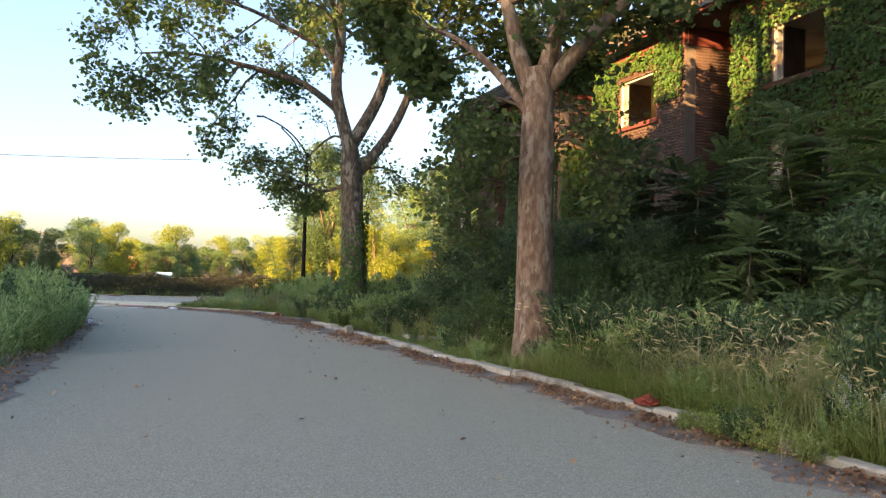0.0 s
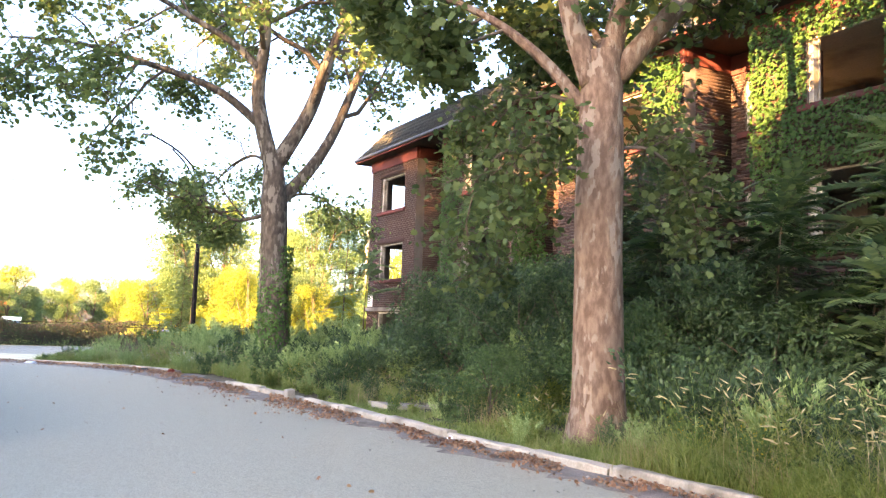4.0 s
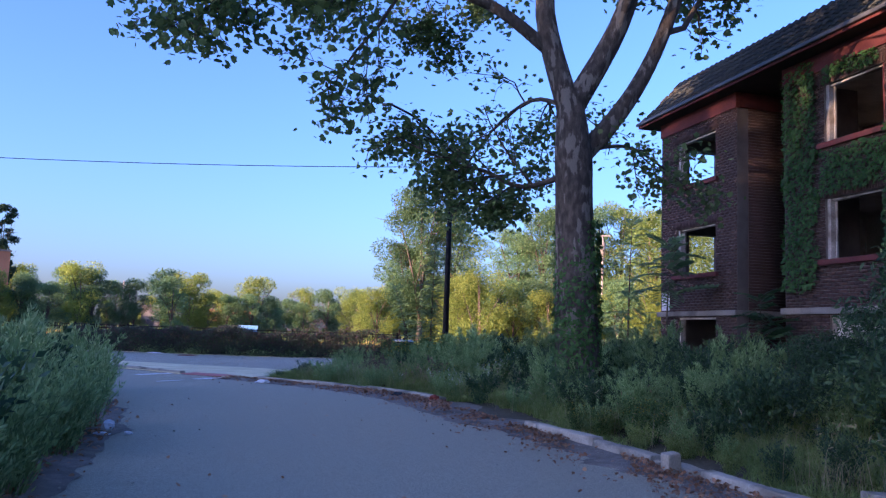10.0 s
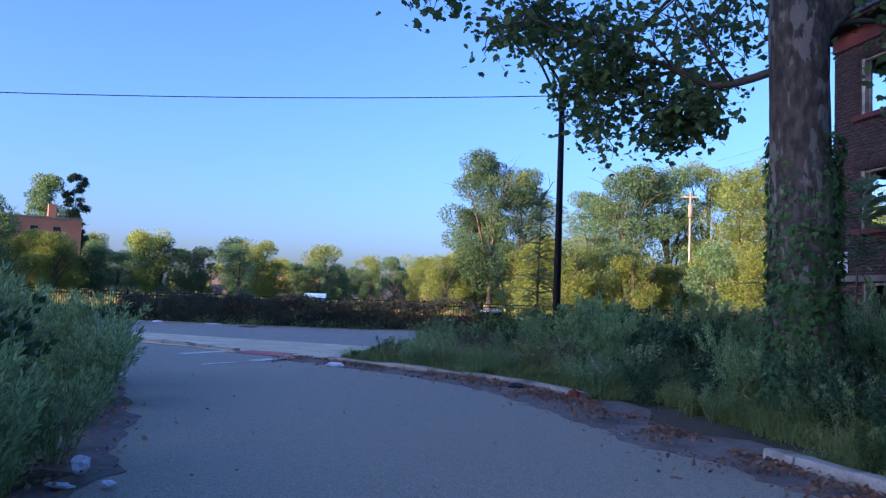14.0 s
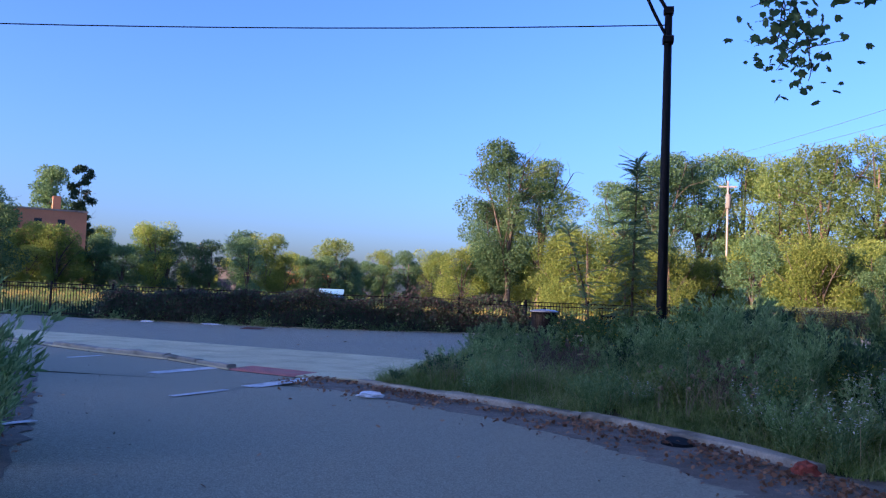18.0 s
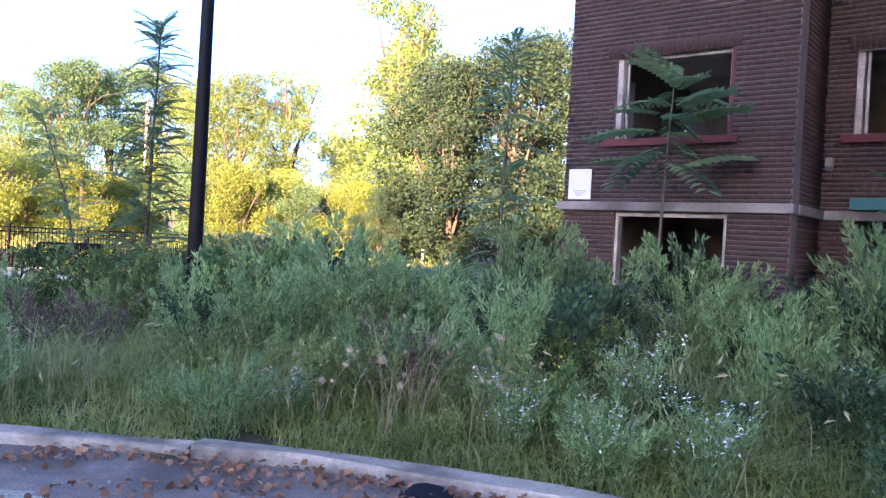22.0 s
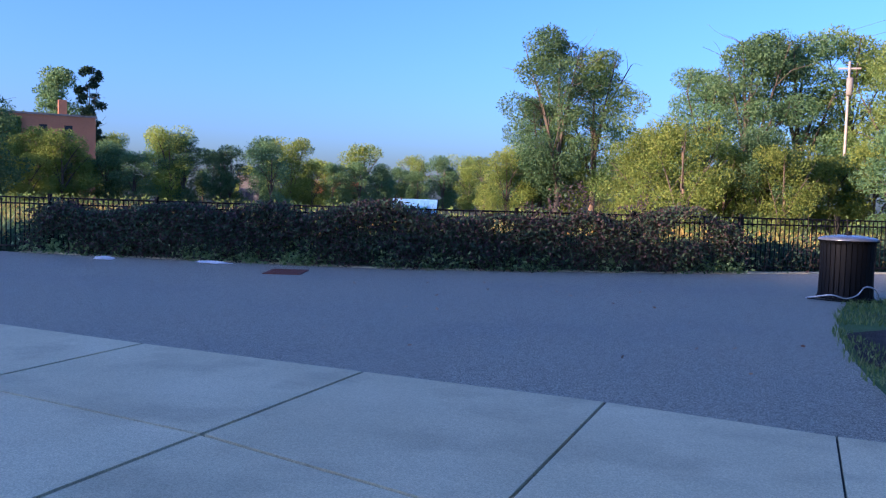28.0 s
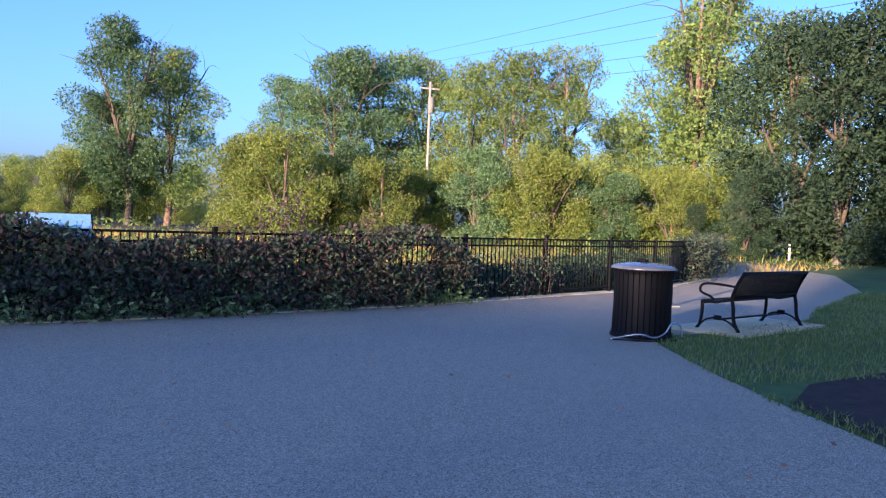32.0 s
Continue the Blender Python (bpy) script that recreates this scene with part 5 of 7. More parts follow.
# ---- fallen leaves, grit and litter ----
rng = np.random.RandomState(3)
sets = []
for i in range(len(K) - 1):
    a, b = K[i], K[i + 1]
    if a.y < 1.5:
        continue
    n = int((b - a).length * (340 if a.y < 16 else 330))
    u = rng.uniform(0, 1, n)
    off = -np.abs(rng.normal(0, .26 if a.y < 16 else .44, n)) - 0.03
    d = (b - a).normalized()
    P = np.stack([a.x + (b.x - a.x) * u + d.y * off, a.y + (b.y - a.y) * u - d.x * off, 0.05 + rng.uniform(0, .03, n)], 1)
    P = P[np.array([noise.noise((x * 1.6, y * 1.6, 5)) > -.12 for x, y, z in P])]
    sets.append(leaves(rng, P, .040, LOBED * np.array([.8, 1.0, 2.5]), (0, 0, 1), .45, .5))
n = 900
Yl = rng.uniform(8, 28, n)
P = np.array([(left_x(y) - .35 + rng.normal(0, .22), y, .06 + rng.uniform(0, .02)) for y in Yl])
sets.append(leaves(rng, P, .05, LOBED * np.array([.8, 1.0, 2.5]), (0, 0, 1), .45, .5))
V, F = blend(sets)
tagged(put("fallen_leaves", fast_mesh("fallen_leaves", V, F, DEAD_LEAF)), "brown fallen leaves in the gutter beside the kerb", "leaves", kind="stuff")
n = 560
P = np.stack([rng.uniform(-16, 3, n), rng.uniform(3, 44, n), np.full(n, .05)], 1)
ok = [left_x(y) < x < kerb_x(y) - .2 if y < 30 else (y > 36.8 + max(0, -x - 14) * .2 and x < -9.8 and x > -22) for x, y, z in P]
V, F = leaves(rng, P[np.array(ok)], .042, LOBED, (0, 0, 1), .4)
tagged(put("scattered_leaves", fast_mesh("scattered_leaves", V, F, DEAD_LEAF)), "single dry leaves scattered over asphalt", "leaves", kind="stuff")
n = 2600
P = np.stack([rng.uniform(-17, 3, n), rng.uniform(2, 33, n), np.full(n, .03)], 1)
ok = np.array([left_x(y) < x < kerb_x(y) - .15 and rng.random() < (1.0 if min(x - left_x(y), kerb_x(y) - x) < 1.3 else .18) for x, y, z in P])
V, F = leaves(rng, P[ok], .028, np.array([(-.4, -.3, 0), (.4, -.35, .1), (.3, .4, .3), (-.35, .35, .25)]), (0, 0, 1), .3)
tagged(put("grit", fast_mesh("grit", V, F, KERB)), "pale grit and pebbles on the lane edges", "gravel", kind="stuff")
WHITE = material("white_plastic", (0.75, 0.77, 0.8), 0.5)
DULL_RED = grained("dull_red", ((0.17, 0.035, 0.022), (0.30, 0.065, 0.04)), 8, 60, 0.9, 0.4)
BLUE_PLASTIC = material("blue_plastic", (0.03, 0.14, 0.55), 0.4)


def crumple(name, part_name, m, mat, label, category, size, seed):
    bm = bmesh.new()
    bmesh.ops.create_icosphere(bm, subdivisions=3, radius=1)
    for v in bm.verts:
        k = 1 + 0.45 * noise.noise(v.co * 2.1 + Vector((seed, 0, 0))) + 0.2 * noise.noise(v.co * 5 + Vector((0, seed, 0)))
        v.co = Vector((v.co.x * size[0] * k, v.co.y * size[1] * k, max(-0.02, v.co.z * size[2] * k)))
    t = thing(name, m, label, category)
    part(part_name, bm, mat, t, "", False)
    return t


# the first stands for a heap of dry red-brown leaves
crumple("rag", "cloth", pose(2.2, 8.6, 0.14), DULL_RED, "dry red-brown leaf heap on the kerb, shaped as one crumpled piece", "litter", (.13, .08, .08), 1)
crumple("rag", "cloth", pose(-5.35, 26.35, 0.08), DULL_RED, "small torn red cloth on the kerb", "litter", (.10, .08, .07), 2)
crumple("plastic_bag", "sheet_fold", pose(-9.75, 29.35, 0.06), WHITE, "white crumpled plastic bag on the asphalt", "litter", (.16, .07, .05), 3)
crumple("paper", "sheet_fold", pose(-21.6, 44.2, 0.05), WHITE, "crumpled white paper near the fence", "litter", (.2, .09, .04), 4)
crumple("paper", "sheet_fold", pose(-19.4, 44.4, 0.05), WHITE, "torn white paper strip near the fence", "litter", (.34, .08, .03), 5)
crumple("paper", "sheet_fold", pose(0.0, 14.1, 0.05), WHITE, "torn white paper strip in the gutter", "litter", (.12, .05, .03), 6)
crumple("plastic_cup", "cup_wall", pose(-8.75, 20.15, 0.09, 0, 70, 20), WHITE, "crushed clear plastic cup at the weedy edge", "litter", (.06, .06, .09), 7)
crumple("paper", "sheet_fold", pose(-8.6, 19.75, 0.05), WHITE, "torn scrap of white paper in the dirt", "litter", (.10, .03, .02), 8)
crumple("paper", "sheet_fold", pose(-8.35, 19.9, 0.05), WHITE, "torn scrap of white paper in the dirt", "litter", (.05, .04, .02), 9)
hub = thing("hubcap", pose(-6.2, 27.45, 0.05, 8, 5, 0), "black plastic hubcap lying on the asphalt edge", "litter")
bm = bmesh.new()
bmesh.ops.create_cone(bm, cap_ends=True, segments=24, radius1=.17, radius2=.12, depth=.05)
part("disc", bm, BLACK_METAL, hub)
crate = thing("plastic_crate", pose(3.72, 11.35, 0.12, 0, 12, 25) @ Matrix.Diagonal((.75, .75, .9, 1)), "blue plastic crate lying in the tall grass", "crate")
part("crate_floor", box(-.25, .25, -.18, .18, 0, .02), BLUE_PLASTIC, crate)
for s in (-1, 1):
    part("crate_side", box(-.25, .25, s * .18 - .012, s * .18 + .012, 0.02, .26), BLUE_PLASTIC, crate)
    part("crate_side", box(s * .25 - .012, s * .25 + .012, -.168, .168, 0.02, .26), BLUE_PLASTIC, crate)
for j, (x, y, sx, sy, rz, z) in enumerate([(-0.15, 17.65, .6, .38, 20, .04), (0.5, 17.5, .3, .25, 35, .05), (0.75, 19.9, .35, .22, 50, .24), (0.95, 20.6, .45, .2, -20, .25), (1.3, 21.4, .3, .25, 10, .25), (-2.1, 28.3, .38, .28, -25, .10), (-0.9, 28.9, .3, .3, 15, .12), (2.3, 15.1, .5, .3, 10, .14)]):
    s = thing("concrete_slab", pose(x, y, z, 3 * (j % 3), 4, rz), "broken pale concrete slab lying in the weeds", "rubble", "broken slabs")
    part("slab_piece", box(-sx, sx, -sy, sy, 0, 0.09, 0.015), KERB, s)

# ---- fence with posts, rails and pickets ----
fence = thing("fence", pose(0, 0, 0), "black steel picket fence overgrown with dead vines beside the plaza", "fence")


def fence_points(step):
    out, carry = [], 0.0
    for a, b in zip(FENCE_LINE, FENCE_LINE[1:]):
        l = math.dist(a, b)
        s = carry
        while s < l:
            out.append((a[0] + (b[0] - a[0]) * s / l, a[1] + (b[1] - a[1]) * s / l, math.degrees(math.atan2(b[1] - a[1], b[0] - a[0]))))
            s += step
        carry = s - l
    return out


picket_me = bpy.data.meshes.new("picket")
bm = box(-.009, .009, -.009, .009, 0.10, 1.17)
bm.to_mesh(picket_me)
bm.free()
picket_me.materials.append(BLACK_METAL)
rest, made = [], 0
pv = np.array([v.co[:] for v in picket_me.vertices])
pf = np.array([p.vertices[:] for p in picket_me.polygons])
for x, y, a in fence_points(0.115):
    if -17 < x < 0 and made < 210:
        put("picket", picket_me, fence, "", pose(x, y, 0, 0, 0, a))
        made += 1
    else:
        rest.append((pv + np.array([x, y, 0]), pf))
V, F = blend(rest)
tagged(put("picket_run", fast_mesh("picket_run", V, F, BLACK_METAL), fence), kind="stuff")
posts = fence_points(2.44)
for x, y, a in posts:
    p = put("post", None, fence, "", pose(x, y, 0, 0, 0, a))
    part("post_tube", box(-.032, .032, -.032, .032, 0, 1.24, .004), BLACK_METAL, p)
    part("post_cap", box(-.038, .038, -.038, .038, 1.241, 1.262, .006), BLACK_METAL, p)
for a, b in zip(FENCE_LINE, FENCE_LINE[1:]):
    l = math.dist(a, b)
    ang = math.degrees(math.atan2(b[1] - a[1], b[0] - a[0]))
    for z in (0.13, 1.03, 1.16):
        o = part("rail", box(0, l, -.016, .016, z, z + .034, .003), BLACK_METAL, fence)
        o.matrix_basis = pose(a[0], a[1], 0, 0, 0, ang)
for a, b in zip(FENCE_LINE[2:], FENCE_LINE[3:11]):  # concrete edge under the fence
    l = math.dist(a, b)
    o = part("edging", box(0, l, -.2, .12, -.1, .05, .01), CONCRETE, None)
    o.matrix_basis = pose(a[0], a[1], 0, 0, 0, math.degrees(math.atan2(b[1] - a[1], b[0] - a[0])))
    tagged(o, "pale concrete strip under the fence", "edging", kind="structure")

# ---- litter bin ----
bin_ = thing("litter_bin", pose(-8.43, 43.6, 0.03), "black steel slatted litter bin with domed lid", "bin")
tube("inner_drum", [(0, 0, .05), (0, 0, .86)], .345, BLACK_METAL, bin_, "", 28)
slat_pts = [(0, -.40, .03), (0, -.385, .10), (0, -.375, .5), (0, -.385, .84), (0, -.41, .90)]
sv, sf = [], []
for i, (x, y, z) in enumerate(slat_pts):
    sv += [(-.031, y, z), (.031, y, z), (.031, y + .008, z), (-.031, y + .008, z)]
for i in range(4):
    o = i * 4
    sf += [(o + k, o + (k + 1) % 4, o + 4 + (k + 1) % 4, o + 4 + k) for k in range(4)]
slat_me = mesh_of("slat", sv, sf, BLACK_METAL)
for k in range(32):
    put("slat", slat_me, bin_, "", pose(0, 0, 0, 0, 0, k * 11.25))


def ring(name, r, z, rad, mat, parent, label="", seg=36):
    P = [(r * math.cos(2 * math.pi * k / seg), r * math.sin(2 * math.pi * k / seg), z) for k in range(seg + 1)]
    return tube(name, P, rad, mat, parent, label, 6)


ring("rim", .415, .90, .018, BLACK_METAL, bin_)
ring("base_ring", .40, .03, .016, BLACK_METAL, bin_)
ring("middle_ring", .372, .12, .010, BLACK_METAL, bin_)
LID = grained("lid_metal", ((0.10, 0.11, 0.12), (0.16, 0.17, 0.18)), 5, 60, 0.25, 0.05, spec=0.8)
V, F, seg = [], [], 32
prof = [(.43, .905), (.43, .925), (.40, .945), (.30, .968), (.17, .985), (.10, .99)]
for r, z in prof:
    V += [(r * math.cos(2 * math.pi * k / seg), r * math.sin(2 * math.pi * k / seg), z) for k in range(seg)]
F = [(i * seg + k, i * seg + (k + 1) % seg, (i + 1) * seg + (k + 1) % seg, (i + 1) * seg + k) for i in range(len(prof) - 1) for k in range(seg)]
put("lid", mesh_of("lid", V, F, LID, True), bin_, "smooth dark lid reflecting the sky")
tube("knob", [(0, 0, .985), (0, 0, 1.03)], .05, BLACK_METAL, bin_, "", 14)
cable = smooth_path([(-.62, -.28, .02), (-.48, -.36, .06), (-.30, -.47, .10), (-.12, -.50, .06), (.04, -.50, .12), (.14, -.49, .24), (.30, -.44, .20), (.36, -.40, .05)], 5)
loop = thing("steel_cable", pose(-8.43, 43.6, 0.03), "loose bright steel cable looped round the bin", "cable")
tube("strand", cable, .010, material("bright_steel", (.55, .56, .58), .3, .8), loop, "", 6)
tube("strand", smooth_path([(-.60, -.3, .02), (-.3, -.46, .015), (0, -.49, .015), (.3, -.42, .015), (.45, -.3, .02)], 5), .009, BLACK_METAL, loop, "", 6)

# ---- bench on its concrete pad ----
pad = sheet("bench_pad", [(-7.55, 44.35), (-7.05, 43.3), (-4.65, 44.35), (-5.15, 45.4)], 0.075, CONCRETE, "concrete pad under the bench", "paving", 0.1)
bench = thing("bench", pose(-6.95, 43.6, 0.075, 0, 0, 22.6), "black steel slatted park bench with cast arms", "bench")
prof = smooth_path([(0, -.13, .80), (0, -.10, .835), (0, -.065, .82), (0, -.02, .68), (0, .06, .50), (0, .14, .43), (0, .30, .405), (0, .46, .415), (0, .53, .41), (0, .55, .375), (0, .53, .35)], 4)
sv, sf = [], []
for i, p in enumerate(prof):
    d = (prof[min(i + 1, len(prof) - 1)] - prof[max(i - 1, 0)]).normalized()
    nrm = Vector((0, -d.z, d.y)) * .006
    sv += [p + Vector((-.021, 0, 0)), p + Vector((.021, 0, 0)), p + Vector((.021, 0, 0)) + nrm, p + Vector((-.021, 0, 0)) + nrm]
for i in range(len(prof) - 1):
    o = i * 4
    sf += [(o + k, o + (k + 1) % 4, o + 4 + (k + 1) % 4, o + 4 + k) for k in range(4)]
slat_me = mesh_of("slat", sv, sf, BLACK_METAL)
for k in range(32):
    put("slat", slat_me, bench, "", pose(.06 + k * .0574, 0, 0))
tube("back_rail", [(.02, -.10, .825), (1.88, -.10, .825)], .02, BLACK_METAL, bench)
tube("seat_rail", [(.02, .53, .37), (1.88, .53, .37)], .018, BLACK_METAL, bench)
tube("seat_rail", [(.02, .05, .48), (1.88, .05, .48)], .018, BLACK_METAL, bench)
tube("stretcher", [(.02, .27, .15), (1.88, .27, .15)], .014, BLACK_METAL, bench)
for x in (.02, 1.88):
    e = put("end_frame", None, bench, "", pose(x, 0, 0))
    tube("rear_leg", smooth_path([(0, -.06, 0), (0, .02, .14), (0, .04, .34), (0, .06, .48), (0, -.02, .68), (0, -.11, .83)], 4), [.026] * 21, BLACK_METAL, e)
    tube("front_leg", smooth_path([(0, .60, 0), (0, .55, .06), (0, .52, .22), (0, .52, .41)], 4), [.024] * 13, BLACK_METAL, e)
    tube("armrest", smooth_path([(0, .0, .63), (0, .2, .645), (0, .42, .65), (0, .54, .62), (0, .56, .54), (0, .50, .50), (0, .40, .47), (0, .34, .42)], 4), [.018] * 29, BLACK_METAL, e)
    tube("seat_bar", [(0, .05, .46), (0, .30, .39), (0, .52, .39)], .02, BLACK_METAL, e)
    tube("arch_bar", smooth_path([(0, .0, .06), (0, .10, .13), (0, .27, .17), (0, .44, .14), (0, .55, .05)], 4), [.014] * 17, BLACK_METAL, e)
    part("rosette", box(-.012, .012, .21, .33, .14, .21, .012), BLACK_METAL, e)
# short black post, white marker, drain cover, reading panel
bol = thing("bollard", pose(-5.5, 47.3, 0.03), "short black metal post on a pale base plate", "post")
part("base_plate", box(-.14, .14, -.14, .14, 0, .02), CONCRETE, bol)
tube("shaft", [(0, 0, .02), (0, 0, .93)], .05, BLACK_METAL, bol, "", 14)
mk = thing("marker_post", pose(18.2, 71.0, -0.2), "slim white marker post on the lawn", "post")
part("shaft", box(-.06, .06, -.03, .03, 0, 1.2, .01), WHITE, mk)
part("band", box(-.062, .062, -.032, .032, .95, 1.08), GREY_METAL, mk)
RUST = grained("rusty_iron", ((0.13, 0.045, 0.03), (0.22, 0.08, 0.055)), 8, 60, 0.85, 0.4)
gr = thing("drain_grate", pose(-17.5, 43.45, 0.034, 0, 0, 12), "rusty cast iron drain grate in the asphalt", "drain")
V, F = panel_arrays(-.32, .32, -.45, .45, [(-.26 + i * .088, -.20 + i * .088, -.36 + j * .20, -.24 + j * .20) for i in range(6) for j in range(4)], .03)
put("grate", mesh_of("grate", V, F, RUST), gr, "", pose(0, 0, .012, -90))
part("frame", box(-.36, .36, -.49, .49, -.05, -.012), BLACK_METAL, gr)
BLUE_PRINT = grained("blue_print", ((0.20, 0.46, 0.62), (0.36, 0.60, 0.70)), 2, 20, 0.35, 0.0, spec=0.5)
rp_ = thing("reading_panel", pose(-15.85, 45.95, 0, 0, 0, 10), "blue tilted information panel on black posts behind the fence", "sign")
for s in (-.3, .3):
    tube("leg", [(s, 0, -.2), (s, 0, 1.12)], .03, BLACK_METAL, rp_, "", 8)
pn = put("panel", None, rp_, "", pose(0, -.05, 1.22, 38))
part("tray", box(-.47, .47, -.26, .26, -.03, -.003, .004), BLACK_METAL, pn)
part("face", box(-.45, .45, -.24, .24, -.0025, .004), BLUE_PRINT, pn, "pale blue printed face")
tube("green_curve", smooth_path([(-.2, .02, .005), (-.05, -.06, .005), (.12, -.06, .005), (.26, .0, .005)], 5), .012, material("green_ink", (.10, .38, .20), .5), pn)

# ---- street lamp, cable, utility poles and wires ----
lp = thing("street_lamp", pose(-5.86, 34.0, 0) @ Matrix.Diagonal((0.95, 0.95, 1.045, 1)), "dark steel street lamp pole with a double-tube arm", "street lamp")
tube("pole", [(0, 0, -.1), (0, 0, .4), (0, 0, 3.0), (0, 0, 6.3)], [.105, .10, .085, .068], BLACK_METAL, lp, "", 14)
tube("arm_tube", smooth_path([(0, 0, 6.22), (-.5, -.18, 6.85), (-1.1, -.40, 7.3), (-1.85, -.67, 7.62)], 5), .034, BLACK_METAL, lp)
tube("arm_tube", smooth_path([(0, 0, 5.75), (-.25, -.1, 6.15), (-.6, -.22, 6.75), (-1.12, -.41, 7.24)], 5), .03, BLACK_METAL, lp)
part("lamp_head", box(-2.15, -1.8, -.76, -.62, 7.58, 7.65, .025), GREY_METAL, lp)
part("clamp", box(-.09, .09, -.09, .09, 6.18, 6.3, .01), BLACK_METAL, lp)
part("clamp", box(-.1, .1, -.1, .1, 5.68, 5.8, .01), BLACK_METAL, lp)
cb = thing("overhead_cable", pose(0, 0, 0), "thin dark cable slung across the lane from the lamp pole", "cable")
tube("strand", [(-5.86 - 36 * t, 34.0 - 6.4 * t, 6.27 + .5 * t - 2.6 * t * (1 - t)) for t in [k / 24 for k in range(25)]], .011, BLACK_METAL, cb, "", 5)
PALE_WOOD = grained("pole_wood", ((0.28, 0.235, 0.19), (0.40, 0.35, 0.295)), 2, 20, 0.9, 0.3)
up = thing("utility_pole", pose(5.0, 97.5, -.4), "weathered wooden utility pole with crossarm and grey transformer", "utility pole")
tube("shaft", [(0, 0, 0), (0, 0, 13.2)], [.12, .09], PALE_WOOD, up, "", 10)
part("crossarm", box(-.8, .8, -.05, .05, 12.6, 12.72), PALE_WOOD, up)
tube("transformer", [(.0, -.35, 10.6), (.0, -.35, 11.9)], .24, STONE, up, "", 14)
up2 = thing("utility_pole", pose(28.0, 75.0, -.2), "bare wooden utility pole with a short crossarm", "utility pole")
tube("shaft", [(0, 0, 0), (0, 0, 13.6)], [.16, .11], PALE_WOOD, up2, "", 10)
part("crossarm", box(-.95, .95, -.05, .05, 13.1, 13.25), PALE_WOOD, up2)
for x, y, h in ((-112, 175, 11), (-95, 190, 11), (-30, 170, 10)):
    u3 = thing("utility_pole", pose(x, y, -.4), "distant wooden utility pole above the trees", "utility pole")
    tube("shaft", [(0, 0, 0), (0, 0, h)], .16, PALE_WOOD, u3, "", 6)
    part("crossarm", box(-1.2, 1.2, -.08, .08, h - 1.1, h - .9), PALE_WOOD, u3)
for k, (dx, dz) in enumerate(((0, 0), (.6, -1.3), (1.0, -2.6), (1.2, -4.0), (1.4, -5.2))):
    w = thing("power_line", pose(0, 0, 0), "thin power line running past above the trees", "cable", "power lines")
    tube("strand", [(26.3 - 9 * t + dx, 10 + 150 * t, 12.6 + 14.3 * t + dz - 1.2 * 4 * t * (1 - t) * .5) for t in [j / 20 for j in range(21)]], .022, GREY_METAL, w, "", 4)

# ---- far buildings over the trees ----
FAR_BRICK = grained("far_brick", ((0.46, 0.19, 0.095), (0.60, 0.26, 0.13)), .3, 6, .9, .1)
bx, by = polar(-12.2, 31.0, -39.0, 150)
fb = thing("brick_block", pose(bx, by, -.4, 0, 0, 40), "far red brick block with ivy and chimney", "building")
part("wall", box(-9, 9, -5, 5, 0, 13.6), FAR_BRICK, fb)
part("wall", box(-24, -9.2, -5, 5, 0, 12.8), FAR_BRICK, fb)
part("parapet", box(-9.2, 9.2, -5.2, 5.2, 13.6, 13.9), STONE, fb)
part("parapet", box(-24.2, -9.2, -5.2, 5.2, 12.8, 13.1), STONE, fb)
part("chimney", box(3.6, 4.9, -1, 1, 13.9, 16.6), FAR_BRICK, fb)
dark_glass = material("dark_glass", (.02, .025, .03), .2)
for i in range(8):
    for z in (1.5, 4.4, 7.4, 10.4):
        w = put("window", None, fb, "", pose(-21 + i * 3.7, -5.02, z))
        part("pane", box(-.6, .6, -.03, .02, 0, 1.7), dark_glass, w)
        part("sill", box(-.75, .75, -.12, .03, -.15, 0), STONE, w)
rng = np.random.RandomState(9)
P = np.stack([rng.uniform(-24, -2, 5200), np.full(5200, -5.15) - rng.uniform(0, .4, 5200), rng.uniform(5, 13.0, 5200)], 1)
P2 = np.stack([rng.uniform(-24, -1, 1200), rng.uniform(-5, -3.5, 1200), rng.uniform(13.0, 13.7, 1200)], 1)
V, F = leaves(rng, np.concatenate([P, P2]), .55, IVY, (0, -1, .4), .4)
put("ivy_cover", fast_mesh("ivy_cover", V, F, FAR_LEAF), fb, "green ivy over half the wall")
wb_ = thing("shed", pose(*polar(-12.2, 31.0, -25.6, 135), -.4, 0, 0, 25), "far white gabled shed among trees", "building")
part("wall", box(-1.6, 1.6, -1.5, 1.5, 0, 4.4), STONE, wb_)
part("roof", box(-1.8, 1.8, -1.7, 1.7, 4.4, 4.8, .15), STONE, wb_)
part("door", box(-.6, .6, -1.54, -1.49, 0, 2.2), GREY_METAL, wb_)
ob_ = thing("freight_wagon", pose(*polar(-12.2, 31.0, -20.0, 150), 1.4, 0, 0, 20), "far orange-red freight wagon behind the trees", "wagon")
part("body", box(-5, 5, -1.4, 1.4, .6, 2.9, .05), FAR_BRICK, ob_)
part("roof", box(-5, 5, -1.4, 1.4, 2.905, 3.1, .05), STONE, ob_)
for s in (-3.5, 3.5):
    part("bogie", box(s - 1, s + 1, -1.2, 1.2, -1.8, .59), BLACK_METAL, ob_)

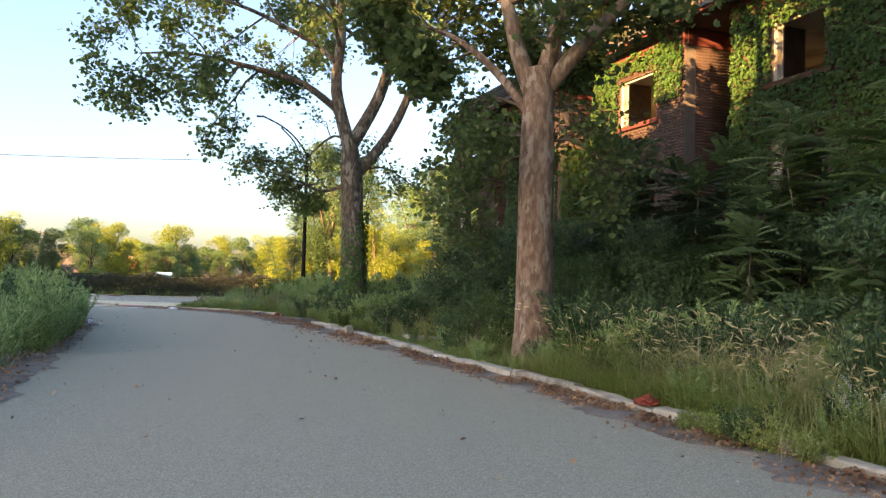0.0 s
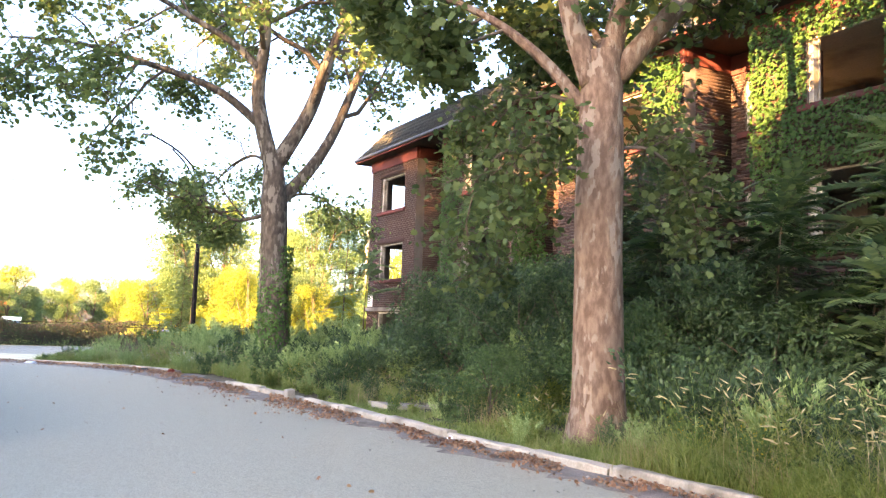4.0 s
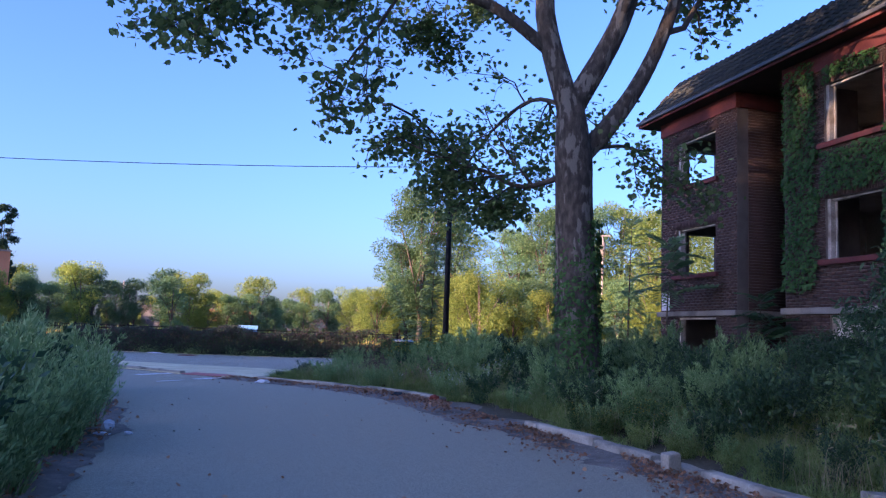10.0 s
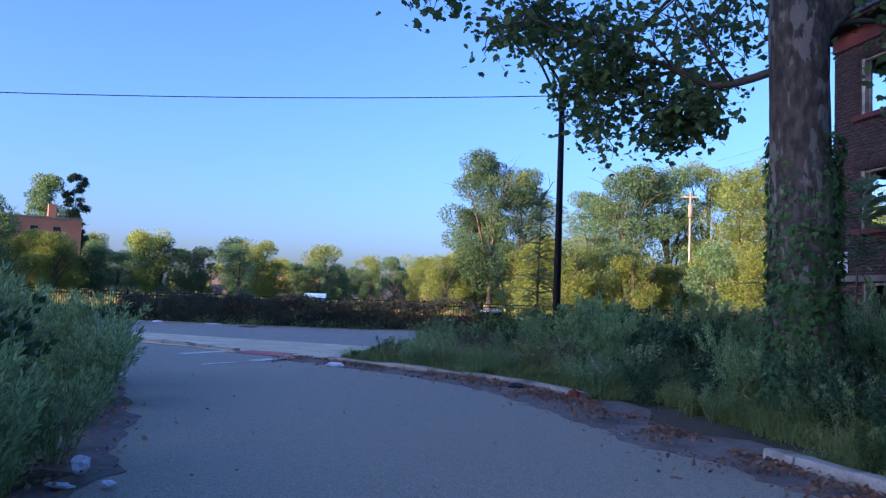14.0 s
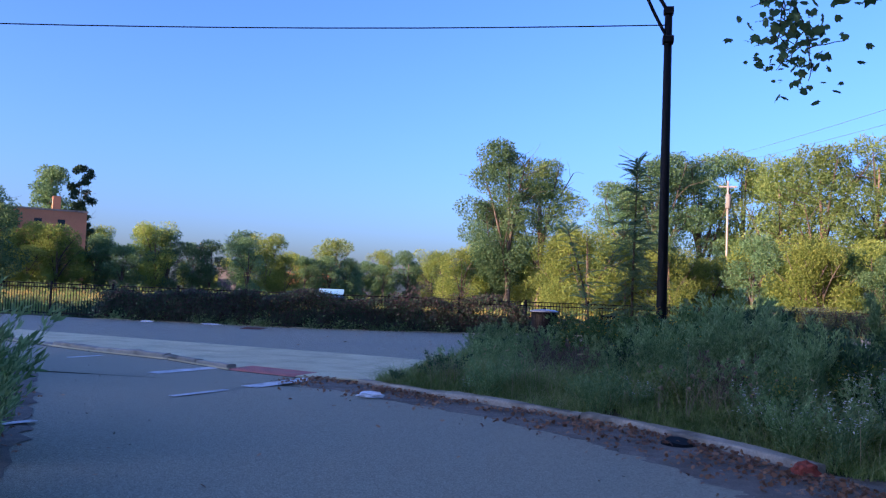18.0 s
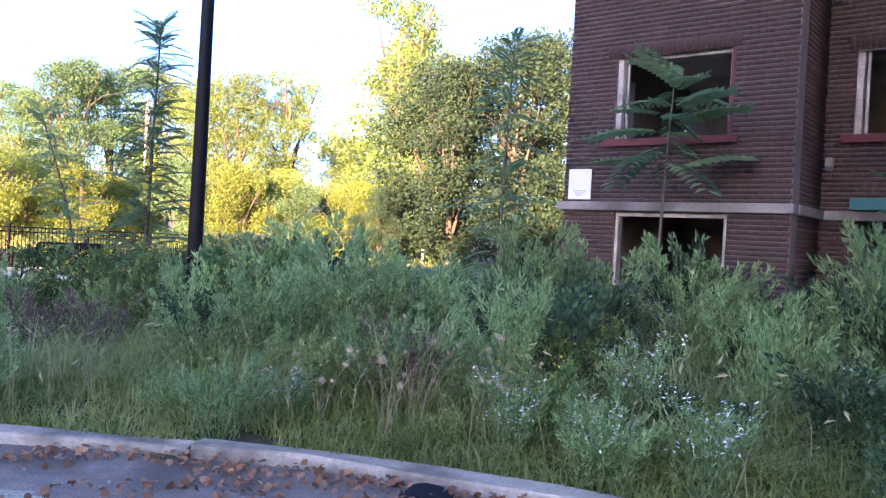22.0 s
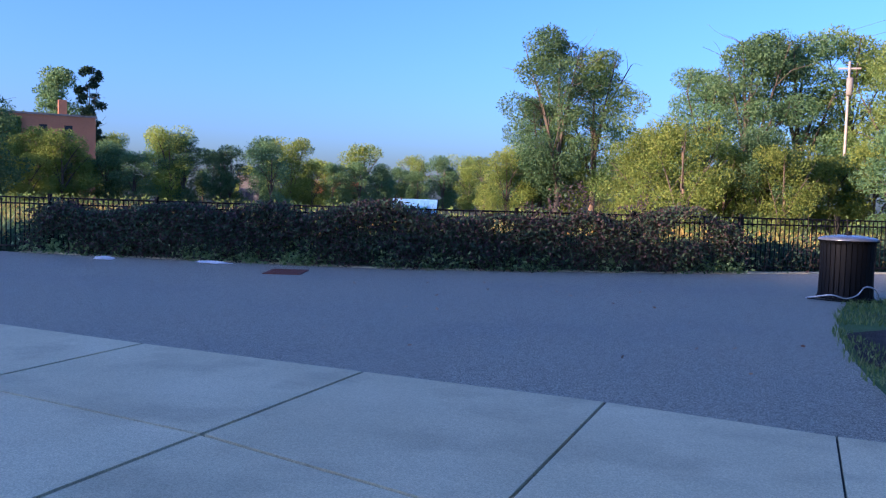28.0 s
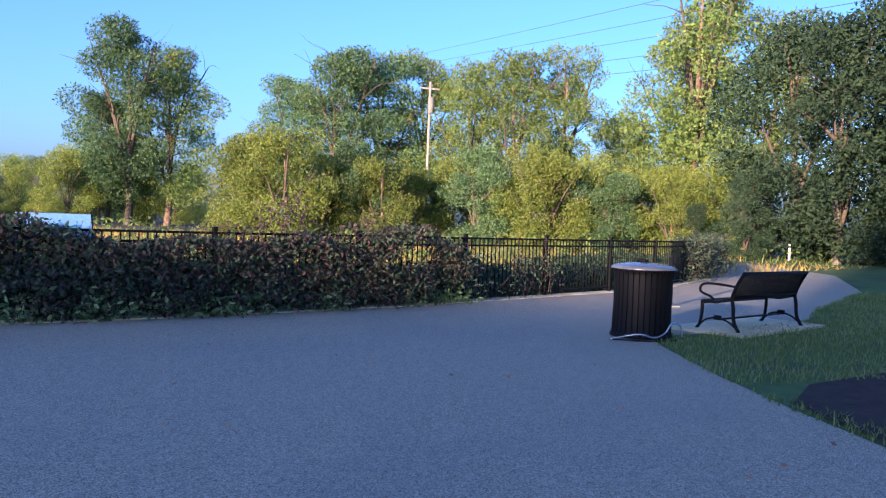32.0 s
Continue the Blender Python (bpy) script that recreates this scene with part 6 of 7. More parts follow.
# ---- lawn, weeds, shrubs and meadow ----
def blade_field(rng, P, height, lean=0.35, width=0.012, curl=0.5):
    """Tapered bent blades: two quads each, as four-cornered faces."""
    n = len(P)
    h = np.asarray(height) * rng.uniform(.55, 1.15, n)
    a = rng.uniform(0, 2 * math.pi, n)
    d = np.stack([np.cos(a), np.sin(a), np.zeros(n)], 1)
    s = np.stack([-np.sin(a), np.cos(a), np.zeros(n)], 1)
    w = width * rng.uniform(.6, 1.4, n)[:, None]
    L = (lean * rng.uniform(.2, 1.6, n) * h)[:, None]
    z = np.array([[0, 0, 1.0]])
    p0, p1, p2 = P, P + d * L * .35 + z * (h * .6)[:, None], P + d * L * (1 + curl) + z * h[:, None]
    V = np.stack([p0 - s * w, p0 + s * w, p1 + s * w * .8, p1 - s * w * .8, p2 + s * w * .12, p2 - s * w * .12], 1).reshape(-1, 3)
    o = np.arange(n)[:, None] * 6
    F = np.concatenate([o + np.array([[0, 1, 2, 3]]), o + np.array([[3, 2, 4, 5]])], 0)
    return V, F


def stuff(name, V, F, mat, label, category):
    return tagged(put(name, fast_mesh(name, V, F, mat)), label, category, kind="stuff")


lawn_out = LAWN_EDGE + [(40, 74), (40, 48), (10, 38), (-5, 34.9), (-9.9, 35.2), (-9.98, 36.0)]
LAWN = grained("lawn", ((0.045, 0.095, 0.024), (0.08, 0.15, 0.04)), 3, 60, .95, .6, stain=(0.05, 0.07, 0.03), stain_scale=.5, size=.03)
sheet("lawn", lawn_out, 0.035, LAWN, "short mown green lawn beside the plaza", "lawn")
MULCH = grained("mulch", ((0.018, 0.014, 0.011), (0.05, 0.038, 0.03)), 6, 50, .95, 1.0, size=.03)
sheet("mulch_bed", [(-9.72, 38.0), (-9.42, 39.7), (-8.6, 40.4), (-7.0, 40.9), (-5.5, 40.0), (-5.5, 36.6), (-9.3, 36.4)], 0.05, MULCH, "dark bark mulch bed in the lawn", "mulch")
rng = np.random.RandomState(41)
P = np.stack([rng.uniform(-9.95, 3, 85000), rng.uniform(36, 52, 85000), np.full(85000, .03)], 1)


def edge_x(y):
    for a, b in zip(LAWN_EDGE, LAWN_EDGE[1:]):
        if a[1] <= y <= b[1]:
            return a[0] + (b[0] - a[0]) * (y - a[1]) / (b[1] - a[1] + 1e-9)
    return 0


ok = np.array([x > edge_x(y) - .04 + .05 * math.sin(y * 40) and not (-9.35 < x < -5.6 and 36.6 < y < 40.5) for x, y, z in P])
V, F = blade_field(rng, P[ok], .07, .5, .006)
stuff("lawn_blades", V, F, GRASS_BLADE, "short green grass blades of the lawn", "grass")


def house_point(s, o):
    p = A_DIR * s + N_DIR * (o - 12.2)
    return p.x, p.y


def house_off(x, y):
    return x * N_DIR.x + y * N_DIR.y + 12.2


# tall grass on the right-hand verge
n = 160000
Y = rng.uniform(1.0, 32.5, n)
KX = np.array([kerb_x(y) for y in Y])
D = rng.exponential(2.2, n)
X = KX + 0.14 + D
H = np.clip(.16 + .22 * D, .12, .75) * (0.7 + .5 * np.array([noise.noise((x * .6, y * .6, 7)) for x, y in zip(X, Y)]))
H *= rng.choice([.6, .8, 1.0, 1.3], n) * 1.0
H *= np.where((Y > 13) & (Y < 22) & (D < 2.4), .45, 1.0) * np.where(Y < 12, 1.25, 1.0)
bare = np.array([noise.noise((x * .8, y * .8, 2)) for x, y in zip(X, Y)])
inside = np.array([house_off(x, y) > .25 for x, y in zip(X, Y)])
near = (Y > 24.5) & (Y < 33)
H *= np.where(near, .8, 1.0)
H *= np.where(np.minimum(np.hypot(X - .1, Y - 17.5), np.hypot(X + 2.2, Y - 28.2)) < .9, .35, 1.0)
ok = inside & ((Y < 30.4) | (X > -9.85)) & (H > .05) & (bare > np.where(near, -.45, -.32)) & ~((Y > 22.6) & (Y < 26.3) & (D < .5))
P = np.stack([X, Y, np.array([ground_z(x, y) for x, y in zip(X, Y)]) - .02], 1)[ok]
V, F = blade_field(rng, P, H[ok], .8, .0046, .8)
n = 42000
P = np.stack([rng.uniform(-10.1, -4.5, n), rng.uniform(30.0, 37.0, n), np.zeros(n)], 1)
ok = np.array([x > (-9.85 if y > 31.2 else kerb_x(y) + .2) and noise.noise((x * .9, y * .9, 13)) > -.2 for x, y, z in P])
P = P[ok]
H2 = np.array([.20 + .22 * noise.noise((x * 1.3, y * 1.3, 17)) for x, y, z in P])
V, F = blend([(V, F), blade_field(rng, P, np.clip(H2, .08, .45), .9, .0046, .8)])
stuff("verge_grass", V, F, GRASS_BLADE, "tall unmown green grass on the verge", "grass")
# dry stalks with seed heads
spots_ = [(rng.uniform(2.6, 6.0), rng.uniform(6.2, 11.5)) for k in range(750)] + [(kerb_x(y) + rng.uniform(.4, 2.5), y) for y in rng.uniform(12, 31, 500)]
P = np.array([(x, y, .05) for x, y in spots_])
V1, F1 = blade_field(rng, P, np.concatenate([np.full(750, .85), np.full(500, .6)]), .6, .0026)
tips_ = V1.reshape(-1, 6, 3)[:, 4]
V, F = blend([(V1, F1), leaves(rng, tips_, .075, np.array([(0, 0, 0), (.1, .4, .03), (0, 1, -.2), (-.1, .4, .03)]), (0, 0, .2), .9)])
stuff("dry_stalks", V, F, STRAW, "straw-coloured seed stalks in the tall grass", "grass")


# tall arching grass on the bank by the start of the walk, with nodding foxtails
n = 15000
Y = rng.uniform(4.2, 11.6, n)
D = .22 + np.abs(rng.normal(0, 1.5, n))
P = np.stack([[kerb_x(y) for y in Y] + D, Y, np.full(n, .04)], 1)
H = np.clip(.30 + .28 * D, .3, .85) * np.array([.75 + .7 * abs(noise.noise((x * 1.1, y * 1.1, 3))) for x, y, z in P])
V, F = blade_field(rng, P, H, .75, .0052, .9)
stuff("bank_grass", V, F, GRASS_BLADE, "long arching green grass blades beside the kerb", "grass")
P = np.array([(kerb_x(y) + .35 + abs(rng.normal(0, 1.2)), y, .05) for y in rng.uniform(5.2, 11.4, 420)])
V1, F1 = blade_field(rng, P, np.full(420, .92), .55, .0022, .6)
tip = V1.reshape(-1, 6, 3)[:, 4]
T = unit((tip - P) * np.array([1, 1, .25]) + rng.normal(0, .1, P.shape))
N = unit(np.cross(T, rng.normal(0, 1, P.shape)))
FOXTAIL = np.array([[(-.05, 0, 0), (.05, 0, 0), (.075, .5, .05), (-.075, .5, .05)], [(-.075, .5, .05), (.075, .5, .05), (.02, 1, -.12), (-.02, 1, -.12)]])
sets = [(V1, F1)]
for turn in (0, 1):
    R = np.stack([np.cross(T, N), T, N], axis=2) if turn == 0 else np.stack([N, T, np.cross(N, T)], axis=2)
    sets += [leaves(rng, tip, .095, q, R=R, vary=0) for q in FOXTAIL]
V, F = blend(sets)
stuff("foxtails", V, F, STRAW, "nodding pale foxtail heads over the tall grass", "grass")


# pale dry tufts close by the kerb
P, H = [], []
for tx, ty, n_, hh in ((-8.95, 30.5, 60, .55), (-8.35, 30.35, 70, .5), (-5.7, 28.75, 110, .7), (-6.45, 29.35, 70, .5), (-5.2, 28.2, 80, .6), (-7.6, 30.2, 50, .6), (-9.5, 31.0, 40, .45), (-3.6, 27.0, 60, .55), (-1.9, 21.2, 70, .5), (-0.9, 18.2, 80, .45),
                       (0.6, 14.8, 90, .45), (1.4, 11.6, 110, .5), (2.6, 9.2, 160, .7), (3.4, 8.0, 160, .8), (2.0, 10.4, 90, .5)):
    for k in range(n_):
        P.append((tx + rng.normal(0, .16), ty + rng.normal(0, .14), .06))
        H.append(hh)
V, F = blade_field(rng, np.array(P), np.array(H), .9, .0022, .9)
stuff("dry_tufts", V, F, STRAW, "pale dry grass tufts beside the kerb", "grass")


# weed plants: a few models, then copies
def weed_model(name, seed, height, radius, mat, label, stems, per, leaf, shape=DIAMOND, extra=None, feather=True):
    rng = np.random.RandomState(seed)
    t = thing(name, pose(0, 0, -500), label, "weed")
    P, br = [], []
    for k in range(stems):
        a, r = rng.uniform(0, 2 * math.pi), radius * rng.uniform(.05, .55)
        h = height * rng.uniform(.55, 1.0)
        b = Vector((math.cos(a) * r * .5, math.sin(a) * r * .5, 0))
        e = Vector((math.cos(a) * (r + radius * .6 * rng.random()), math.sin(a) * (r + radius * .6 * rng.random()), h))
        pts = [b, b.lerp(e, .5) + Vector((0, 0, h * .12)), e]
        pts = smooth_path(pts, 4)
        br.append((pts[::4], [.006, .004, .002], 0))
        for j in range(per):
            u = rng.random() ** .7
            i = min(int(u * 8), 7)
            q = pts[i].lerp(pts[i + 1], u * 8 - i)
            s = (.010 + .062 * (1 - u * .85) * (height / 1.3)) if shape is SLIM else (.025 + .085 * (1 - u * .75) * (height / 1.3))
            P.append((q.x + rng.normal(0, s), q.y + rng.normal(0, s), max(.02, q.z + rng.normal(0, s * .6))))
    P = np.array(P)
    out = unit(P * np.array([1, 1, .25]) + np.array([0, 0, .3]))
    T = unit(out + np.array([0, 0, .45]) + rng.normal(0, .6, P.shape))
    N = unit(np.cross(T, rng.normal(0, 1, P.shape)))
    R = np.stack([np.cross(T, N), T, N], axis=2)
    V, F = leaves(rng, P, leaf, shape, R=R)
    tagged(put("stem", wood_mesh("stem", br, WEED_LEAF, 0, (3, 3, 3, 3)), t), kind="stuff")
    put("foliage", fast_mesh("foliage", V, F, mat), t)
    if extra:
        m2, n2, s2, name2 = extra
        pick = P[rng.choice(len(P), n2)] + np.array([0, 0, .12 * height])
        pick = pick[pick[:, 2] > height * .5]
        V, F = leaves(rng, pick, s2, DIAMOND, (0, 0, 1), .4)
        tagged(put(name2, fast_mesh(name2, V, F, m2), t), kind="stuff")
    return t


WIDE = np.array([(0, 0, 0), (.27, .42, .05), (0, 1, -.06), (-.27, .42, .05)])
SLIM = np.array([(0, 0, 0), (.13, .4, .03), (0, 1, -.05), (-.13, .4, .03)])
PETAL = material("white_petal", (.7, .7, .66), .7)
YELLOW = material("yellow_petal", (.6, .42, .03), .7)
weeds = [weed_model("weed", 51, 1.45, .75, WEED_LEAF, "tall feathery grey-green mugwort weed", 24, 116, .080, SLIM),
         weed_model("weed", 52, 1.15, .7, WEED_LEAF, "feathery grey-green weed on the verge", 23, 100, .070, SLIM),
         weed_model("weed", 53, 1.2, .65, DARK_LEAF, "leafy dark green weed on the verge", 20, 110, .066, WIDE),
         weed_model("weed", 54, .75, .6, GRASS_BLADE, "low bright green leafy weed by the kerb", 36, 56, .055, WIDE),
         weed_model("weed", 55, 1.0, .6, WEED_LEAF, "weed with small white flower heads", 18, 84, .062, SLIM, (PETAL, 300, .038, "flower")),
         weed_model("weed", 56, .9, .5, WITHERED, "withered brown weed among green ones", 22, 40, .07, SLIM),
         weed_model("weed", 57, 1.3, .6, YOUNG_LEAF, "weed with small yellow flowers", 24, 55, .075, WIDE, (YELLOW, 240, .05, "flower"))]
prng = random.Random(12)


def sow(spots, group):
    for k, x, y, s in spots:
        o = copy_thing(weeds[k], pose(x, y, ground_z(x, y) - .03, 0, 0, prng.uniform(0, 360)) @ Matrix.Diagonal((s * prng.uniform(.85, 1.2), s * prng.uniform(.85, 1.2), s, 1)))
        tagged(o, group=group)


def sow_joined(spots, label, thin=True):
    """Plants too far or too many to tell apart, joined by kind."""
    t = thing("roadside_weeds", pose(0, 0, 0), label, "weeds", kind="stuff")
    for kind in range(len(weeds)):
        for ch in weeds[kind].children:
            me = ch.data
            v = np.zeros(len(me.vertices) * 3, np.float32)
            me.vertices.foreach_get("co", v)
            v = v.reshape(-1, 3)
            k = me.polygons[0].loop_total
            f = np.zeros(len(me.loops), np.int32)
            me.loops.foreach_get("vertex_index", f)
            f = f.reshape(-1, k)
            if thin and len(f) > 1500:  # far plants bear fewer, larger leaves
                q4 = v[f][::2]
                c4 = q4[:, :1]
                v, f = (c4 + (q4 - c4) * 1.35).reshape(-1, 3), np.arange(len(q4) * k).reshape(-1, k)
            sets = []
            for kk, x, y, s in spots:
                if kk == kind:
                    M = np.array(pose(0, 0, 0, 0, 0, (x * 997 + y * 31) % 360))[:3, :3] * s
                    sets.append((v @ M.T + np.array([x, y, ground_z(x, y) - .03]), f))
            if sets:
                V, F = blend(sets)
                tagged(put("weed_mass", fast_mesh("weed_mass", V, F, me.materials[0]), t), kind="stuff")


spots = []
# corner by the lamp pole, seen close by
for k in range(250):
    y = prng.uniform(25.0, 36.2)
    x = prng.uniform(-10.0, 1.5)
    kx = kerb_x(y) if y < 31 else -10.1
    d = x - kx if y < 31 else min(x + 10.2, 2.0)
    if y < 31.2:
        d = min((Vector((x, y, 0)) - p).length for p in KERB_LINE) if x > kx else -1
    if d < .28 or house_off(x, y) < .5 or (y > 30.8 and x < -9.45) or (y > 35.2 and x < -8.8):
        continue
    s = min(1.0, .38 + .24 * d) * prng.uniform(.75, 1.15) * (1.0 + .55 * noise.noise((x * .55, y * .55, 5)))
    if x < -6.8 and y > 30.2:
        s *= .55
    s *= prng.choice((.55, .8, 1.0, 1.0, 1.22))
    if y < 29.6 and x > -4.5:
        s *= .72
    kind = prng.choice((0, 0, 0, 1, 1, 2, 2, 3 if d < 1.5 else 6, 4 if prng.random() < .4 else 1))
    if d < 1.2:
        kind = prng.choice((3, 3, 1, 4, 2))
    spots.append((kind, x, y, s))
spots += [(0, -9.3, 35.9, .6), (1, -9.0, 36.3, .65), (1, -9.4, 36.5, .5), (0, -8.8, 35.6, .7), (3, -9.45, 31.9, .55), (3, -9.45, 32.5, .5), (3, -9.4, 31.35, .5), (1, -9.4, 33.1, .5), (3, -9.4, 33.8, .5), (2, -9.1, 31.0, .5), (3, -9.5, 32.0, .5), (3, -9.4, 32.7, .55), (3, -9.2, 33.4, .5), (1, -8.9, 34.2, .6), (1, -9.0, 34.7, .55), (3, -9.6, 31.6, .45), (3, -8.9, 32.4, .5), (1, -8.6, 34.6, .65), (5, -7.7, 32.6, .9), (5, -7.2, 32.3, .9),
          (5, -5.6, 29.0, .8), *[(prng.choice((0, 1, 1, 2)), prng.uniform(-9.4, -6.4), prng.uniform(34.8, 36.6), prng.uniform(.5, .72)) for k_ in range(16)], (1, -9.2, 35.25, .6), (0, -8.9, 35.35, .5), (1, -8.8, 35.0, .55), (5, -7.9, 32.0, .7), (5, -7.4, 32.9, .8), (4, -2.9, 27.2, .6), (4, -3.3, 29.6, .7), (4, -3.6, 29.9, .75), (6, -6.9, 34.0, .95), (6, -7.3, 34.4, .9), (6, -6.6, 33.4, .9), (4, -2.7, 28.4, .8), (4, -4.3, 27.9, .7), (4, -2.2, 27.7, .85), (4, -1.8, 29.9, .7)]
# verge between the two trees
for k in range(115):
    y = prng.uniform(15.5, 26.5)
    x = kerb_x(y) + .5 + abs(prng.gauss(0, 2.4))
    if house_off(x, y) < .5:
        continue
    d = x - kerb_x(y)
    if y < 21 and d < 2.2:
        continue
    spots.append((prng.choice((1, 1, 2, 3, 0)), x, y, min(1.0, .35 + .2 * d) * prng.uniform(.8, 1.1)))
for k in range(75):
    y = prng.uniform(2.0, 14.5)
    x = kerb_x(y) + .9 + abs(prng.gauss(0, 2.6))
    if house_off(x, y) < .5 or math.dist((x, y), (1.5, 13.2)) < .8:
        continue
    spots.append((prng.choice((3, 3, 2, 2, 1)), x, y, prng.uniform(.6, 1.05)))
spots += [(3, 2.55, 7.3, .5), (3, 2.75, 6.8, .55), (3, 2.95, 6.4, .5), (2, 2.6, 7.0, .4), (3, 2.4, 7.7, .4), (4, 3.6, 6.9, .6), (4, 3.85, 7.2, .6), (4, 3.5, 6.6, .5)]
for k in range(85):  # low leafy weeds close along the kerb
    y = prng.uniform(3.0, 29.8)
    x = kerb_x(y) + prng.uniform(.35, 1.1)
    if not 22.5 < y < 27:
        spots.append((prng.choice((3, 3, 2, 1, 6)), x, y, prng.uniform(.25, .5)))
spots = [p for p in spots if min(math.dist(p[1:3], c_) for c_ in ((-0.15, 17.65), (0.5, 17.5), (-.6, 17.3), (0.75, 19.9), (0.95, 20.6))) > .8 and math.dist(p[1:3], (-2.2, 28.2)) > .95 and math.dist(p[1:3], (-2.3, 28.5)) > .7]
spots.sort(key=lambda p: min(math.dist(p[1:3], (-9.0, 25.5)), math.dist(p[1:3], (-11.0, 29.0))))
sow(spots[:295], "weeds on the verge")
sow_joined(spots[295:], "mixed green weeds along the verge", False)
spots = []
for k in range(125):
    y = prng.uniform(4.0, 31.0)
    x = left_x(y) - .55 - abs(prng.gauss(0, 1.6)) + (.3 if 20 < y < 25 else 0)
    if y > 26:
        x -= .8
    spots.append((prng.choice((0, 0, 1, 1, 2, 3)), x, y, prng.choice((.4, .6, .8, 1.0, 1.08)) * prng.uniform(.85, 1.05) * (1.0 if y > 12 else .8)))
for k in range(30):
    x = prng.uniform(-34, -17.5)
    spots.append((prng.choice((0, 1)), x, 29.5 - .22 * (x + 16) - abs(prng.gauss(0, 1.2)), prng.uniform(.7, 1.0)))
for k in range(40):
    y = prng.uniform(13, 26)
    spots.append((prng.choice((0, 1, 1)), left_x(y) - .3 - abs(prng.gauss(0, .25)), y, prng.uniform(.35, .9)))
sow_joined(spots, "feathery grey-green weeds crowding the roadside")
for m_ in weeds:
    discard(m_)


# wild carrot gone to seed: thin arching stalks with dry curled heads
def wild_carrot(x, y, height, seed):
    r = random.Random(seed)
    t = thing("wild_carrot", pose(x, y, .05), "dry wild carrot with arching pale stalks and curled seed heads", "weed")
    for k in range(6):
        a, l = r.uniform(0, 6.28), height * r.uniform(.55, 1.1)
        d = Vector((math.cos(a), math.sin(a), 0)) * l * r.uniform(.15, .55)
        pts = smooth_path([(0, 0, 0), d * .35 + Vector((0, 0, l * .6)), d + Vector((0, 0, l))], 4)
        st = tube("stalk", pts, list(np.linspace(.0034, .0018, len(pts))), DRY_STEM, t, "", 4)
        bm = bmesh.new()
        bmesh.ops.create_icosphere(bm, subdivisions=2, radius=r.uniform(.010, .026))
        for v in bm.verts:
            v.co = v.co * (1 + .35 * noise.noise(v.co * 60)) + pts[-1]
        part("seed_head", bm, DRY_STEM, st)


DRY_STEM = grained("dry_stem", ((0.22, 0.175, 0.105), (0.34, 0.28, 0.175)), 20, 90, .9, .2)
for x_, y_, h_, k_ in ((-6.05, 28.3, .8, 1), (-5.75, 28.45, .7, 2), (-5.4, 28.0, .75, 3), (-6.3, 28.75, .6, 4), (-3.2, 26.2, .6, 5), (3.4, 8.6, .9, 6)):
    wild_carrot(x_, y_, h_, k_)


# shrubs: woody, leafy masses before the house
def shrub_model(seed, height, radius, mat, label, leaf, count, shape=OVAL, clumps=22):
    t = tree_model("shrub", seed, height, radius, mat, label, leaf, count, .05, .04, clumps, shape, .35)
    return tagged(t, category="shrub")


shrubs = [shrub_model(61, 3.6, 1.9, DARK_LEAF, "big dark green shrub against the brick house", .095, 15000, DROP, 44),
          shrub_model(62, 2.6, 1.7, DARK_LEAF, "dense dark green shrub by the house", .09, 13500, DROP, 40),
          shrub_model(63, 2.2, 1.5, HEDGE_LEAF, "mid-green leafy shrub by the verge", .085, 9500, DROP, 36)]
spots = []
for k, s, o, sc in [(0, -21.6, 2.2, .85), (0, -20.2, 2.4, 1.0), (0, -18.6, 3.0, 1.05), (0, -17.2, 2.0, 1.15), (0, -15.6, 2.8, 1.15), (1, -21.0, 4.0, .85), (1, -19.4, 4.8, .9), (1, -17.6, 5.0, .95), (1, -16.0, 4.6, 1.0),
                    (0, -13.9, 2.2, .9), (1, -12.4, 3.6, 1.0), (2, -12.9, 5.0, .85), (2, -11.2, 4.0, .95), (1, -10.2, 2.4, 1.0), (2, -9.3, 4.4, .9), (1, -7.6, 3.0, 1.1), (2, -6.2, 4.4, 1.0), (1, -27.9, .9, .62), (1, -22.4, 2.4, .75), (2, -26.6, 2.6, .4),
                    (1, -29.2, .8, .4), (1, -23.6, 1.2, .62), (0, -14.6, 4.2, .8), (2, -14.2, 6.3, .6), (2, -8.0, 5.8, .8), (1, -5.0, 2.0, 1.3), (0, -3.2, 2.5, 1.3)]:
    x, y = house_point(s, o)
    if y < 11.6 and x < 5.6:
        x, y = house_point(s, o * .5)
    spots.append((k, x, y, sc * (.66 if s < -19.3 else .70 if o < 3.5 and s < -15 else .92), 0.05))
plant_out(shrubs, spots, "shrubs before the house", 4)
for m_ in shrubs:
    discard(m_)


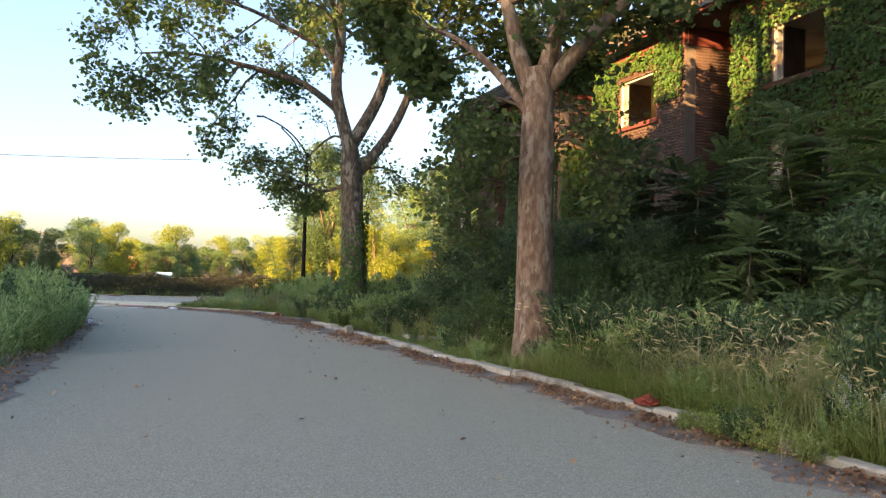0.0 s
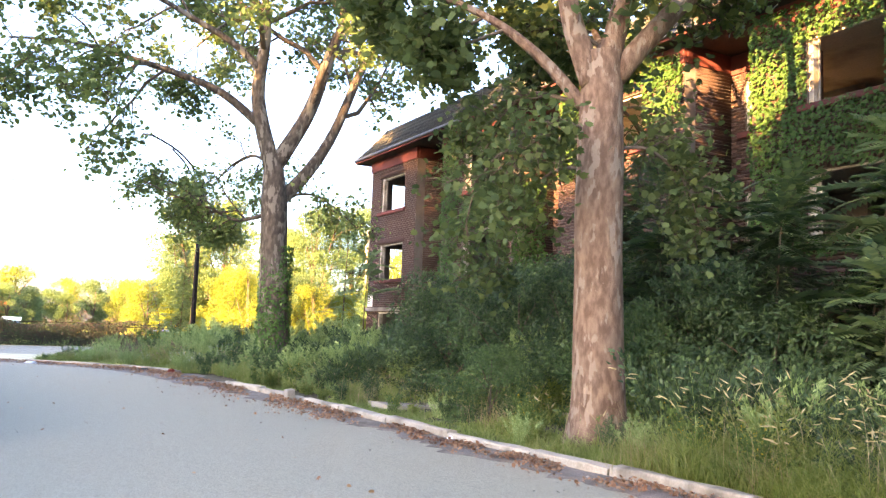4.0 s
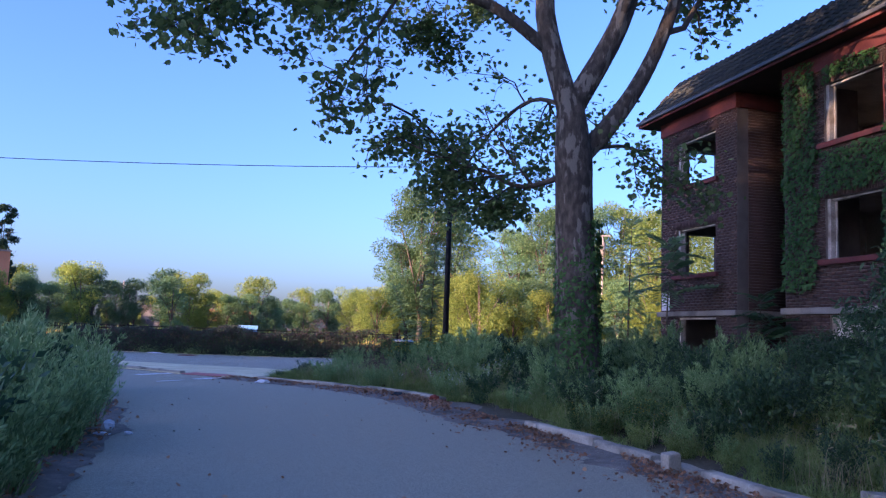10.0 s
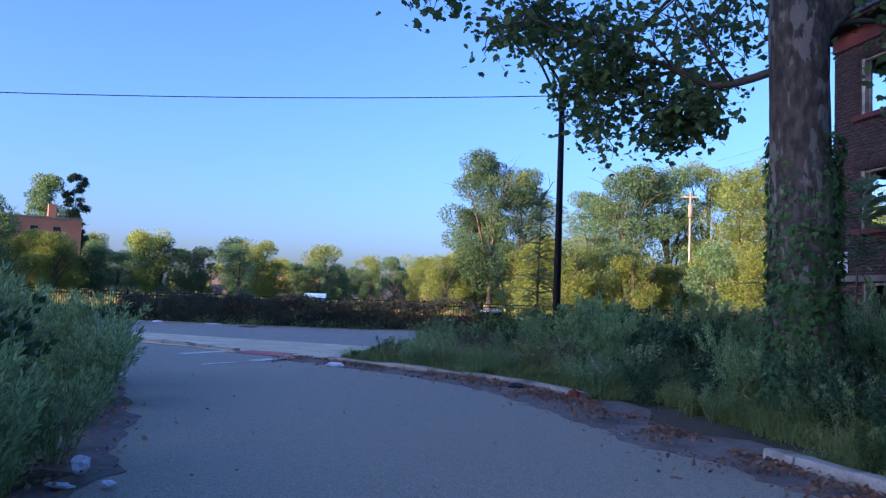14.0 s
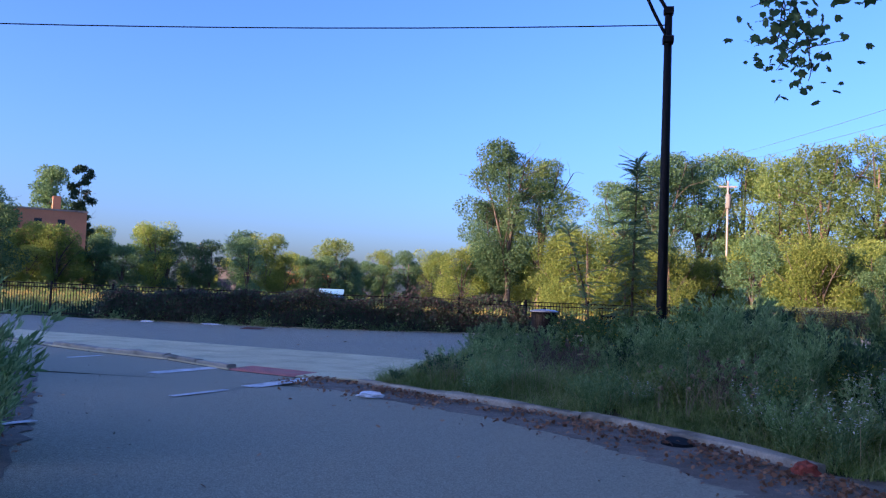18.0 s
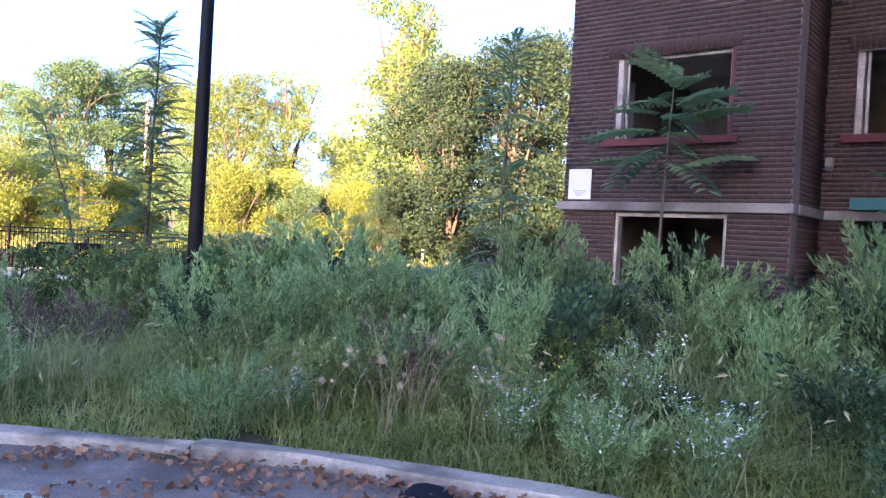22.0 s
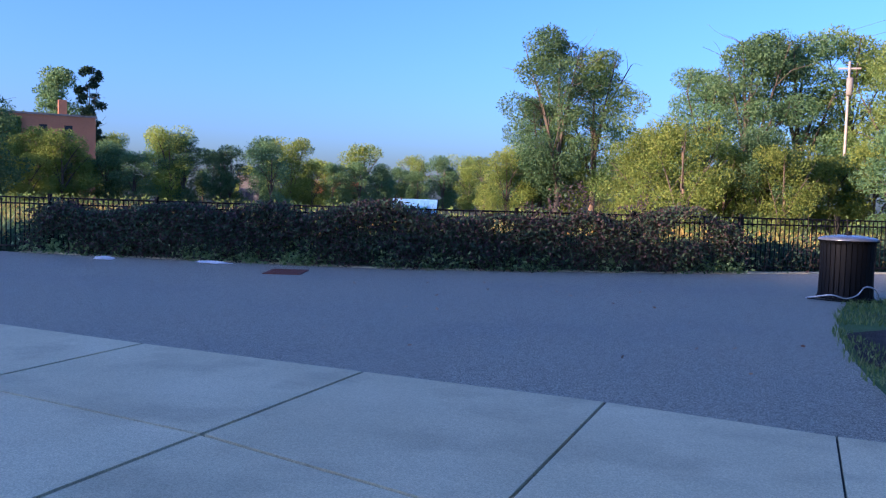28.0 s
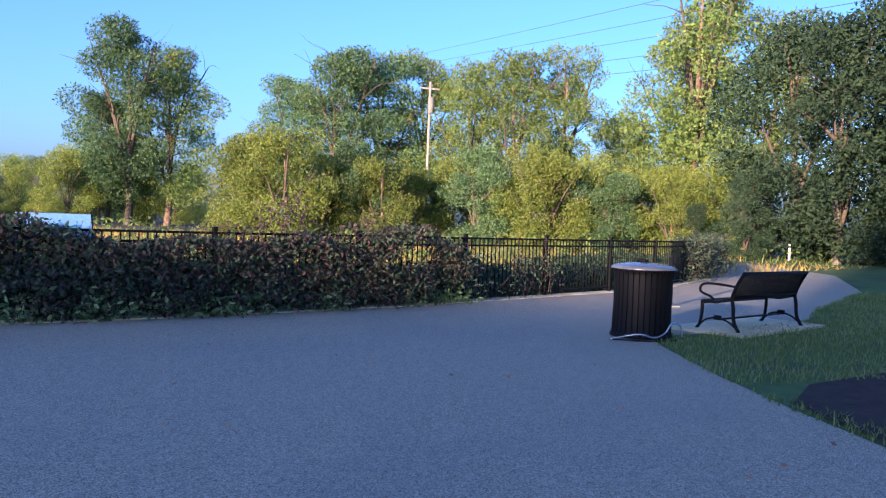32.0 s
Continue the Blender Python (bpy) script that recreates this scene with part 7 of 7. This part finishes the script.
# sumac-like saplings with pinnate leaves
def sapling(x, y, height, crown_z, count, size, seed, lean=(0, 0), label="slender sapling with feathery pinnate leaves", mat=SUMAC_LEAF, radial=.5, fr=FROND):
    rng = np.random.RandomState(seed)
    t = thing("sapling", pose(x, y, 0), label, "sapling")
    pts = smooth_path([(0, 0, -.1), (lean[0] * .3, lean[1] * .3, height * .5), (lean[0], lean[1], height)], 6)
    tube("stem", pts, list(np.linspace(.035 * height / 4, .008, len(pts))), STONE if mat is YOUNG_LEAF else TWIG, t, "", 7)
    R, P, S = [], [], []
    for k in range(int(count * 1.5)):
        u = crown_z + (1 - crown_z) * ((k + .5) / (count * 1.5)) ** .8
        i = min(int(u * (len(pts) - 1)), len(pts) - 2)
        p = pts[i].lerp(pts[i + 1], u * (len(pts) - 1) - i)
        a = k * 2.4 + rng.uniform(-.5, .5)
        rise = rng.uniform(-.35, .75) + .7 * max(0, u - .85) / .15
        T = Vector((math.cos(a), math.sin(a), rise)).normalized()
        side = T.cross(Vector((0, 0, 1))).normalized()
        N = side.cross(T)
        off = radial * rng.uniform(.0, 1.0) * (1.05 - u)
        P.append(p + T * off)
        S.append(size * (1.1 - .55 * (u - crown_z) / (1 - crown_z)) * rng.uniform(.4, 1.35))
        R.append(np.array([side, T, N]).T * S[-1])
    V, F = leaves(rng, np.array([tuple(p) for p in P]), 1.0, fr, R=np.array(R), vary=.02)
    put("foliage", fast_mesh("foliage", V, F, mat), t)
    return t


sapling(5.4, 13.5, 4.3, .55, 34, .75, 1, (.3, -.2))
sapling(4.6, 12.2, 2.3, .15, 60, .7, 14, (.1, .1), "bushy young tree of heaven in the tall grass")
sapling(5.6, 10.6, 2.1, .15, 60, .7, 15, (.1, .1), "bushy young tree of heaven in the tall grass")
sapling(5.9, 13.1, 3.4, .5, 28, .7, 2, (-.2, .3), mat=YOUNG_LEAF)
sapling(6.3, 11.0, 5.0, .4, 46, .8, 3, (.2, .2), "tall pale-stemmed sapling with pinnate leaves", YOUNG_LEAF)
sapling(6.9, 10.2, 4.4, .35, 46, .8, 4, (-.2, .2), "tall pale-stemmed sapling with pinnate leaves", YOUNG_LEAF)
sapling(0.05, 32.1, 3.9, .62, 22, .85, 5, (.15, 0), "young sapling spreading fern-like leaves before the wall")
sapling(-6.35, 34.5, 3.9, .10, 210, .50, 6, (.05, 0), "upright young tree of heaven beside the lamp pole", SUMAC_LEAF, .12, FROND_LONG)
sapling(-7.0, 35.0, 2.7, .35, 60, .42, 16, (-.55, .1), "leaning young tree of heaven beside the lamp pole", SUMAC_LEAF, .15, FROND_LONG)
sapling(-0.5, 35.2, 4.9, .2, 90, .7, 7, (.1, 0), "upright young tree of heaven at the house corner", SUMAC_LEAF, .4, FROND_LONG)
sapling(3.7, 16.5, 4.2, .35, 60, .8, 9, (.1, -.1), "bushy tree of heaven among the shrubs", DARK_LEAF)
sapling(4.4, 15.3, 3.6, .3, 60, .8, 10, (.1, .1), "bushy tree of heaven among the shrubs", DARK_LEAF)
for k_, (x_, y_, h_) in enumerate(((3.3, 15.6, 3.0), (4.3, 14.0, 3.3), (5.1, 14.9, 3.8), (6.1, 13.9, 3.6), (4.9, 12.9, 2.6), (6.6, 12.4, 3.2))):
    sapling(x_, y_, h_, .25, 70, .75, 30 + k_, (.1, -.1), "bushy tree of heaven with drooping dark leaves", DARK_LEAF, .4)
sapling(3.9, 18.4, 4.6, .4, 60, .8, 11, (.1, .2), "bushy tree of heaven among the shrubs", DARK_LEAF)
sapling(1.6, 29.2, 2.4, .4, 30, .7, 12, (.1, .2), "bushy tree of heaven before the entrance", DARK_LEAF)

# vines on the fence
def vine(x0, x1, n_dead, n_green, label, seed, top=1.35, thick=.28):
    rng = np.random.RandomState(seed)
    pts = [p for p in fence_points(.05) if x0 < p[0] < x1]
    v = thing("fence_vine", pose(0, 0, 0), label, "vine", kind="stuff")
    for nm, n, mat, size in (("dead_foliage", n_dead, VINE_DEAD, .062), ("green_foliage", n_green, VINE_GREEN, .07)):
        if not n:
            continue
        I = rng.randint(0, len(pts), n)
        Q = np.array([(pts[i][0], pts[i][1]) for i in I])
        z = rng.uniform(.02, 1, n) ** .8
        hmax = np.array([top * (.86 + .30 * noise.noise((q[0] * .9, q[1] * .9, seed))) for q in Q])
        gap = np.array([noise.noise((q[0] * 1.6, zz * 2.2, seed + 3)) for q, zz in zip(Q, z)])
        fade = np.minimum(np.minimum(Q[:, 0] - x0, x1 - Q[:, 0]) / 1.6, 1.0) * .55 - .55
        ok = gap + fade > (-.30 if nm == "dead_foliage" else -.36)
        P = np.stack([Q[:, 0] + rng.normal(0, thick * .5, n), Q[:, 1] + rng.normal(0, thick * .6, n) - .05, z * hmax], 1)[ok]
        V, F = leaves(rng, P, size, OVAL, (0, -.4, .5), .9)
        tagged(put(nm, fast_mesh(nm, V, F, mat), v), kind="stuff")
    br = []
    for k in range(int((x1 - x0) * 5)):
        i = rng.randint(0, len(pts))
        b = Vector((pts[i][0], pts[i][1] - .05, 0))
        q, out = b, [b]
        for s in range(5):
            q = q + Vector((rng.normal(0, .12), rng.normal(0, .05), .26))
            out.append(q)
        br.append((out, [.008, .007, .006, .005, .004, .003], 0))
    tagged(put("stem_bundle", wood_mesh("stem_bundle", br, TWIG, 0, (3, 3, 3, 3)), v), kind="stuff")


vine(-23.9, -9.3, 46000, 52000, "dark half-dead vine smothering the picket fence", 5)
vine(-1.5, 6.5, 6000, 9000, "dark bushy vine over the end of the fence", 6, 1.5, .5)
vine(-60, -31, 5000, 9000, "dark vine over the far end of the fence", 7, 1.4)
vine(-14.2, -9.8, 4200, 300, "tuft of dead brown vine above the fence", 8, 1.85, .25)
vine(-9.2, -6.5, 700, 600, "few dead vine strands on the fence", 9, 1.0)
# low scrub just behind the fence, its shade put into the leaf colour
fp = [p for p in fence_points(.1) if -26 < p[0] < 5]
I = rng.randint(0, len(fp), 30000)
off = rng.uniform(.35, 3.2, len(I))
Q = np.array([(fp[i][0] - math.sin(radians(fp[i][2])) * o, fp[i][1] + math.cos(radians(fp[i][2])) * o) for i, o in zip(I, off)])
top = np.array([.62 + .55 * noise.noise((x * .5, y * .5, 31)) for x, y in Q])
P = np.column_stack([Q + rng.normal(0, .08, Q.shape), rng.uniform(0, 1, len(Q)) ** .8 * np.clip(top, .2, 1.05) - .1])
V, F = leaves(rng, P, .15, OVAL, (0, -.2, .7), .8)
stuff("scrub", V, F, SHADED_LEAF, "low green scrub behind the fence with shade put into its dark colour", "scrub")
# small green tufts at the fence's foot
P = []
fp = [p for p in fence_points(.3) if -24 < p[0] < -9]
for k in range(46):
    fx, fy, fa = fp[rng.randint(0, len(fp))]
    P += [(fx + rng.normal(0, .16), fy - .2 + rng.normal(0, .10), abs(rng.normal(0, .16)) + .05) for j in range(60)]
V, F = leaves(rng, np.array(P), .085, OVAL, (0, -.5, .6), .8)
stuff("fence_weeds", V, F, WEED_LEAF, "small green weeds at the foot of the fence", "weeds")
# meadow
n = 42000
P = np.stack([rng.uniform(-75, 30, n), 47 + rng.uniform(0, 1, n) ** 1.5 * 60, np.zeros(n)], 1)
fl = np.array([45.2 if x < -16 else 45.2 + (x + 16) * .53 for x in P[:, 0]])
P = P[P[:, 1] > fl + 1.5]
H = .45 + .35 * np.array([noise.noise((x * .15, y * .15, 3)) for x, y, z in P])
P[:, 2] = [ground_z(x, y) for x, y, z in P]
gold = np.array([noise.noise((x * .08, y * .12, 11)) for x, y, z in P]) > -.05
for ok, mat, lb in ((gold, GOLD_WEED, "dry golden and rust weeds of the meadow"), (~gold, GRASS_BLADE, "green weeds of the meadow")):
    V, F = blade_field(rng, P[ok], np.clip(H[ok], .2, .9) * 1.3, .5, .035)
    stuff("meadow", V, F, mat, lb, "meadow")
n = 16000
P = np.stack([rng.uniform(-75, 25, n), 50 + rng.uniform(0, 1, n) * 45, np.zeros(n)], 1)
fl = np.array([45.2 if x < -16 else 45.2 + (x + 16) * .53 for x in P[:, 0]])
ok = (P[:, 1] > fl + 3) & (np.array([noise.noise((x * .2, y * .25, 21)) for x, y, z in P]) > .12)
P = P[ok]
P[:, 2] = rng.uniform(-.2, 1.0, len(P))
V, F = leaves(rng, P, .26, OVAL, (0, 0, .6), .8)
stuff("meadow_bushes", V, F, FAR_LEAF, "low scrub bushes scattered in the meadow", "bushes")

# ---- bricks, last: the nearest as pieces of their own, the rest joined ----
bme = boxes_mesh("brick", [(0, 0.22, 0, 0.0645)], -0.006, 0.03, BRICK, 1)
for ob, B, seed in BRICK_SPOTS:
    keep = []
    count = 0
    for b in B:
        if seed == 0 and count < 290 and abs(b[1] - b[0] - 0.218) < 0.01 and 2.2 < b[2] < 5.3 and b[0] > -30.6:
            put("brick", bme, ob, "", pose(b[0], 0, b[2] - 0.0015))
            count += 1
        else:
            keep.append(b)
    if keep:
        tagged(put("brickwork", boxes_mesh("brickwork", keep, -0.006, 0.03, BRICK, seed), ob), kind="stuff")
